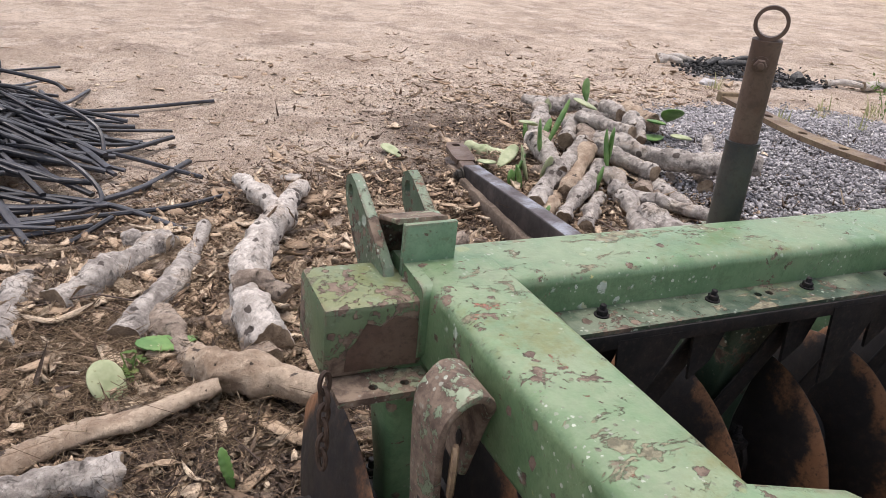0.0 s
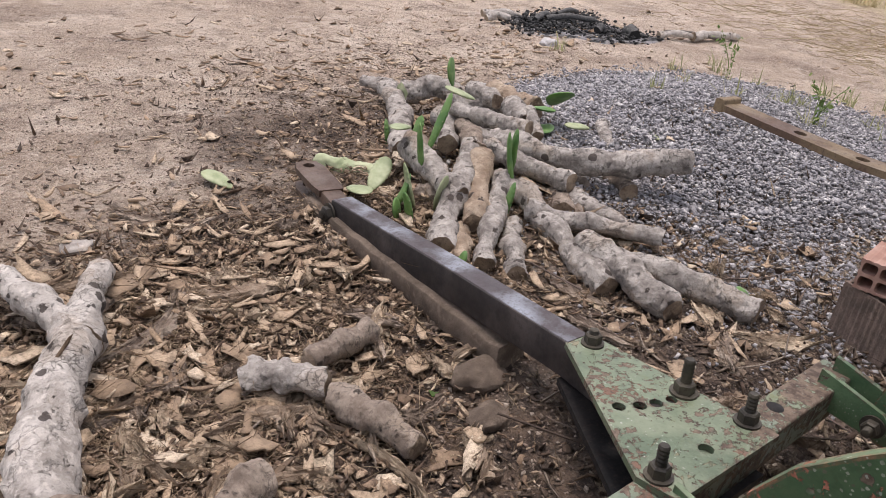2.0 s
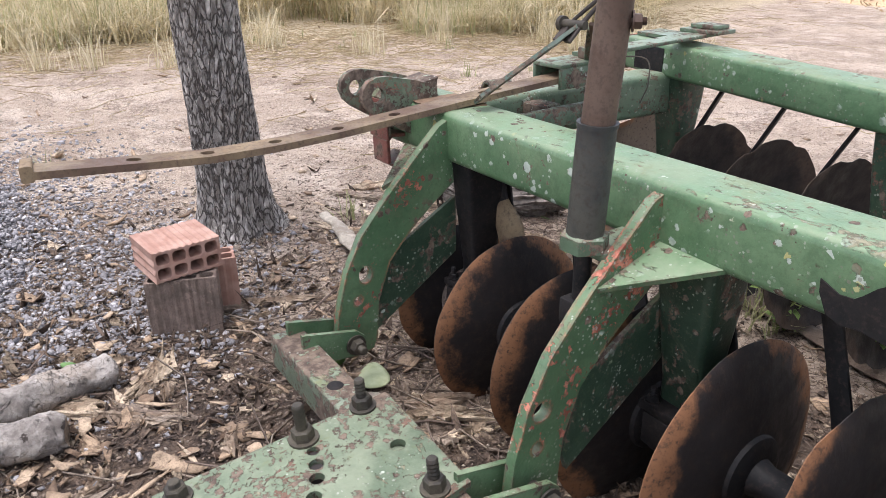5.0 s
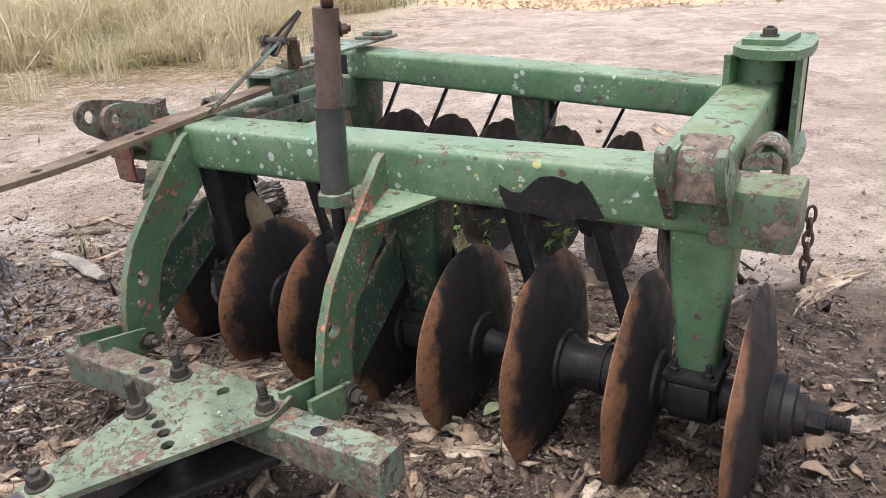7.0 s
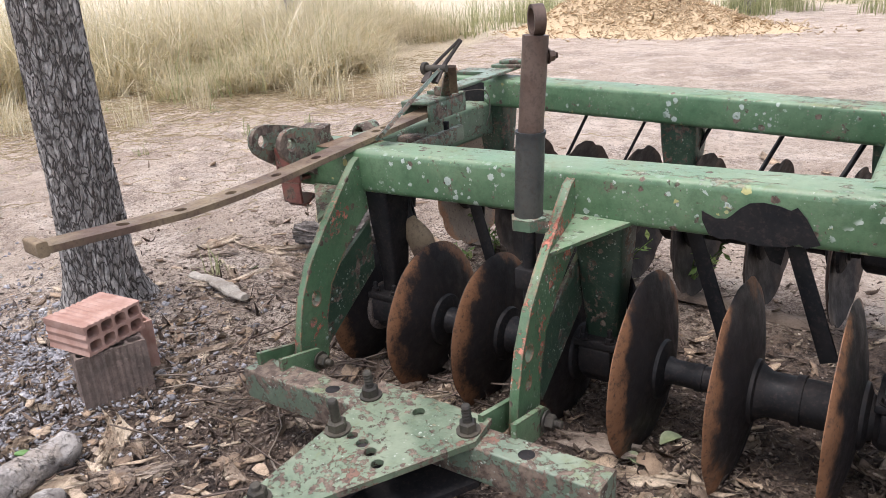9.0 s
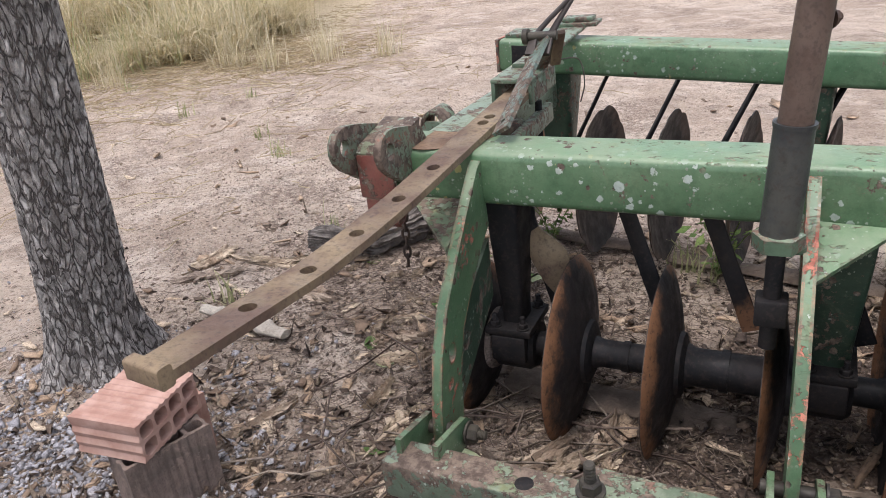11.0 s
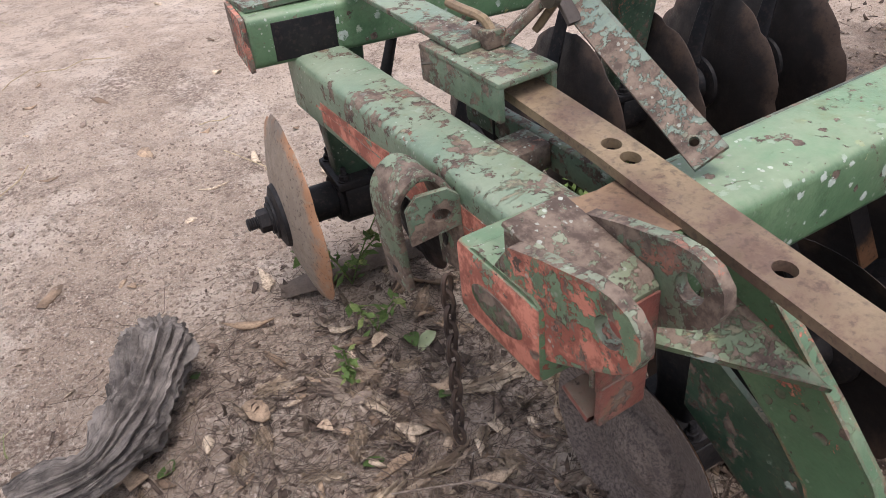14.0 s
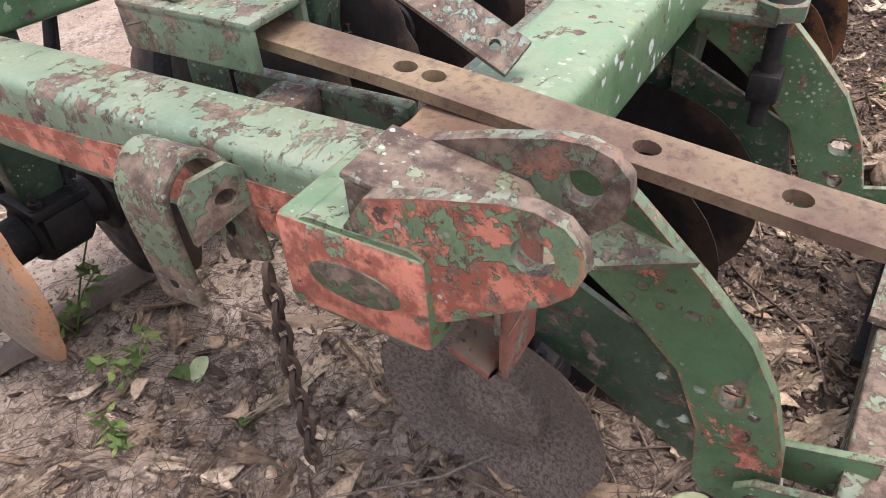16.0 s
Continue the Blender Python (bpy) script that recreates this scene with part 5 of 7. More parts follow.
def log(name, pts, r0, r1=None, seed=1, mats=None, label="", group="", category="log", **kw):
    mats = mats or (GREYLOG, CUT)
    c = Vector(pts[0]).lerp(Vector(pts[-1]), 0.5)
    local = [Vector(p) - c for p in pts]
    ob = new(name, log_mesh(name, local, r0, r1 or r0, seed, mats, **kw))
    ob.location = c
    return tagged(ob, label or "grey knotty cactus limb cut to length, lying in bark litter", category, group)


SCATTERED = "cut limbs scattered on the litter"
fork = root("forked_branch", (0.6, 2.7, 0.08))
tagged(fork, "pale forked cactus branch lying on the bark litter", "branch", SCATTERED)
for nm, pts, r0, r1, sd_ in (("stem", [(-0.12, -0.68, -0.01), (-0.14, -0.40, 0.0), (-0.13, -0.25, 0.02), (0.02, 0.06, 0.01), (0.13, 0.26, 0.01)], 0.075, 0.055, 3), ("limb", [(0.12, 0.24, 0.01), (0.21, 0.40, 0.02), (0.32, 0.60, 0.0)], 0.055, 0.035, 4),
                        ("limb", [(0.12, 0.22, 0.02), (0.09, 0.45, 0.03), (0.05, 0.72, 0.02)], 0.05, 0.038, 5), ("burl", [(-0.19, -0.36, 0.04), (-0.10, -0.38, 0.06), (-0.03, -0.46, 0.03)], 0.04, 0.03, 6)):
    o = new(nm, log_mesh(nm, pts, r0, r1, sd_, (PALEBRANCH if nm != "burl" else BROWNLOG, CUT), n=44))
    o.parent = fork
log("log", [(-0.14, 2.46, 0.06), (0.06, 2.68, 0.07), (0.26, 2.90, 0.06)], 0.062, 0.05, 11, label="short grey log with a dark rotten end on litter", group=SCATTERED)
log("log", [(0.42, 3.02, 0.05), (0.34, 2.76, 0.05), (0.21, 2.48, 0.07), (0.05, 2.19, 0.05)], 0.032, 0.058, 12, label="long tapering grey limb peeling at its thin end", group=SCATTERED)
log("log", [(0.22, 1.97, 0.08), (0.36, 1.86, 0.09), (0.54, 1.72, 0.07)], 0.07, 0.05, 13, (PALELOG, CUT), "smooth pale brown log beside the harrow", SCATTERED)
log("split_branch", [(0.27, 1.80, 0.11), (0.10, 1.77, 0.085), (-0.08, 1.76, 0.06), (-0.34, 1.70, 0.04)], 0.028, 0.05, 14, (PALELOG, CUT), "long pale split branch with worm holes", SCATTERED, flat=0.6)
log("log", [(-0.32, 1.60, 0.045), (-0.15, 1.61, 0.05), (0.0, 1.60, 0.045)], 0.05, 0.045, 15, label="weathered grey log half sunk in litter", group=SCATTERED)
log("log", [(-0.22, 2.74, 0.04), (-0.28, 2.5, 0.05), (-0.30, 2.25, 0.045)], 0.04, 0.05, 16, label="grey limb end lying among litter", group=SCATTERED)
log("log", [(0.16, 2.30, 0.06), (0.19, 2.16, 0.06), (0.23, 2.0, 0.045)], 0.055, 0.04, 17, (BROWNLOG, PALELOG), "broken stub with torn fibrous end", SCATTERED)
log("log", [(0.40, 2.26, 0.04), (0.45, 1.97, 0.04)], 0.05, 0.045, 18, (BROWNLOG, CUT), "brown split stub beside the forked branch", SCATTERED)
log("log", [(1.03, 2.62, 0.05), (1.19, 2.47, 0.05)], 0.065, 0.045, 19, (GREYLOG, CUT), "stubby grey log piece on chips", SCATTERED, flat=0.7)
log("log", [(1.19, 2.43, 0.04), (1.24, 2.15, 0.035)], 0.042, 0.036, 20, (BROWNLOG, CUT), "short brown log on bare soil", SCATTERED)
log("log", [(1.20, 2.58, 0.04), (1.44, 2.61, 0.045)], 0.03, 0.038, 21, (BROWNLOG, PALELOG), "short brown limb on chips", SCATTERED)
log("log", [(0.62, 2.20, 0.04), (0.89, 2.28, 0.045)], 0.046, 0.05, 22, (BROWNLOG, CUT), "dark brown log end on chips", SCATTERED)
log("log", [(0.14, 2.24, 0.04), (0.21, 2.05, 0.04)], 0.05, 0.045, 23, label="grey limb stub on litter", group=SCATTERED)
log("log", [(0.12, 3.0, 0.04), (0.27, 2.84, 0.045)], 0.045, 0.05, 24, label="grey limb stub on litter", group=SCATTERED)
log("log", [(0.72, 1.98, 0.03), (0.60, 1.80, 0.03)], 0.05, 0.04, 25, (BROWNLOG, CUT), "brown bark-covered stub near the harrow", SCATTERED, flat=0.7)
log("log", [(-0.55, 2.9, 0.05), (-0.75, 2.5, 0.05)], 0.05, 0.06, 26, label="grey limb stub on litter", group=SCATTERED)
log("log", [(0.0, 0.9, 0.04), (-0.35, 1.15, 0.05)], 0.05, 0.06, 27, label="grey limb stub on litter", group=SCATTERED)
log("log", [(0.75, 1.55, 0.03), (0.95, 1.62, 0.03)], 0.035, 0.03, 28, (PALELOG, CUT), "pale stub beside the discs", SCATTERED)

PILE = "cut cactus limbs heaped beside the gravel"
log("log", [(2.98, 4.48, 0.10), (2.71, 4.07, 0.13), (2.43, 3.67, 0.07)], 0.05, 0.058, 31, group=PILE)
log("log", [(2.65, 3.36, 0.20), (2.81, 2.93, 0.21), (3.13, 2.62, 0.26)], 0.055, 0.047, 32, label="long grey limb on top of the heap", group=PILE)
log("log", [(2.68, 3.60, 0.26), (2.76, 3.21, 0.27)], 0.045, 0.036, 33, group=PILE)
log("log", [(2.84, 4.18, 0.16), (3.02, 4.12, 0.19), (3.17, 4.0, 0.15)], 0.055, 0.05, 34, (GREYLOG, PALEPAD), "greenish moss-tinted limb in the heap", PILE)
log("log", [(2.35, 3.54, 0.15), (2.20, 3.04, 0.14)], 0.05, 0.045, 35, group=PILE)
log("log", [(2.60, 3.39, 0.20), (2.28, 3.14, 0.14), (1.96, 2.88, 0.05)], 0.045, 0.055, 36, group=PILE)
log("log", [(2.49, 3.22, 0.20), (2.16, 2.91, 0.09)], 0.05, 0.045, 37, (PALELOG, CUT), "peeling pale brown limb in the heap", PILE)
log("log", [(2.49, 3.09, 0.15), (2.01, 2.71, 0.045)], 0.042, 0.038, 38, group=PILE)
log("log", [(2.50, 3.02, 0.13), (2.37, 2.66, 0.08), (2.27, 2.36, 0.05)], 0.055, 0.05, 39, group=PILE)
log("log", [(2.61, 3.32, 0.17), (2.67, 2.87, 0.16)], 0.05, 0.045, 40, group=PILE)
log("log", [(2.70, 2.92, 0.09), (2.67, 2.53, 0.07)], 0.045, 0.04, 41, group=PILE)
log("log", [(2.33, 2.88, 0.05), (2.07, 2.60, 0.04)], 0.04, 0.042, 42, group=PILE)
log("log", [(2.40, 2.58, 0.09), (2.36, 2.36, 0.08), (2.32, 2.13, 0.05)], 0.058, 0.05, 43, label="knotty grey limb at the edge of the heap", group=PILE)
log("log", [(2.45, 2.46, 0.07), (2.53, 2.2, 0.06), (2.58, 1.96, 0.05)], 0.05, 0.046, 44, label="smooth grey limb end pointing at the bricks", group=PILE)
log("log", [(3.42, 3.29, 0.17), (3.26, 3.10, 0.12)], 0.036, 0.034, 45, group=PILE)
log("log", [(3.04, 2.96, 0.13), (2.91, 2.73, 0.12)], 0.05, 0.04, 46, (BROWNLOG, CUT), "dark stub in the heap", PILE)
log("log", [(2.95, 3.38, 0.29), (2.85, 3.23, 0.22)], 0.03, 0.028, 47, group=PILE)
log("log", [(2.71, 3.56, 0.20), (2.52, 3.28, 0.19)], 0.05, 0.05, 48, (BROWNLOG, PALELOG), "short limb with ringed cut end", PILE)
log("log", [(2.05, 3.82, 0.04), (2.20, 3.52, 0.06)], 0.036, 0.032, 49, (PALEPAD, CUT), "pale green-grey limb on the ground", PILE)
log("log", [(2.13, 2.96, 0.05), (1.95, 2.76, 0.045)], 0.045, 0.04, 50, (PALELOG, CUT), "pale stub by the drawbar", PILE)
log("log", [(2.39, 2.86, 0.11), (2.68, 2.42, 0.10)], 0.04, 0.035, 51, group=PILE)
log("log", [(2.76, 3.76, 0.18), (2.48, 3.43, 0.18)], 0.048, 0.045, 52, group=PILE)
log("log", [(2.49, 3.68, 0.12), (2.31, 3.32, 0.11)], 0.05, 0.05, 53, (BROWNLOG, CUT), "brown limb in the heap", PILE)
log("log", [(3.11, 3.93, 0.22), (3.05, 3.68, 0.23)], 0.05, 0.045, 54, group=PILE)
log("log", [(3.07, 3.60, 0.23), (2.90, 3.35, 0.24)], 0.058, 0.05, 55, (GREYLOG, PALELOG), "short thick stub on the heap", PILE)
log("log", [(2.9, 3.8, 0.14), (2.7, 3.3, 0.12)], 0.06, 0.05, 56, group=PILE)
log("log", [(2.9, 3.2, 0.10), (2.55, 2.8, 0.08)], 0.06, 0.05, 57, (BROWNLOG, CUT), "shaded limb under the heap", PILE)
log("log", [(3.2, 3.7, 0.16), (2.95, 3.95, 0.16)], 0.05, 0.045, 58, group=PILE)
log("log", [(3.32, 3.98, 0.16), (3.22, 3.56, 0.20)], 0.055, 0.05, 59, (PALELOG, CUT), "pale thick stub at the back of the heap", PILE)
log("log", [(2.2, 3.3, 0.06), (2.36, 3.05, 0.08)], 0.045, 0.05, 60, (BROWNLOG, CUT), "shaded limb under the heap", PILE)
log("log", [(3.15, 4.45, 0.06), (3.0, 4.75, 0.06)], 0.04, 0.035, 61, group=PILE)
log("log", [(2.6, 2.75, 0.05), (2.85, 2.95, 0.08)], 0.045, 0.04, 62, (BROWNLOG, CUT), "shaded limb under the heap", PILE)

# a curved weathered log and a bleached sliver beyond the harrow
log("curved_log", [(3.20, 0.26, 0.08), (3.03, 0.27, 0.085), (2.92, 0.18, 0.092), (2.845, 0.04, 0.10), (2.815, -0.07, 0.105)], 0.074, 0.078, 71, (OLDWOOD, CUT), "dark weathered bent log with deep grain on bare dirt", n=60, k=84, lumps=0.3, grain=0.22)
log("bleached_wood", [(3.32, 0.865, 0.045), (3.12, 0.89, 0.055), (2.91, 0.925, 0.04)], 0.03, 0.032, 72, (BONE, BONE), "bleached split wood sliver on the dirt", flat=0.5)
board = tagged(root("ground_beam", (1.72, 2.9, 0.0)), "soil-crusted old timber lying under the drawbar", "timber")
part("timber", sweep(smooth_path([(-0.02, -0.62, 0.045), (0.03, 0.0, 0.04), (0.09, 0.55, 0.035)], 24), lambda i, f: [(a + 0.003 * math.sin(i * 2.3 + a * 90), b + 0.003 * math.sin(i * 1.7 + b * 70)) for a, b in rounded(0.115, 0.085, 0.012, 2)]), BOARD, board)
log("plank", [(2.43, -0.13, 0.02), (2.2, -0.11, 0.02), (1.9, -0.06, 0.02)], 0.05, 0.05, 74, (BOARD, BOARD), "flat grey plank under the rear gang", category="plank", lumps=0.05, k=8, flat=0.3)
log("plank", [(1.75, 0.0, 0.02), (1.2, 0.10, 0.02), (0.75, 0.16, 0.02)], 0.05, 0.05, 75, (BOARD, BOARD), "flat grey plank under the rear gang", category="plank", lumps=0.05, k=8, flat=0.3)
log("plank", [(2.1, 0.93, 0.012), (1.75, 0.95, 0.014), (1.45, 0.94, 0.012)], 0.06, 0.06, 76, (BOARD, BOARD), "soiled plank under the front gang", category="plank", lumps=0.05, k=8, flat=0.3)

# ---- cactus pads ----
def pad_mesh(l, w, t, seed):
    bm = bmesh.new()
    bmesh.ops.create_uvsphere(bm, u_segments=18, v_segments=40, radius=1)
    off = Vector((seed * 3.1, 1.7, 0))
    for v in bm.verts:
        f = (v.co.z + 1) / 2
        wide = w * (0.55 + 0.75 * f - 0.25 * f * f)
        wide *= 1 + 0.10 * math.sin(f * l * 330 + seed) * (w / l < 0.28)
        v.co = Vector((v.co.x * wide, v.co.y * t * (1 + 0.3 * noise.noise(off + v.co * 2)), f * l)) + Vector((0, 0.05 * l * math.sin(f * 2.5 + seed), 0))
    return bm


def pad(p, l, w, turn, tilt, mat_=None, seed=1, label="", group="cactus pads in the heap"):
    mat_ = mat_ or PAD
    bm = pad_mesh(l, w, 0.012, seed)
    ob = new("cactus_pad", finish(bm, "cactus_pad", mat_, 60))
    ob.matrix_world = pose(*p, 0, 0, turn) @ pose(0, 0, 0, tilt, 0, 0)
    return tagged(ob, label or ("fresh green prickly cactus pad standing in the heap" if mat_ is PAD else "wilted pale green cactus pad lying on the heap"), "cactus pad", group)


pad((2.29, 3.34, 0.08), 0.26, 0.04, 60, -12, seed=1)
pad((2.36, 3.42, 0.14), 0.30, 0.032, 75, 14, seed=2)
pad((2.03, 3.25, 0.02), 0.19, 0.045, 50, 18, seed=3)
pad((1.99, 3.17, 0.02), 0.11, 0.045, 35, -5, seed=4)
pad((2.02, 3.12, 0.02), 0.16, 0.03, 80, -15, seed=41)
pad((2.50, 3.08, 0.14), 0.22, 0.03, 65, 8, seed=5)
pad((2.50, 3.03, 0.08), 0.28, 0.035, 40, -8, seed=6)
pad((2.36, 2.93, 0.04), 0.17, 0.028, 60, 5, seed=7)
pad((2.47, 3.64, 0.10), 0.15, 0.035, 85, 10, seed=8)
pad((2.46, 3.82, 0.05), 0.13, 0.03, 40, -10, seed=9)
pad((3.28, 3.52, 0.22), 0.22, 0.075, 150, -55, seed=10)
pad((3.20, 3.46, 0.22), 0.20, 0.06, 115, -70, seed=11)
pad((3.16, 3.40, 0.17), 0.20, 0.065, 100, -82, seed=12)
pad((2.94, 3.90, 0.26), 0.15, 0.06, 30, -10, seed=13)
pad((1.93, 2.75, 0.02), 0.09, 0.03, 60, 12, seed=14)
pad((2.80, 3.60, 0.30), 0.16, 0.06, 60, -75, PALEPAD, 15)
pad((3.62, 3.20, 0.155), 0.24, 0.055, -30, 84, PALEPAD, 16, "wilted pale cactus pad on the gravel")
pad((3.22, 3.22, 0.20), 0.13, 0.045, 60, -80, PALEPAD, 17)
pad((2.40, 3.62, 0.23), 0.30, 0.045, -50, 80, PALEPAD, 18)
pad((2.00, 3.46, 0.06), 0.30, 0.055, -30, 72, PALEPAD, 19)
pad((2.12, 3.20, 0.05), 0.2, 0.05, 60, -20, PALEPAD, 20)
pad((2.15, 3.12, 0.06), 0.16, 0.045, 20, 8, PALEPAD, 21)
pad((2.05, 3.42, 0.05), 0.2, 0.05, 120, 60, PALEPAD, 22)
pad((0.26, 2.14, 0.07), 0.20, 0.055, -70, 80, PAD, 23, "green cactus pad lying among the cut limbs", "loose cactus pads")
pad((0.24, 1.50, 0.0), 0.12, 0.018, 30, -14, PAD, 24, "small green cactus pad growing from the litter", "loose cactus pads")
pad((2.17, 1.30, 0.03), 0.15, 0.055, 60, -84, PALEPAD, 25, "wilted pale cactus pad beside the crossbar", "loose cactus pads")
pad((2.25, 1.38, 0.01), 0.13, 0.035, 100, -20, PAD, 26, "small green cactus pad beside the crossbar", "loose cactus pads")
pad((0.02, 1.88, 0.02), 0.16, 0.06, 30, -45, PALEPAD, 27, "wilted pale cactus pad in the litter", "loose cactus pads")
pad((1.62, 3.78, 0.02), 0.16, 0.05, 20, -80, PALEPAD, 28, "wilted pale cactus pad on the dirt", "loose cactus pads")
pad((2.66, 2.02, 0.02), 0.08, 0.035, 20, -50, PAD, 29, "small green cactus pad by a limb", "loose cactus pads")

# ---- hollow clay bricks ----
def brick_mesh():
    """Eight square-cornered flues run through the block; its faces are grooved."""
    w, h, l, wall = 0.225, 0.106, 0.20, 0.010
    bm = bmesh.new()
    out = []
    for a, b, n_ in (((-w / 2, -h / 2), (w / 2, -h / 2), 20), ((w / 2, -h / 2), (w / 2, h / 2), 7), ((w / 2, h / 2), (-w / 2, h / 2), 20), ((-w / 2, h / 2), (-w / 2, -h / 2), 7)):
        for i in range(n_):
            f = i / n_
            p = Vector((a[0] + (b[0] - a[0]) * f, a[1] + (b[1] - a[1]) * f))
            if i % 2:
                p -= p.normalized() * 0.0048
            out.append((p.x, p.y))
    holes = [((i - 1.5) * (w - wall) / 4, (j - 0.5) * (h - wall) / 2) for i in range(4) for j in range(2)]
    hw, hh = ((w - wall) / 4 - wall) / 2, ((h - wall) / 2 - wall) / 2
    loops = [out] + [[(x + q[0], y + q[1]) for q in rounded(hw * 2, hh * 2, 0.010, 2)] for x, y in holes]
    edges, verts = [], []
    for lp in loops:
        vs = [bm.verts.new((u, v, 0)) for u, v in lp]
        verts += vs
        edges += [bm.edges.new((vs[i], vs[(i + 1) % len(vs)])) for i in range(len(vs))]
    faces = [g for g in bmesh.ops.triangle_fill(bm, edges=edges, use_beauty=True, normal=(0, 0, 1))["geom"] if isinstance(g, bmesh.types.BMFace)]
    top = [g for g in bmesh.ops.extrude_face_region(bm, geom=faces, use_keep_orig=True)["geom"] if isinstance(g, bmesh.types.BMVert)]
    bmesh.ops.translate(bm, verts=top, vec=(0, 0, l))
    return bm


def brick(m, material, label):
    ob = new("hollow_brick", finish(brick_mesh(), "hollow_brick", material, 25))
    ob.matrix_world = m
    return tagged(ob, label, "brick", "stacked hollow bricks")


brick(pose(2.728, 1.645, 0.262) @ Matrix(((0, 0, 1, 0), (1, 0, 0, 0), (0, 1, 0, 0), (0, 0, 0, 1))) @ pose(0, 0, 0, 0, 4, 0), CLAY, "terracotta hollow brick with eight flues laid on top")
brick(pose(2.765, 1.665, 0.003, 0, 0, 90 - 22), GREYCLAY, "grey weathered hollow brick standing on end")
brick(pose(2.865, 1.565, 0.003, 0, 0, 90 - 16), CLAY, "terracotta hollow brick standing behind another")

# ---- the yard tree ----
tree = tagged(root("tree", (3.52, 1.175, 0.0)), "tree with grey deeply furrowed bark on the dirt yard", "tree")
bm = bmesh.new()
rings = []
lean_t = [(0.01, 0, -0.05), (-0.01, 0.005, 0.05), (-0.035, 0.02, 0.16), (-0.09, 0.05, 0.4), (-0.20, 0.11, 0.9), (-0.29, 0.16, 1.5), (-0.33, 0.19, 2.3), (-0.34, 0.21, 3.2), (-0.35, 0.24, 4.2)]
NT = 110
for i, p in enumerate(smooth_path(lean_t, 150)):
    h = p.z
    r = 0.140 + 0.085 * math.exp(-max(h, 0) / 0.09) * 0.9 + 0.012 * math.exp(-max(h, 0) / 0.5) - 0.020 * min(h, 2.5)
    ring = []
    for j in range(NT):
        t = 2 * math.pi * j / NT
        root_ = math.exp(-max(h, 0) / 0.14) * (0.28 * math.sin(5 * t + 0.6) + 0.16 * math.sin(9 * t))
        rr = r * (1 + 0.35 * root_) + 0.006 * noise.noise(Vector((math.cos(t) * 3, math.sin(t) * 3, h * 2)))
        q_ = Vector((math.cos(t) * 7 + 0.8 * math.sin(h * 9), math.sin(t) * 7, h * 4.5))
        rr -= 0.013 * max(0.0, 0.22 - abs(noise.noise(q_))) / 0.22 - 0.003 * noise.noise(q_ * 4)
        ring.append(bm.verts.new((p.x + rr * math.cos(t), p.y + rr * math.sin(t), h)))
    rings.append(ring)
for a, b in zip(rings, rings[1:]):
    for j in range(NT):
        bm.faces.new((a[j], a[(j + 1) % NT], b[(j + 1) % NT], b[j]))
bm.faces.new(rings[-1])
part("trunk", bm, BARK, tree, "", 80)
rnd = random.Random(5)
tips = []
for i in range(9):
    a = i * 2.4
    base = Vector((-0.3 - 0.005 * i, 0.21 + 0.004 * i, 3.3 + 0.1 * i))
    reach = 0.7 + rnd.random() * 0.7
    pts = [base, base + Vector((math.cos(a) * reach * 0.5, math.sin(a) * reach * 0.5, 0.8)), base + Vector((math.cos(a) * reach, math.sin(a) * reach, 1.8 + rnd.random()))]
    part("limb", sweep(smooth_path(pts, 8), lambda k, f: circle(0.06 * (1 - 0.8 * f) + 0.008, 8)), BARK, tree, "", 80)
    tips += smooth_path(pts, 8)[3:]


def leaves_mesh(name, centres, n, spread, size, material, seed):
    """Many small pointed leaves round the given centres."""
    g = np.random.default_rng(seed)
    c = np.array([tuple(v) for v in centres])[g.integers(0, len(centres), n)] + g.normal(0, spread, (n, 3))
    a, t = g.random(n) * 6.283, g.normal(0, 0.6, n)
    d = np.stack((np.cos(a) * np.cos(t), np.sin(a) * np.cos(t), np.sin(t)), -1)
    s = np.stack((-np.sin(a), np.cos(a), g.normal(0, 0.4, n)), -1)
    l = (size * (0.6 + 0.8 * g.random(n)))[:, None]
    v = np.stack((c, c + d * l * 0.5 + s * l * 0.22, c + d * l, c + d * l * 0.5 - s * l * 0.22), 1).reshape(-1, 3)
    f = np.arange(n * 4).reshape(n, 4)
    me_ = bpy.data.meshes.new(name)
    me_.from_pydata(v.tolist(), [], f.tolist())
    me_.materials.append(material)
    return me_


crown = new("crown", leaves_mesh("crown", tips, 500, 0.30, 0.10, LEAF, 4))
crown.parent = tree
for x, y, r, h in ((3.9, -13.8, 0.11, 3.2), (9.8, -6.9, 0.08, 2.6)):
    far_tree = tagged(root("tree", (x, y, 0)), "thin dark tree at the edge of the dry grass", "tree")
    part("trunk", sweep([(0, 0, -0.1), (0.02, 0.03, 1.0), (0.0, 0.08, 2.0), (0.05, 0.1, h)], lambda i, f: circle(r * (1 - 0.35 * f), 10)), BARK, far_tree)
    for i in range(4):
        part("limb", sweep([(0.02, 0.08, 2.0 + 0.2 * i), (0.5 * math.cos(i * 1.7), 0.5 * math.sin(i * 1.7), h + 0.2), (1.1 * math.cos(i * 1.7), 1.1 * math.sin(i * 1.7), h + 0.5)], lambda k, f: circle(0.03 * (1 - 0.7 * f), 6)), BARK, far_tree)
    o = new("crown", leaves_mesh("crown", [(1.0 * math.cos(i * 1.7) * q, 1.0 * math.sin(i * 1.7) * q, h + 0.5 * q) for i in range(4) for q in (0.5, 1)], 1500, 0.35, 0.1, LEAF, 9))
    o.parent = far_tree

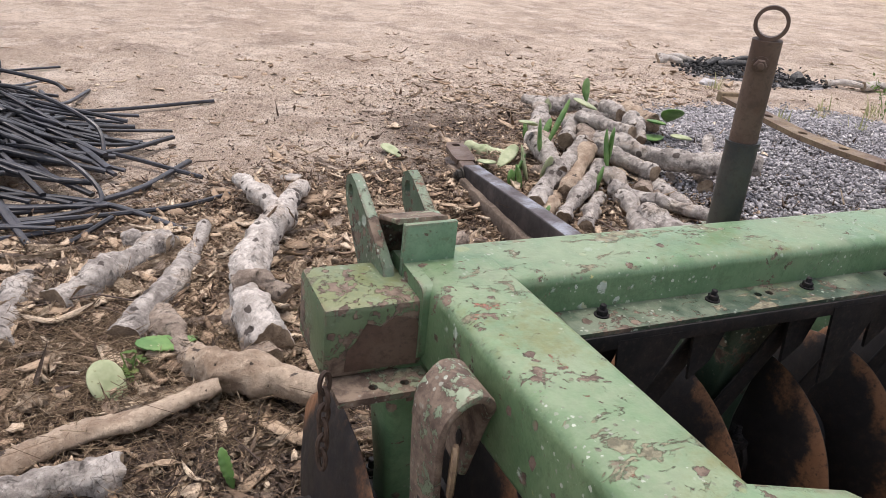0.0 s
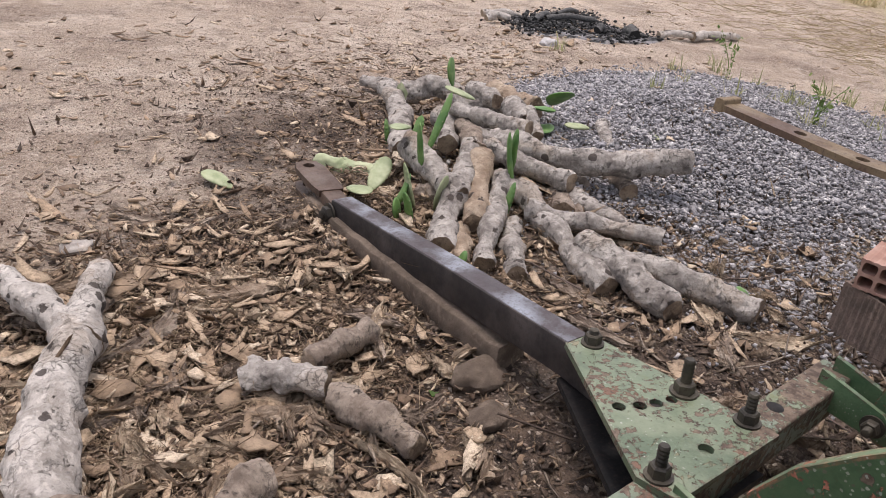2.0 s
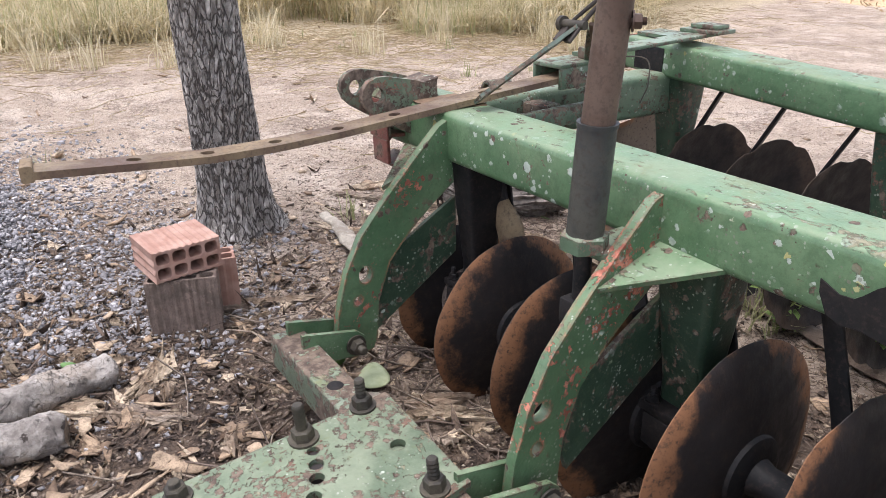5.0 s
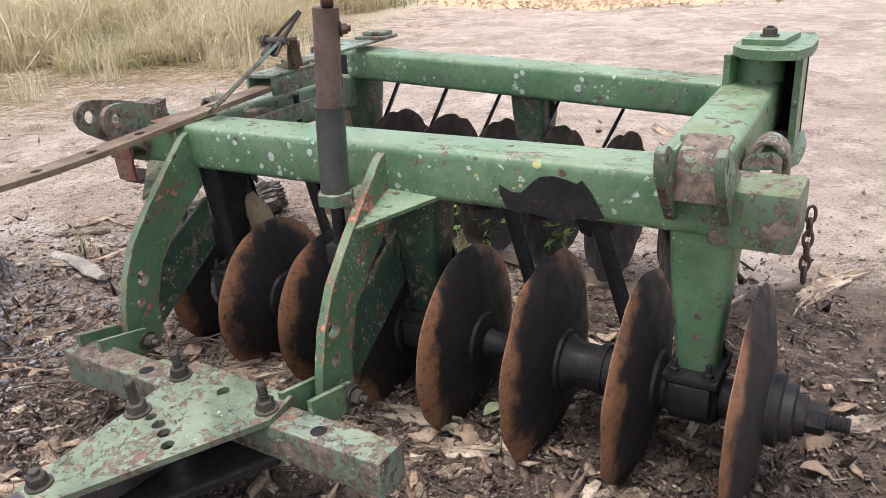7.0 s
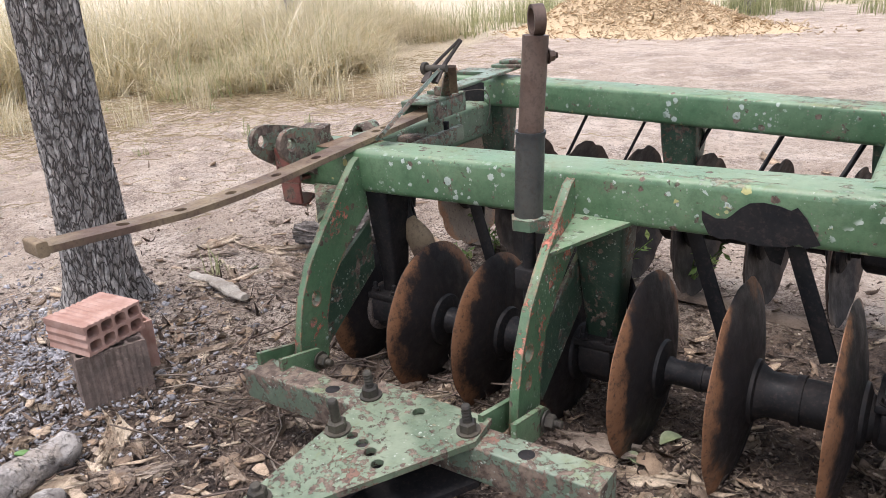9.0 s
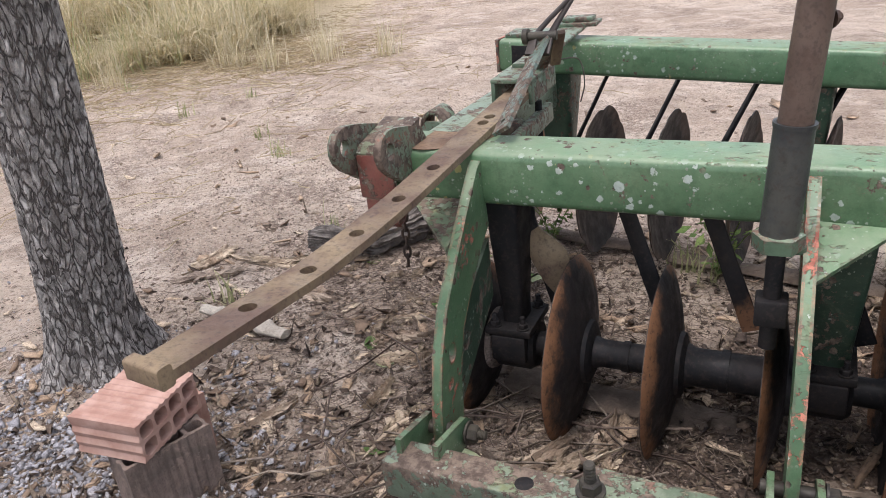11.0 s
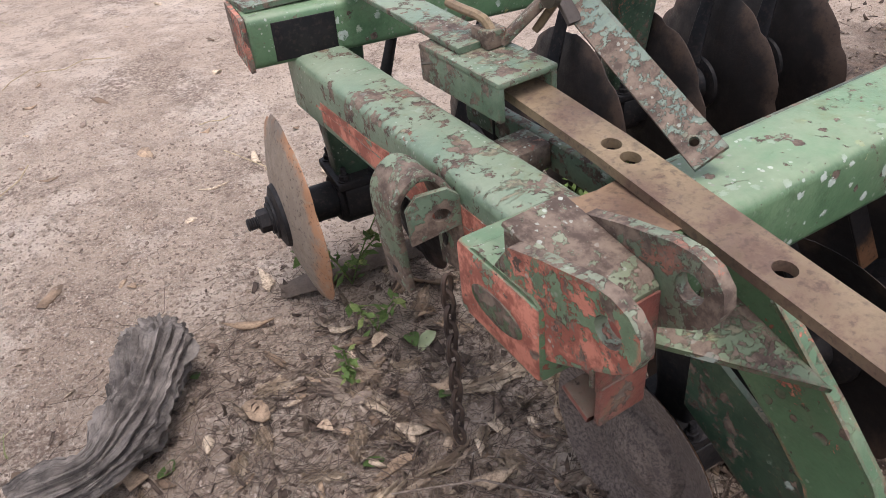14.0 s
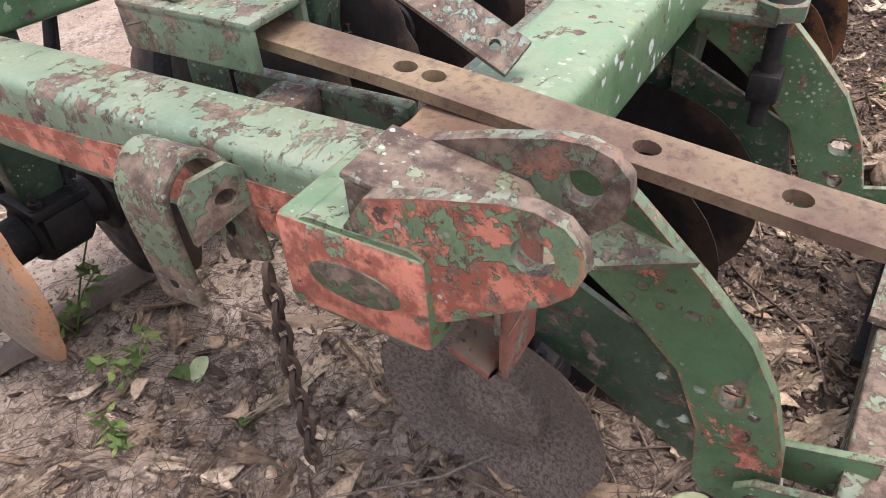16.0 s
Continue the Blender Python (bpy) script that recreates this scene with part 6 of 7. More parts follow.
# ---- heap of black hoses ----
hoses = tagged(root("hose_heap", (-0.75, 4.25, 0.0)), "tangled heap of flat black irrigation hoses on the dirt", "hose heap")
rnd = random.Random(21)
for i in range(360):
    a = rnd.gauss(0.0, 0.75) + (math.pi if rnd.random() < 0.3 else 0)
    if rnd.random() < 0.2:
        a += 1.2
    c = Vector((rnd.gauss(-0.22, 0.30), rnd.gauss(0.05, 0.42), 0))
    top = 0.42 * math.exp(-((c.x + 0.25) ** 2 / 0.5 + c.y ** 2 / 0.45))
    l = 0.42 + rnd.random() * 0.5
    pts = []
    bend = rnd.gauss(0, 1.4)
    for q in range(5):
        f = q / 4 - 0.5
        x, y = c.x + math.cos(a + bend * f) * l * 2 * f, c.y + math.sin(a + bend * f) * l * 2 * f
        hgt = 0.58 * math.exp(-((x + 0.25) ** 2 / 0.5 + (y - 0.1) ** 2 / 0.75))
        pts.append((x, y, max(0.012, hgt * (0.35 + 0.65 * (i / 360)) + 0.03 * rnd.random())))
    w = 0.011 + 0.008 * rnd.random()
    part("hose", sweep(smooth_path(pts, 16), lambda k, f: rounded(w * 2, w * 1.3, w * 0.55, 2)), HOSE, hoses)
for pts in ([(-0.3, 0.9, 0.25), (0.1, 1.0, 0.33), (0.45, 1.05, 0.22), (0.45, 0.95, 0.04)], [(0.1, -0.2, 0.2), (0.55, -0.1, 0.3), (0.95, -0.35, 0.16), (1.0, -0.6, 0.03)], [(0.4, 0.35, 0.05), (1.0, 0.36, 0.02), (1.72, 0.5, 0.02)],
            [(0.5, -0.3, 0.1), (1.0, -0.5, 0.04), (1.42, -0.92, 0.02)], [(0.3, -0.5, 0.12), (0.75, -0.8, 0.16), (0.95, -1.15, 0.03), (0.6, -1.3, 0.03), (0.1, -1.25, 0.04)], [(-0.3, -1.3, 0.03), (0.6, -1.32, 0.03), (1.2, -1.28, 0.02), (1.5, -1.2, 0.03)],
            [(0.98, -1.35, 0.03), (0.85, -1.5, 0.02), (0.72, -1.65, 0.02)], [(-0.6, -1.35, 0.02), (0.2, -1.5, 0.03), (0.9, -1.4, 0.02)], [(0.2, 0.1, 0.3), (0.7, 0.15, 0.14), (1.15, 0.0, 0.05)], [(-0.5, 0.3, 0.4), (0.3, 0.35, 0.32), (0.75, 0.4, 0.2), (0.85, 0.3, 0.16)]):
    part("hose", sweep([p + Vector((-0.15, 0.35, 0)) for p in smooth_path(pts, 26)], lambda k, f: circle(0.0115, 7)), HOSE, hoses)

# ---- a pale rock and fallen leaves ----
def rock(x, y, r, seed, material, label):
    bm = bmesh.new()
    bmesh.ops.create_icosphere(bm, subdivisions=3, radius=1)
    off = Vector((seed * 2.3, seed, 0.7))
    for v in bm.verts:
        k = 1 + 0.35 * noise.noise(off + v.co * 1.3) + 0.12 * noise.noise(off + v.co * 4)
        v.co = Vector((v.co.x * r * 1.2, v.co.y * r * 0.85, v.co.z * r * 0.55)) * k
    ob = new("rock", finish(bm, "rock", material, 50))
    ob.location = (x, y, gz(x, y) + r * 0.2)
    return tagged(ob, label, "rock")


rock(1.93, 1.42, 0.075, 1, BONE, "pale bleached rock beside the crossbar")
rock(1.50, 2.16, 0.06, 2, BOARD, "brown stone beside the drawbar")
rock(1.60, 2.30, 0.075, 3, BOARD, "brown soil-covered stone under the drawbar")
rock(2.43, 0.36, 0.022, 4, BROWNLOG, "small grey stone on the soil")
rock(0.95, 3.62, 0.05, 5, GREYLOG, "grey stone lump on the dirt")
rock(0.62, 1.42, 0.03, 6, BONE, "small pale stone near the discs")


def fallen_leaf(x, y, l, turn, seed, material, label):
    """A pointed leaf with a raised midrib and curled rim."""
    rnd_ = random.Random(seed)
    bm = bmesh.new()
    rows = []
    for i in range(9):
        f = i / 8
        w = l * 0.30 * math.sin(math.pi * (0.04 + 0.94 * f)) ** 0.8
        z = 0.012 * math.sin(f * 3 + seed) + 0.006
        rows.append([bm.verts.new(((f - 0.5) * l, s * w, z + abs(s) * w * (0.25 + 0.2 * rnd_.random()))) for s in (-1, -0.5, 0, 0.5, 1)])
    for a, b in zip(rows, rows[1:]):
        for j in range(4):
            bm.faces.new((a[j], b[j], b[j + 1], a[j + 1]))
    low = bmesh.ops.extrude_face_region(bm, geom=bm.faces[:], use_keep_orig=True)["geom"]
    bmesh.ops.translate(bm, verts=[g for g in low if isinstance(g, bmesh.types.BMVert)], vec=(0, 0, -0.0015))
    ob = new("fallen_leaf", finish(bm, "fallen_leaf", material, 60))
    ob.matrix_world = pose(x, y, gz(x, y) + 0.004, rnd_.gauss(0, 8), rnd_.gauss(0, 8), turn)
    return tagged(ob, label, "leaf", "fallen leaves")


LEAVES = """2.26 .49 .06 20 f|2.23 .27 .07 80 f|2.30 .22 .055 10 d|2.43 .33 .06 60 d|2.62 .86 .07 120 f|2.52 .95 .06 30 y|2.5 .55 .05 0 f|2.2 .3 .07 200 y|2.55 .40 .05 300 d|1.45 2.33 .05 40 f|.62 2.3 .07 70 f|.55 2.42 .07 20 y|.9 2.62 .06 90 d
1.1 1.2 .09 10 y|1.05 1.05 .08 60 y|2.05 2.2 .07 0 y|2.75 2.3 .08 60 d|2.35 1.35 .06 10 f|.75 1.6 .06 40 d|.3 1.3 .06 80 d|2.0 1.75 .06 0 d|1.75 1.45 .06 120 d|3.0 1.2 .06 0 d|3.2 .6 .05 20 y|2.9 .3 .06 45 f|2.75 .05 .05 90 f|.2 .95 .07 10 d|.05 1.3 .06 70 y|-.2 1.1 .07 20 d|2.1 1.9 .07 50 d"""
for i, row in enumerate(LEAVES.replace("\n", "|").split("|")):
    x, y, l, turn, kind_ = row.split()
    mt, lb = {"f": (FRESH, "fresh green fallen leaf on the soil"), "d": (SHREDS, "dry brown curled leaf on the soil"), "y": (PALEPAD, "yellowing leaf lying on the soil")}[kind_]
    fallen_leaf(float(x), float(y), float(l), float(turn), 300 + i, mt, lb)

# ---- scattered stuff ----
def on_ground(x, y, lift=0.0):
    return np.stack((x, y, ground_z(x, y) + lift), -1)


def rot3(yaw, pitch, roll):
    cy, sy, cp, sp, cr, sr = np.cos(yaw), np.sin(yaw), np.cos(pitch), np.sin(pitch), np.cos(roll), np.sin(roll)
    r = np.empty((len(yaw), 3, 3))
    r[:, 0] = np.stack((cy * cp, cy * sp * sr - sy * cr, cy * sp * cr + sy * sr), -1)
    r[:, 1] = np.stack((sy * cp, sy * sp * sr + cy * cr, sy * sp * cr - cy * sr), -1)
    r[:, 2] = np.stack((-sp, cp * sr, cp * cr), -1)
    return r


def stuff(name, local, faces, at, turn, material, label, category, smooth=False):
    """Many small pieces in one mesh. local: pieces x corners x 3."""
    n, k = local.shape[:2]
    v = np.einsum("nij,nkj->nki", turn, local) + at[:, None, :]
    f = (np.asarray(faces)[None] + (np.arange(n) * k)[:, None, None]).reshape(-1, len(faces[0]))
    me_ = bpy.data.meshes.new(name)
    me_.vertices.add(n * k)
    me_.vertices.foreach_set("co", v.reshape(-1))
    w = len(faces[0])
    me_.loops.add(f.size)
    me_.loops.foreach_set("vertex_index", f.reshape(-1).astype(np.int32))
    me_.polygons.add(len(f))
    me_.polygons.foreach_set("loop_start", np.arange(0, f.size, w, dtype=np.int32))
    if smooth:
        me_.polygons.foreach_set("use_smooth", [True] * len(f))
    me_.materials.append(material)
    me_.update(calc_edges=True)
    me_.validate()
    return tagged(new(name, me_), label, category, kind="stuff")


def flakes(g, n, length, width, thick, curl, k=9):
    """Ragged, slightly curled flakes: an upper and a lower rim and their middles."""
    t = np.linspace(0, 2 * np.pi, k, endpoint=False)[None] + g.normal(0, 0.2, (n, k)) * (6 / k)
    c, s = np.cos(t), np.sin(t)
    r = (np.abs(c) ** 3.2 + np.abs(s) ** 3.2) ** (-1 / 3.2) * np.exp(g.normal(0, 0.26, (n, k)))
    l = length * np.exp(g.normal(0, 0.55, n))[:, None]
    w = width * np.exp(g.normal(0, 0.45, n))[:, None]
    x, y = c * r * l / 2, s * r * w / 2
    c1, c2 = g.normal(0, curl, n)[:, None], g.normal(0, curl * 1.5, n)[:, None]
    z = c1 * x * x / l + c2 * y * y / w + g.normal(0, 0.05, (n, k)) * w
    h = thick * np.exp(g.normal(0, 0.4, n))[:, None]
    top, low = np.stack((x, y, z + h), -1), np.stack((x * 0.94, y * 0.94, z), -1)
    mid = np.zeros((n, 1, 3))
    mt = mid.copy()
    mt[:, 0, 2] = h[:, 0] * 1.1
    loc = np.concatenate((top, low, mt, mid), 1)
    faces = []
    for j in range(k):
        q = (j + 1) % k
        faces += [(j, q, 2 * k), (k + q, k + j, 2 * k + 1), (j, k + j, k + q), (j, k + q, q)]
    return loc, faces


def spread(g, n, spots):
    """Places drawn from oval patches (x, y, rx, ry, weight)."""
    w = np.array([s[4] for s in spots], float)
    pick = g.choice(len(spots), n, p=w / w.sum())
    s = np.array([q[:4] for q in spots])[pick]
    return s[:, 0] + g.normal(0, 1, n) * s[:, 2], s[:, 1] + g.normal(0, 1, n) * s[:, 3]


CHIPSPOTS = [(0.1, 2.5, 0.55, 0.45, 6), (0.75, 2.95, 0.45, 0.36, 5), (1.25, 3.0, 0.36, 0.33, 3), (-0.6, 2.4, 0.6, 0.55, 3), (2.3, 2.9, 0.45, 0.5, 3), (2.6, 3.6, 0.5, 0.5, 1.5), (0.8, 2.45, 0.4, 0.28, 2)]
DARKSPOTS = [(0.4, 1.5, 0.6, 0.4, 4), (0.9, 1.2, 0.7, 0.45, 4), (-0.3, 1.3, 0.5, 0.5, 3), (1.7, 0.8, 0.7, 0.45, 3), (2.45, 0.6, 0.3, 0.35, 0.5), (2.0, 1.5, 0.6, 0.35, 2), (0.1, 2.3, 0.7, 0.6, 3), (2.7, 1.6, 0.5, 0.6, 2.4), (1.3, 0.2, 0.8, 0.25, 1), (1.0, 3.0, 0.7, 0.4, 1.5), (2.4, 4.4, 0.9, 0.6, 2.5), (-0.3, 0.4, 0.6, 0.6, 2.5), (3.1, 2.1, 0.45, 0.4, 3), (3.0, 2.8, 0.5, 0.5, 2)]
THINSPOTS = [(2.3, 1.2, 0.6, 0.5, 2), (1.2, 0.9, 0.8, 0.4, 2), (1.6, 0.3, 0.8, 0.4, 1.5), (2.5, 0.4, 0.35, 0.3, 0.7), (2.8, 2.0, 0.5, 0.6, 2.5), (3.1, 1.6, 0.5, 0.6, 1.5), (3.0, 4.6, 0.7, 0.6, 2), (4.0, 1.9, 0.6, 0.5, 1.2), (0.5, 1.3, 0.7, 0.4, 2), (3.3, 0.5, 0.5, 0.4, 0.6), (4.5, 5.5, 1.2, 0.7, 1)]


def scatter_flakes(name, n, spots, length, width, thick, curl, tilt, material, label, seed, lift=0.012, k=9):
    g = np.random.default_rng(seed)
    x, y = spread(g, n, spots)
    loc, faces = flakes(g, n, length, width, thick, curl, k)
    at = on_ground(x, y) + np.stack((0 * x, 0 * x, g.random(n) * lift), -1)
    return stuff(name, loc, faces, at, rot3(g.random(n) * 6.283, g.normal(0, tilt, n), g.normal(0, tilt, n)), material, label, "litter")


scatter_flakes("bark_chips", 2600, CHIPSPOTS, 0.046, 0.018, 0.003, 0.5, 0.2, CHIP, "deep litter of shredded brown and tan bark chips", 11, 0.025, 8)
scatter_flakes("bark_flakes", 900, CHIPSPOTS, 0.075, 0.034, 0.004, 0.3, 0.12, SHREDS, "broad torn tan bark flakes over the litter", 17, 0.035, 11)
scatter_flakes("bark_crumbs", 26000, CHIPSPOTS, 0.021, 0.008, 0.0022, 0.7, 0.35, CRUMB, "small crumbs of shredded bark among the chips", 12, 0.024, 6)
scatter_flakes("leaf_litter", 17000, DARKSPOTS, 0.023, 0.012, 0.0016, 1.0, 0.28, LITTER, "dry brown leaves and bark crumbs on the soil", 13, 0.006, 5)
scatter_flakes("yard_litter", 9000, THINSPOTS + CHIPSPOTS + [(4.1, 3.0, 0.8, 0.6, 3), (3.2, 2.2, 0.5, 0.5, 3)], 0.022, 0.011, 0.0018, 0.9, 0.25, LITTER, "small brown leaf and bark bits over the yard", 16, 0.004, 6)
scatter_flakes("loose_chips", 620, THINSPOTS, 0.065, 0.026, 0.005, 0.4, 0.12, CHIP, "scattered tan bark chips on bare soil", 14, 0.006)
scatter_flakes("far_chips", 1000, [(4.0, 6.0, 2.2, 0.8, 2), (1.5, 5.0, 1.8, 1.0, 1.2), (6.0, 2.0, 1.5, 2.0, 0.8), (4.0, -1.2, 1.4, 1.2, 0.8), (3.8, 5.1, 1.2, 0.35, 1.5)], 0.055, 0.024, 0.004, 0.5, 0.12, CHIP, "bark chips strewn over the yard", 15, 0.004, 7)


def stones(name, n, x, y, size, sd_, material, label, lift, category="gravel", plain=False):
    g = np.random.default_rng(sd_)
    p = (1 + 5 ** 0.5) / 2
    ico = np.array([(-1, p, 0), (1, p, 0), (-1, -p, 0), (1, -p, 0), (0, -1, p), (0, 1, p), (0, -1, -p), (0, 1, -p), (p, 0, -1), (p, 0, 1), (-p, 0, -1), (-p, 0, 1)], float) / 1.902
    faces = [(0, 11, 5), (0, 5, 1), (0, 1, 7), (0, 7, 10), (0, 10, 11), (1, 5, 9), (5, 11, 4), (11, 10, 2), (10, 7, 6), (7, 1, 8), (3, 9, 4), (3, 4, 2), (3, 2, 6), (3, 6, 8), (3, 8, 9), (4, 9, 5), (2, 4, 11), (6, 2, 10), (8, 6, 7), (9, 8, 1)]
    if category == "gravel":
        ico = np.array([(a, b, c) for a in (-0.7, 0.7) for b in (-0.7, 0.7) for c in (-0.7, 0.7)])
        ico = ico[None] + g.normal(0, 0.30, (n, 8, 3))
        quads_ = [(0, 1, 3, 2), (4, 6, 7, 5), (0, 4, 5, 1), (2, 3, 7, 6), (0, 2, 6, 4), (1, 5, 7, 3)]
        faces = [f for q_ in quads_ for f in ((q_[0], q_[1], q_[2]), (q_[0], q_[2], q_[3]))]
    if plain:
        ico = np.array([(1, 0, 0), (-1, 0, 0), (0, 1, 0), (0, -1, 0), (0, 0, 1), (0, 0, -1)], float)
        faces = [(0, 2, 4), (2, 1, 4), (1, 3, 4), (3, 0, 4), (2, 0, 5), (1, 2, 5), (3, 1, 5), (0, 3, 5)]
    loc = (ico if ico.ndim == 3 else ico[None] * (1 + g.normal(0, 0.24, (n, len(ico), 1)))) * (size * np.exp(g.normal(0, 0.35, n)))[:, None, None] * np.array([1.25, 0.9, 0.62])[None, None]
    at = on_ground(x, y) + np.stack((0 * x, 0 * x, g.random(n) * lift), -1)
    return stuff(name, loc, faces, at, rot3(g.random(n) * 6.283, g.normal(0, 0.4, n), g.normal(0, 0.4, n)), material, label, category)


g = np.random.default_rng(31)
a, r = g.random(64000) * 6.283, np.sqrt(g.random(64000)) * 1.0 + np.abs(g.normal(0, 0.14, 64000))
stones("gravel_heap", 64000, 4.2 + np.cos(a) * r * 1.35, 3.12 + np.sin(a) * r * 1.0, 0.0066, 32, STONE, "low spread heap of grey crushed stone", 0.03)
x, y = spread(g, 9000, [(2.95, 2.05, 0.32, 0.40, 2), (3.2, 1.75, 0.3, 0.3, 1.4), (4.6, 1.9, 0.7, 0.4, 1), (3.9, 2.0, 0.5, 0.35, 1.2), (3.0, 3.0, 0.3, 0.4, 1)])
stones("loose_gravel", 9000, x, y, 0.0068, 33, STONE, "thin scatter of grey crushed stone on soil", 0.006)
PEBBLE = flake_mat("soil_pebbles", rgb(0.25, 0.185, 0.145), rgb(0.36, 0.28, 0.22), rgb(0.52, 0.44, 0.36), 60)
x, y = spread(g, 42000, [(1.8, 4.8, 2.0, 1.5, 3), (3.2, -0.8, 1.2, 1.0, 4), (1.8, 4.2, 1.6, 1.2, 3), (2.5, 0.3, 0.5, 0.5, 3), (1.5, 1.2, 0.9, 0.7, 3), (3.3, 0.2, 0.9, 0.9, 2), (0.6, 2.6, 1.0, 0.8, 2), (3.3, 4.8, 1.0, 0.8, 2), (2.2, 1.9, 0.6, 0.5, 2), (4.5, 0, 1.5, 2.0, 1.5)])
stones("soil_crumbs", 42000, x, y, 0.0048, 34, PEBBLE, "crumbs of soil and small pebbles", 0.002, "soil", True)

# twigs
def twigs(name, n, spots, length, radius, material, seed, label, lift=0.01, tilt=0.12):
    g = np.random.default_rng(seed)
    x, y = spread(g, n, spots)
    l = length * np.exp(g.normal(0, 0.5, n))
    b = g.normal(0, 0.34, (n, 4, 2)) * l[:, None, None] * 0.5
    loc = np.zeros((n, 12, 3))
    for i in range(4):
        for j in range(3):
            t = 2.094 * j
            loc[:, i * 3 + j, 0] = (i / 3 - 0.5) * l
            loc[:, i * 3 + j, 1] = b[:, i, 0] * (0.4 if i in (1, 2) else 1) + math.cos(t) * radius * (1 - 0.15 * i)
            loc[:, i * 3 + j, 2] = np.abs(b[:, i, 1]) * 0.25 + math.sin(t) * radius
    faces = []
    for i in range(3):
        for j in range(3):
            q = (j + 1) % 3
            faces += [(i * 3 + j, i * 3 + q, i * 3 + 3 + q), (i * 3 + j, i * 3 + 3 + q, i * 3 + 3 + j)]
    at = on_ground(x, y) + np.stack((0 * x, 0 * x, radius + g.random(n) * lift), -1)
    return stuff(name, loc, faces, at, rot3(g.random(n) * 6.283, g.normal(0, tilt, n), g.normal(0, tilt, n)), material, label, "twigs")


twigs("fine_twigs", 6500, THINSPOTS + [(2.5, 0.35, 0.3, 0.3, 4), (1.6, 0.4, 0.6, 0.3, 4), (2.0, 1.2, 0.5, 0.3, 3)], 0.085, 0.0010, TWIG, 41, "fine dry twigs and stalks on the soil")
twigs("dry_sticks", 90, [(2.0, 1.25, 0.3, 0.15, 3), (2.3, 1.4, 0.5, 0.4, 3), (0.3, 2.4, 0.7, 0.6, 2), (2.2, 2.2, 0.6, 0.5, 2)], 0.28, 0.004, TWIG, 42, "dry grey sticks lying on the soil")
twigs("bark_fibres", 9000, [(-0.15, 2.1, 0.25, 0.2, 3), (0.2, 1.9, 0.3, 0.25, 3), (0.9, 2.8, 0.5, 0.4, 3), (2.2, 3.1, 0.3, 0.3, 1), (0.1, 2.5, 0.5, 0.4, 2)], 0.09, 0.0011, BARKFIBRE, 43, "pale shredded bark fibres", 0.03, 0.3)
twigs("straw_litter", 5200, [(7.6, -1.6, 0.8, 1.0, 3), (8.6, 1.0, 0.7, 1.6, 3), (6.4, -3.6, 0.8, 0.6, 3), (7.2, -5.0, 0.9, 1.2, 2), (5.4, -2.2, 1.2, 1.4, 0.7), (9.4, 3.4, 0.8, 1.4, 2)], 0.22, 0.003, STRAW, 44, "flattened dry straw along the grass edge", 0.02, 0.1)


# ---- grass ----
def blades(name, x, y, height, width, material, seed, label, lean=0.45):
    g = np.random.default_rng(seed)
    n = len(x)
    h = height * np.exp(g.normal(0, 0.3, n))
    a = g.random(n) * 6.283
    b = np.abs(g.normal(0, lean, n)) * h
    w = width * np.exp(g.normal(0, 0.3, n))
    loc = np.zeros((n, 8, 3))
    for i, f in enumerate((0, 0.4, 0.75, 1.0)):
        ww = w * (1 - 0.85 * f)
        for j, sgn in enumerate((-1, 1)):
            loc[:, i * 2 + j] = np.stack((b * f ** 2, sgn * ww, h * (f - 0.25 * f ** 3 * np.clip(b / h, 0, 1.4))), -1)
    faces = [(0, 1, 3, 2), (2, 3, 5, 4), (4, 5, 7, 6)]
    return stuff(name, loc, faces, on_ground(x, y, -0.01), rot3(a, 0 * a, 0 * a), material, label, "grass", True)


def tufts(g, n, per, xs_, ys_, rad):
    keep = np.arange(n)
    cx, cy = xs_, ys_
    m = len(cx)
    i = np.repeat(np.arange(m), per)
    return cx[i] + g.normal(0, rad, m * per), cy[i] + g.normal(0, rad, m * per)


g = np.random.default_rng(51)
ty = g.random(2300) * 22 - 9.5
depth = g.exponential(2.0, 2300) - 0.35
tx = grass_edge(ty) + depth
clump = vnoise(tx, ty, 0.9) + 0.25 * vnoise(tx, ty, 2.7) + 0.10 * np.clip(depth, 0, 3)
keep = clump > 0.66
tx, ty, depth = tx[keep], ty[keep], depth[keep]
x, y = tufts(g, len(tx), 28, tx, ty, 0.11)
tall = np.clip(0.34 + 0.35 * np.repeat(depth, 28), 0.3, 1.05)
blades("tall_dry_grass", x, y, tall, 0.0095, GRASS, 52, "tall half-dry grass, straw-coloured and pale green", 1.5)
tx2, ty2 = tx + g.normal(0, 0.3, len(tx)) + 0.3, ty + g.normal(0, 0.3, len(tx))
x, y = tufts(g, 420, 26, tx2[:420], ty2[:420], 0.12)
blades("green_grass", x, y, 0.5, 0.005, GREENGRASS, 53, "greener grass blades between the dry ones", 0.9)
fy = -9 - g.random(450) * 12
fx = 9.5 - g.random(450) * 26
ok = (np.hypot(fx - 5.0, fy + 10.6) > 2.4) & ((fy < -13.2) | (fx > 7.5))
fx, fy = fx[ok], fy[ok]
x, y = tufts(g, len(fx), 40, fx, fy, 0.18)
blades("far_green_grass", x, y, 0.5, 0.009, GREENGRASS, 54, "low green grass beyond the mulch heap", 0.5)
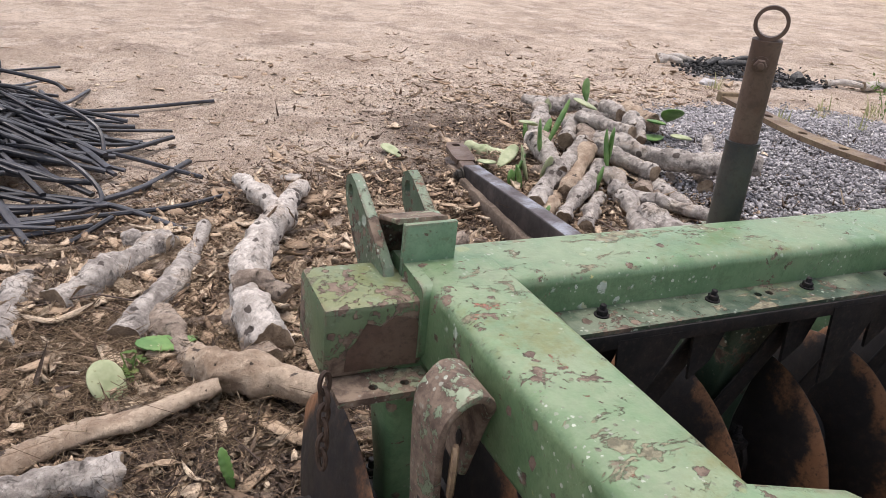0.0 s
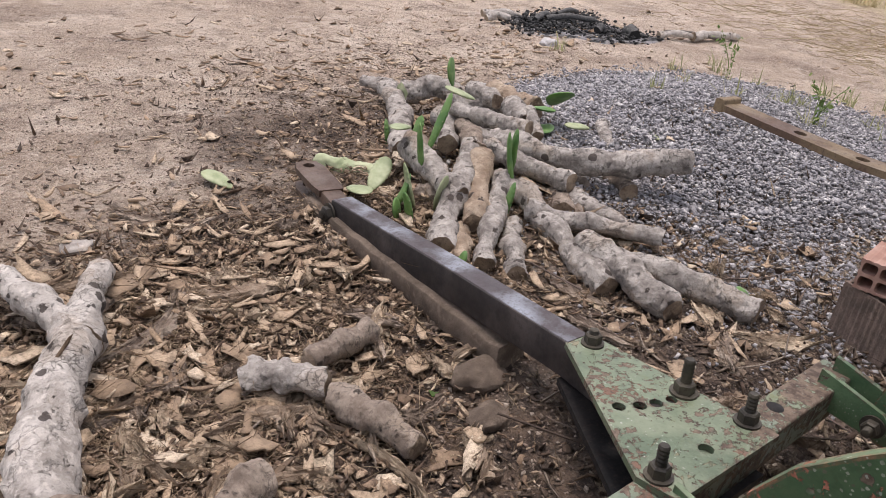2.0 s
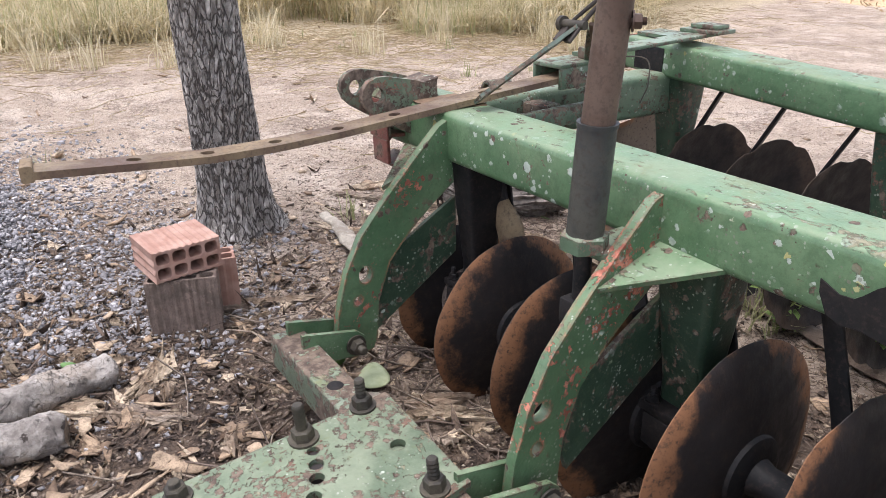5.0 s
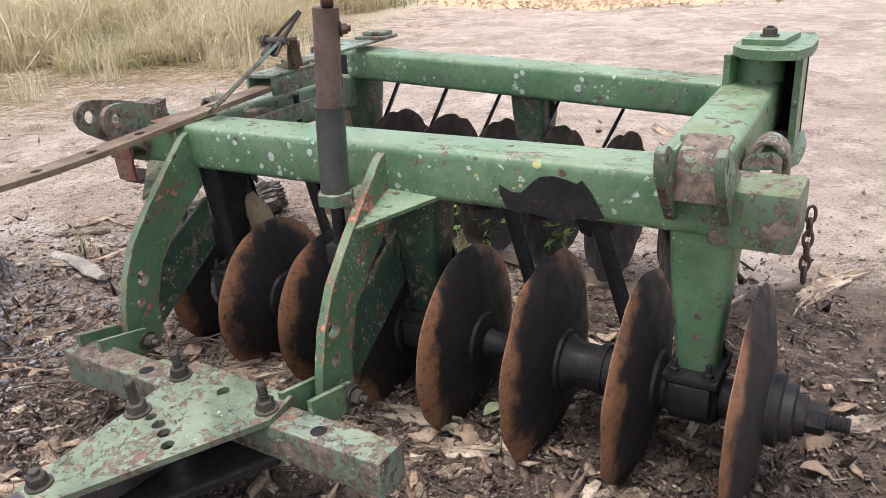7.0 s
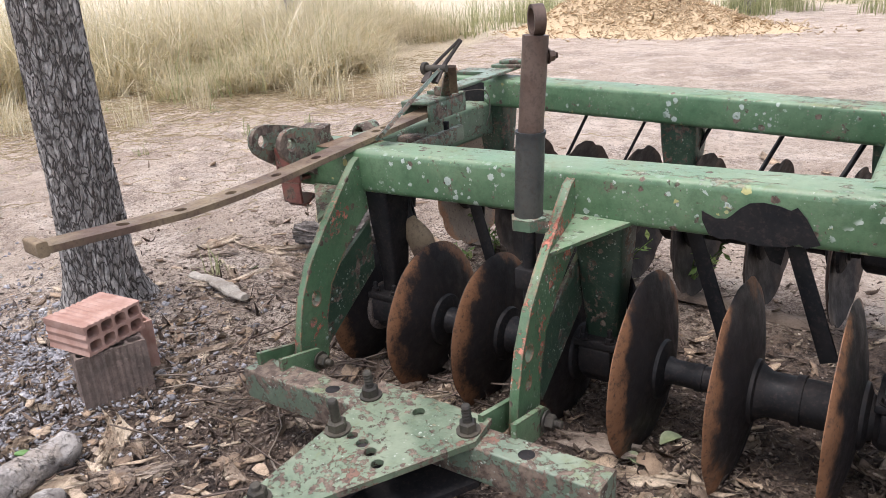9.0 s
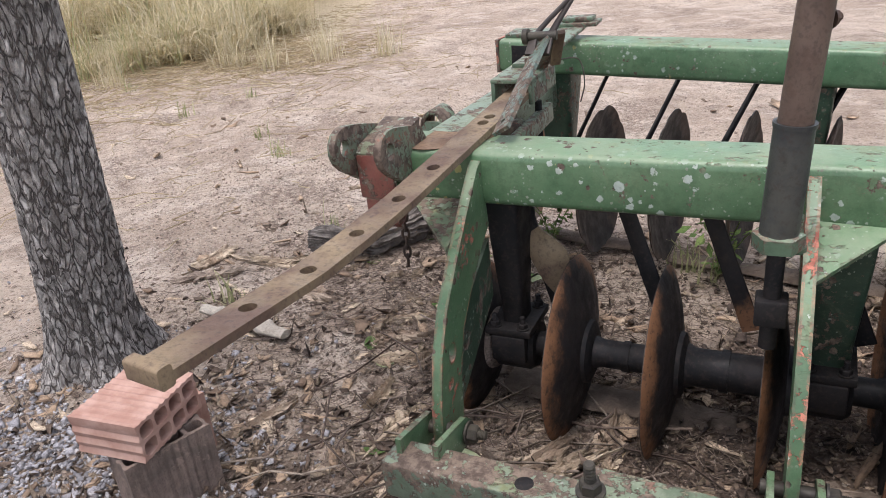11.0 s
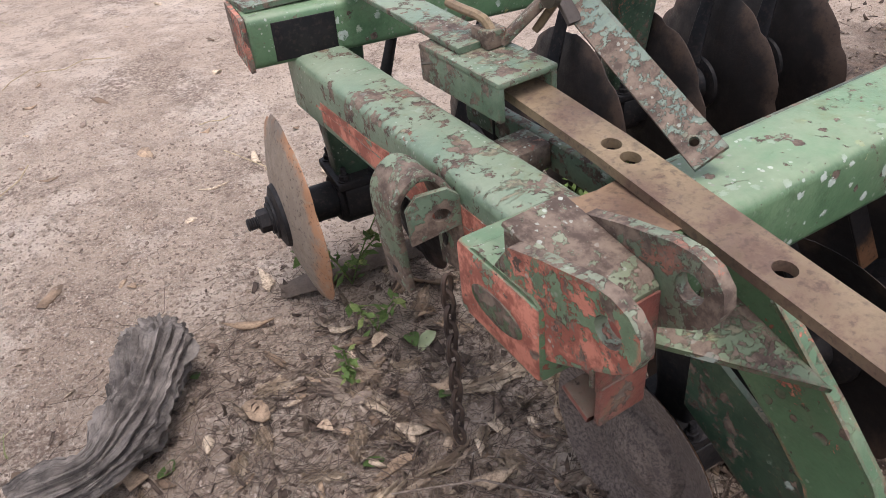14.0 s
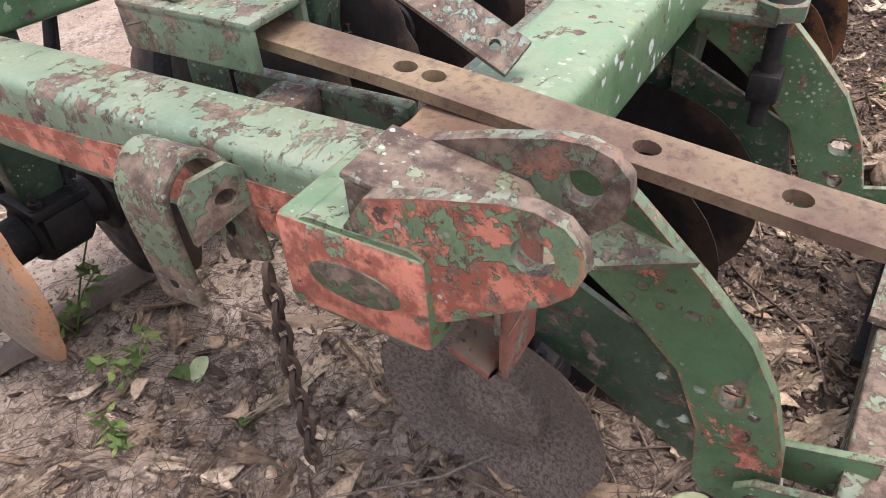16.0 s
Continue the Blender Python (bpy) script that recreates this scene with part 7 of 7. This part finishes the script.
sx, sy = spread(g, 60, [(5.2, 2.6, 0.5, 0.6, 2), (5.6, 3.4, 0.6, 0.6, 1), (7.5, -1.2, 0.8, 1.2, 1.5), (1.45, 0.05, 0.25, 0.1, 1.0), (4.5, -1.2, 1.2, 1.2, 0.8)])
x, y = tufts(g, 60, 14, sx, sy, 0.03)
blades("small_weeds", x, y, 0.10, 0.005, GREENGRASS, 55, "small green weeds sprouting from the dirt", 0.6)
tx3, ty3 = spread(g, 26, [(8.0, -0.6, 0.6, 1.6, 1), (6.2, -3.4, 0.6, 0.5, 1), (9.0, 2.5, 0.5, 1.0, 1)])
x, y = tufts(g, 26, 60, tx3, ty3, 0.07)
blades("grass_clumps", x, y, 0.33, 0.004, GRASS, 56, "separate clumps of dry grass on straw", 0.5)

# leafy weeds
def weed(x, y, h, n, seed):
    ob = tagged(root("weed", (x, y, gz(x, y))), "small leafy green weed growing in the dirt", "weed", "leafy weeds")
    rnd_ = random.Random(seed)
    nodes = []
    for i in range(n):
        a = rnd_.random() * 6.283
        pts = [(0, 0, 0), (math.cos(a) * h * 0.2, math.sin(a) * h * 0.2, h * 0.5), (math.cos(a) * h * 0.5, math.sin(a) * h * 0.5, h * (0.7 + 0.4 * rnd_.random()))]
        part("stalk", sweep(smooth_path(pts, 6), lambda k, f: circle(0.0022, 5)), FRESH, ob)
        nodes += smooth_path(pts, 6)[1:]
    o = new("leaves", leaves_mesh("leaves", nodes, 12 * n, h * 0.05, 0.028 + h * 0.06, FRESH, seed))
    o.parent = ob


for i, (x, y, h, n) in enumerate(((1.56, 0.09, 0.30, 6), (1.28, 0.06, 0.26, 5), (2.24, -0.06, 0.22, 4), (2.28, 0.17, 0.12, 3), (4.95, 2.35, 0.30, 4), (5.2, 2.9, 0.22, 4), (5.9, 3.9, 0.3, 3), (4.7, 2.75, 0.16, 3), (2.42, 0.3, 0.08, 3), (0.05, 1.98, 0.08, 3))):
    weed(x, y, h, n, 60 + i)

# ---- burnt patch ----
g = np.random.default_rng(71)
x, y = spread(g, 1500, [(6.15, 5.75, 0.26, 0.22, 3), (5.75, 5.7, 0.22, 0.18, 1.6), (6.2, 5.1, 0.22, 0.12, 1), (6.5, 6.05, 0.16, 0.14, 1)])
stones("charcoal", 1500, x, y, 0.0125, 72, CHAR, "charcoal and ash lumps of an old fire", 0.03, "charcoal")
for i, (x, y, l, turn_, r) in enumerate(((5.9, 5.85, 0.42, 0.4, 0.028), (6.15, 5.7, 0.5, -0.5, 0.033), (6.4, 5.95, 0.36, 0.1, 0.026), (6.25, 5.08, 0.20, 0.9, 0.05), (6.05, 5.28, 0.16, 0.3, 0.04))):
    dx, dy = math.cos(turn_) * l / 2, math.sin(turn_) * l / 2
    log("charred_branch", [(x - dx, y - dy, 0.05), (x, y, 0.075), (x + dx, y + dy, 0.05)], r, r * 0.8, 81 + i, (CHAR, CHAR), "blackened branch lying in the ashes", "burnt branches", n=10, k=10)
for i, (p, q, r) in enumerate((((6.45, 4.93), (6.80, 4.74), 0.034), ((6.75, 4.75), (7.26, 4.57), 0.042), ((6.62, 4.98), (6.98, 4.60), 0.024), ((5.30, 5.98), (5.55, 5.93), 0.04), ((5.42, 6.16), (5.74, 5.98), 0.032))):
    log("stick", [(p[0], p[1], 0.05), ((p[0] + q[0]) / 2, (p[1] + q[1]) / 2 + 0.02, 0.07), (q[0], q[1], 0.05)], r, r * 0.8, 91 + i, (PALEBRANCH if i != 2 else OLDWOOD, CUT), "pale half-burnt stick at the edge of the ashes", "burnt branches", n=12, k=10)
rock(5.15, 5.12, 0.07, 97, STONE, "pale brown stone beside the ashes")

# ---- heap of mulch at the edge of the yard ----
g = np.random.default_rng(91)
hx, hy = np.meshgrid(np.linspace(-3.2, 3.2, 60), np.linspace(-1.7, 1.7, 36), indexing="ij")
hz = 0.62 * np.exp(-((hx + 0.1) / 1.35) ** 2 - (hy / 0.8) ** 2) + 0.42 * np.exp(-((hx - 1.35) / 0.75) ** 2 - (hy / 0.65) ** 2) - 0.03 + (vnoise(hx, hy, 3) - 0.5) * 0.08 * np.exp(-(hx / 2) ** 2 - hy ** 2)
ii = np.arange(hx.size).reshape(hx.shape)
q = np.stack((ii[:-1, :-1], ii[1:, :-1], ii[1:, 1:], ii[:-1, 1:]), -1).reshape(-1, 4)
me = bpy.data.meshes.new("mulch_heap")
me.from_pydata(np.stack((hx + 4.9, hy - 10.6, hz), -1).reshape(-1, 3).tolist(), [], q.tolist())
me.materials.append(FIBRE)
me.polygons.foreach_set("use_smooth", [True] * len(me.polygons))
tagged(new("mulch_heap", me), "low heap of orange-brown chopped mulch", "heap", kind="stuff")
n = 5200
x, y = g.normal(0, 1.05, n), g.normal(0, 0.62, n)
z = 0.62 * np.exp(-((x + 0.1) / 1.35) ** 2 - (y / 0.8) ** 2) + 0.42 * np.exp(-((x - 1.35) / 0.75) ** 2 - (y / 0.65) ** 2)
loc, faces = flakes(g, n, 0.075, 0.018, 0.008, 0.5, 4)
stuff("loose_straw", loc, faces, np.stack((x + 4.9, y - 10.6, z), -1), rot3(g.random(n) * 6.283, g.normal(0, 0.5, n), g.normal(0, 0.5, n)), FIBRE, "loose orange-brown straw over the heap", "straw")

# ---- single large bark pieces ----
def bark_piece(x, y, l, w, turn, seed, lift=0.004, curl=0.12, label=""):
    """A torn slab of bark: ragged outline, ridges along its length, a little curl."""
    g_ = np.random.default_rng(seed)
    bm = bmesh.new()
    nu, nv = 18, 13
    ridge = g_.normal(0, 0.0042, nv)
    left, right = 0.5 + 0.12 * np.cumsum(g_.normal(0, 0.5, nu)) / 2, 0.5 + 0.12 * np.cumsum(g_.normal(0, 0.5, nu)) / 2
    tip0, tip1 = g_.normal(0, 0.17 * l, nv), g_.normal(0, 0.17 * l, nv)
    bend, dome = g_.normal(0, 0.12), curl * g_.normal(0.5, 0.6)
    top, low = [], []
    for i in range(nu):
        f = i / (nu - 1)
        env = math.sin(math.pi * (0.13 + 0.74 * f)) ** 0.5
        row_t, row_l = [], []
        for j in range(nv):
            s = (j / (nv - 1) - 0.5) * 2
            u = (f - 0.5) * l + tip0[j] * (1 - f) ** 3 + tip1[j] * f ** 3
            v = s * w * env * (left[i] if s < 0 else right[i]) + 0.10 * w * g_.normal() * (abs(s) > 0.8) + bend * u * u / l * 2
            z = dome * w * (1 - s * s) + ridge[j] + 0.0025 * g_.normal() + lift + 0.02 * bend * abs(u)
            row_t.append(bm.verts.new((u, v, z + 0.006)))
            row_l.append(bm.verts.new((u * 0.97, v * 0.95, z - 0.004)))
        top.append(row_t)
        low.append(row_l)
    for i in range(nu - 1):
        for j in range(nv - 1):
            bm.faces.new((top[i][j], top[i + 1][j], top[i + 1][j + 1], top[i][j + 1]))
            bm.faces.new((low[i][j], low[i][j + 1], low[i + 1][j + 1], low[i + 1][j]))
        for j in (0, nv - 1):
            bm.faces.new((top[i][j], top[i + 1][j], low[i + 1][j], low[i][j]))
    for i in (0, nu - 1):
        for j in range(nv - 1):
            bm.faces.new((top[i][j], top[i][j + 1], low[i][j + 1], low[i][j]))
    ob = new("bark_piece", finish(bm, "bark_piece", (SHRED, DULLSHRED, SHRED, PALELOG)[seed % 4], 35))
    ob.matrix_world = pose(x, y, gz(x, y), g_.normal(0, 5), g_.normal(0, 5), turn)
    return tagged(ob, label or ("fibrous tan bark piece lying on the soil", "dull brown bark piece on the soil", "torn dry bark piece on the soil", "smooth pale bark piece on the soil")[seed % 4], "bark", "loose bark pieces")
PIECES = """1.79 1.52 0.16 0.090 148|2.42 0.22 0.06 0.030 28|1.67 1.46 0.10 0.050 145|3.01 2.39 0.10 0.070 -106|2.53 1.86 0.21 0.070 -47|2.34 1.95 0.21 0.075 -150|2.20 2.42 0.24 0.080 -75|2.12 2.11 0.10 0.040 -46|1.85 1.31 0.18 0.050 -117|1.77 1.33 0.08 0.050 -145|1.74 1.25 0.09 0.060 -92|2.74 1.34 0.22 0.040 -114
2.45 1.11 0.12 0.060 -97|1.28 1.18 0.27 0.090 -179|1.09 1.26 0.24 0.075 -165|0.49 0.97 0.13 0.050 165|0.26 -0.14 0.34 0.080 -118|3.56 0.57 0.24 0.070 -152|3.36 0.36 0.30 0.045 176|3.06 0.55 0.26 0.075 151|3.64 0.39 0.21 0.090 -95
3.30 -0.55 0.18 0.040 -146|2.60 0.68 0.17 0.045 -158|2.56 0.77 0.14 0.050 -178|3.32 -0.56 0.21 0.050 -152|3.63 0.03 0.17 0.100 155|3.32 0.39 0.29 0.050 179|3.04 0.59 0.21 0.090 165|2.58 0.20 0.13 0.050 -177|2.45 0.33 0.15 0.060 113
2.57 0.66 0.12 0.060 -151|1.96 0.42 0.24 0.060 116|2.43 0.35 0.20 0.045 110|2.58 0.19 0.12 0.050 162|2.16 0.52 0.18 0.050 166|1.90 1.27 0.15 0.070 55|1.58 1.41 0.10 0.090 119|1.20 3.74 0.22 0.060 -62|1.29 3.20 0.19 0.070 -42
1.17 3.14 0.18 0.070 -52|1.33 2.93 0.11 0.110 -49|2.20 2.42 0.23 0.070 -79|2.52 1.86 0.23 0.060 -46|2.31 1.94 0.18 0.060 -131|3.01 2.42 0.16 0.060 -119|1.21 3.49 0.34 0.060 21|1.46 3.63 0.14 0.060 36|1.45 2.82 0.20 0.050 -38
1.01 3.10 0.16 0.060 -23|1.73 2.53 0.15 0.050 -37|0.79 2.70 0.16 0.070 -99|1.10 2.37 0.14 0.060 -51|1.57 3.11 0.14 0.080 100|2.00 1.41 0.20 0.080 60|2.45 0.88 0.24 0.070 30|2.40 0.66 0.12 0.050 0|0.62 1.25 0.14 0.060 30
2.10 0.85 0.20 0.090 20|2.02 0.61 0.14 0.060 60|-0.10 0.50 0.20 0.090 10|-0.35 0.90 0.16 0.060 80|0.10 0.70 0.14 0.050 40|2.50 2.10 0.17 0.080 60|1.75 1.10 0.20 0.080 80|2.30 1.20 0.22 0.080 60"""
for i, row in enumerate(PIECES.replace("\n", "|").split("|")):
    x, y, l, w, turn = (float(q) for q in row.split())
    bark_piece(x, y, l, w, turn, 100 + i)
rnd = random.Random(77)
for i in range(190):
    bark_piece(rnd.gauss(0.55, 0.62), rnd.gauss(2.6, 0.45), 0.06 + rnd.random() ** 2 * 0.17, 0.022 + rnd.random() * 0.045, rnd.random() * 360, 200 + i, 0.022, 0.12)
for cx, cy, sx_, sy_, n in ((2.42, 0.5, 0.2, 0.24, 20), (2.1, 1.65, 0.4, 0.2, 14), (0.2, 0.95, 0.45, 0.4, 16), (1.3, 1.25, 0.4, 0.12, 10), (2.7, 1.9, 0.3, 0.4, 12), (3.0, 0.6, 0.3, 0.35, 6)):
    for i in range(n):
        bark_piece(rnd.gauss(cx, sx_), rnd.gauss(cy, sy_), 0.04 + rnd.random() * 0.07, 0.018 + rnd.random() * 0.03, rnd.random() * 360, 400 + int(cx * 100) + i, 0.005, 0.1)
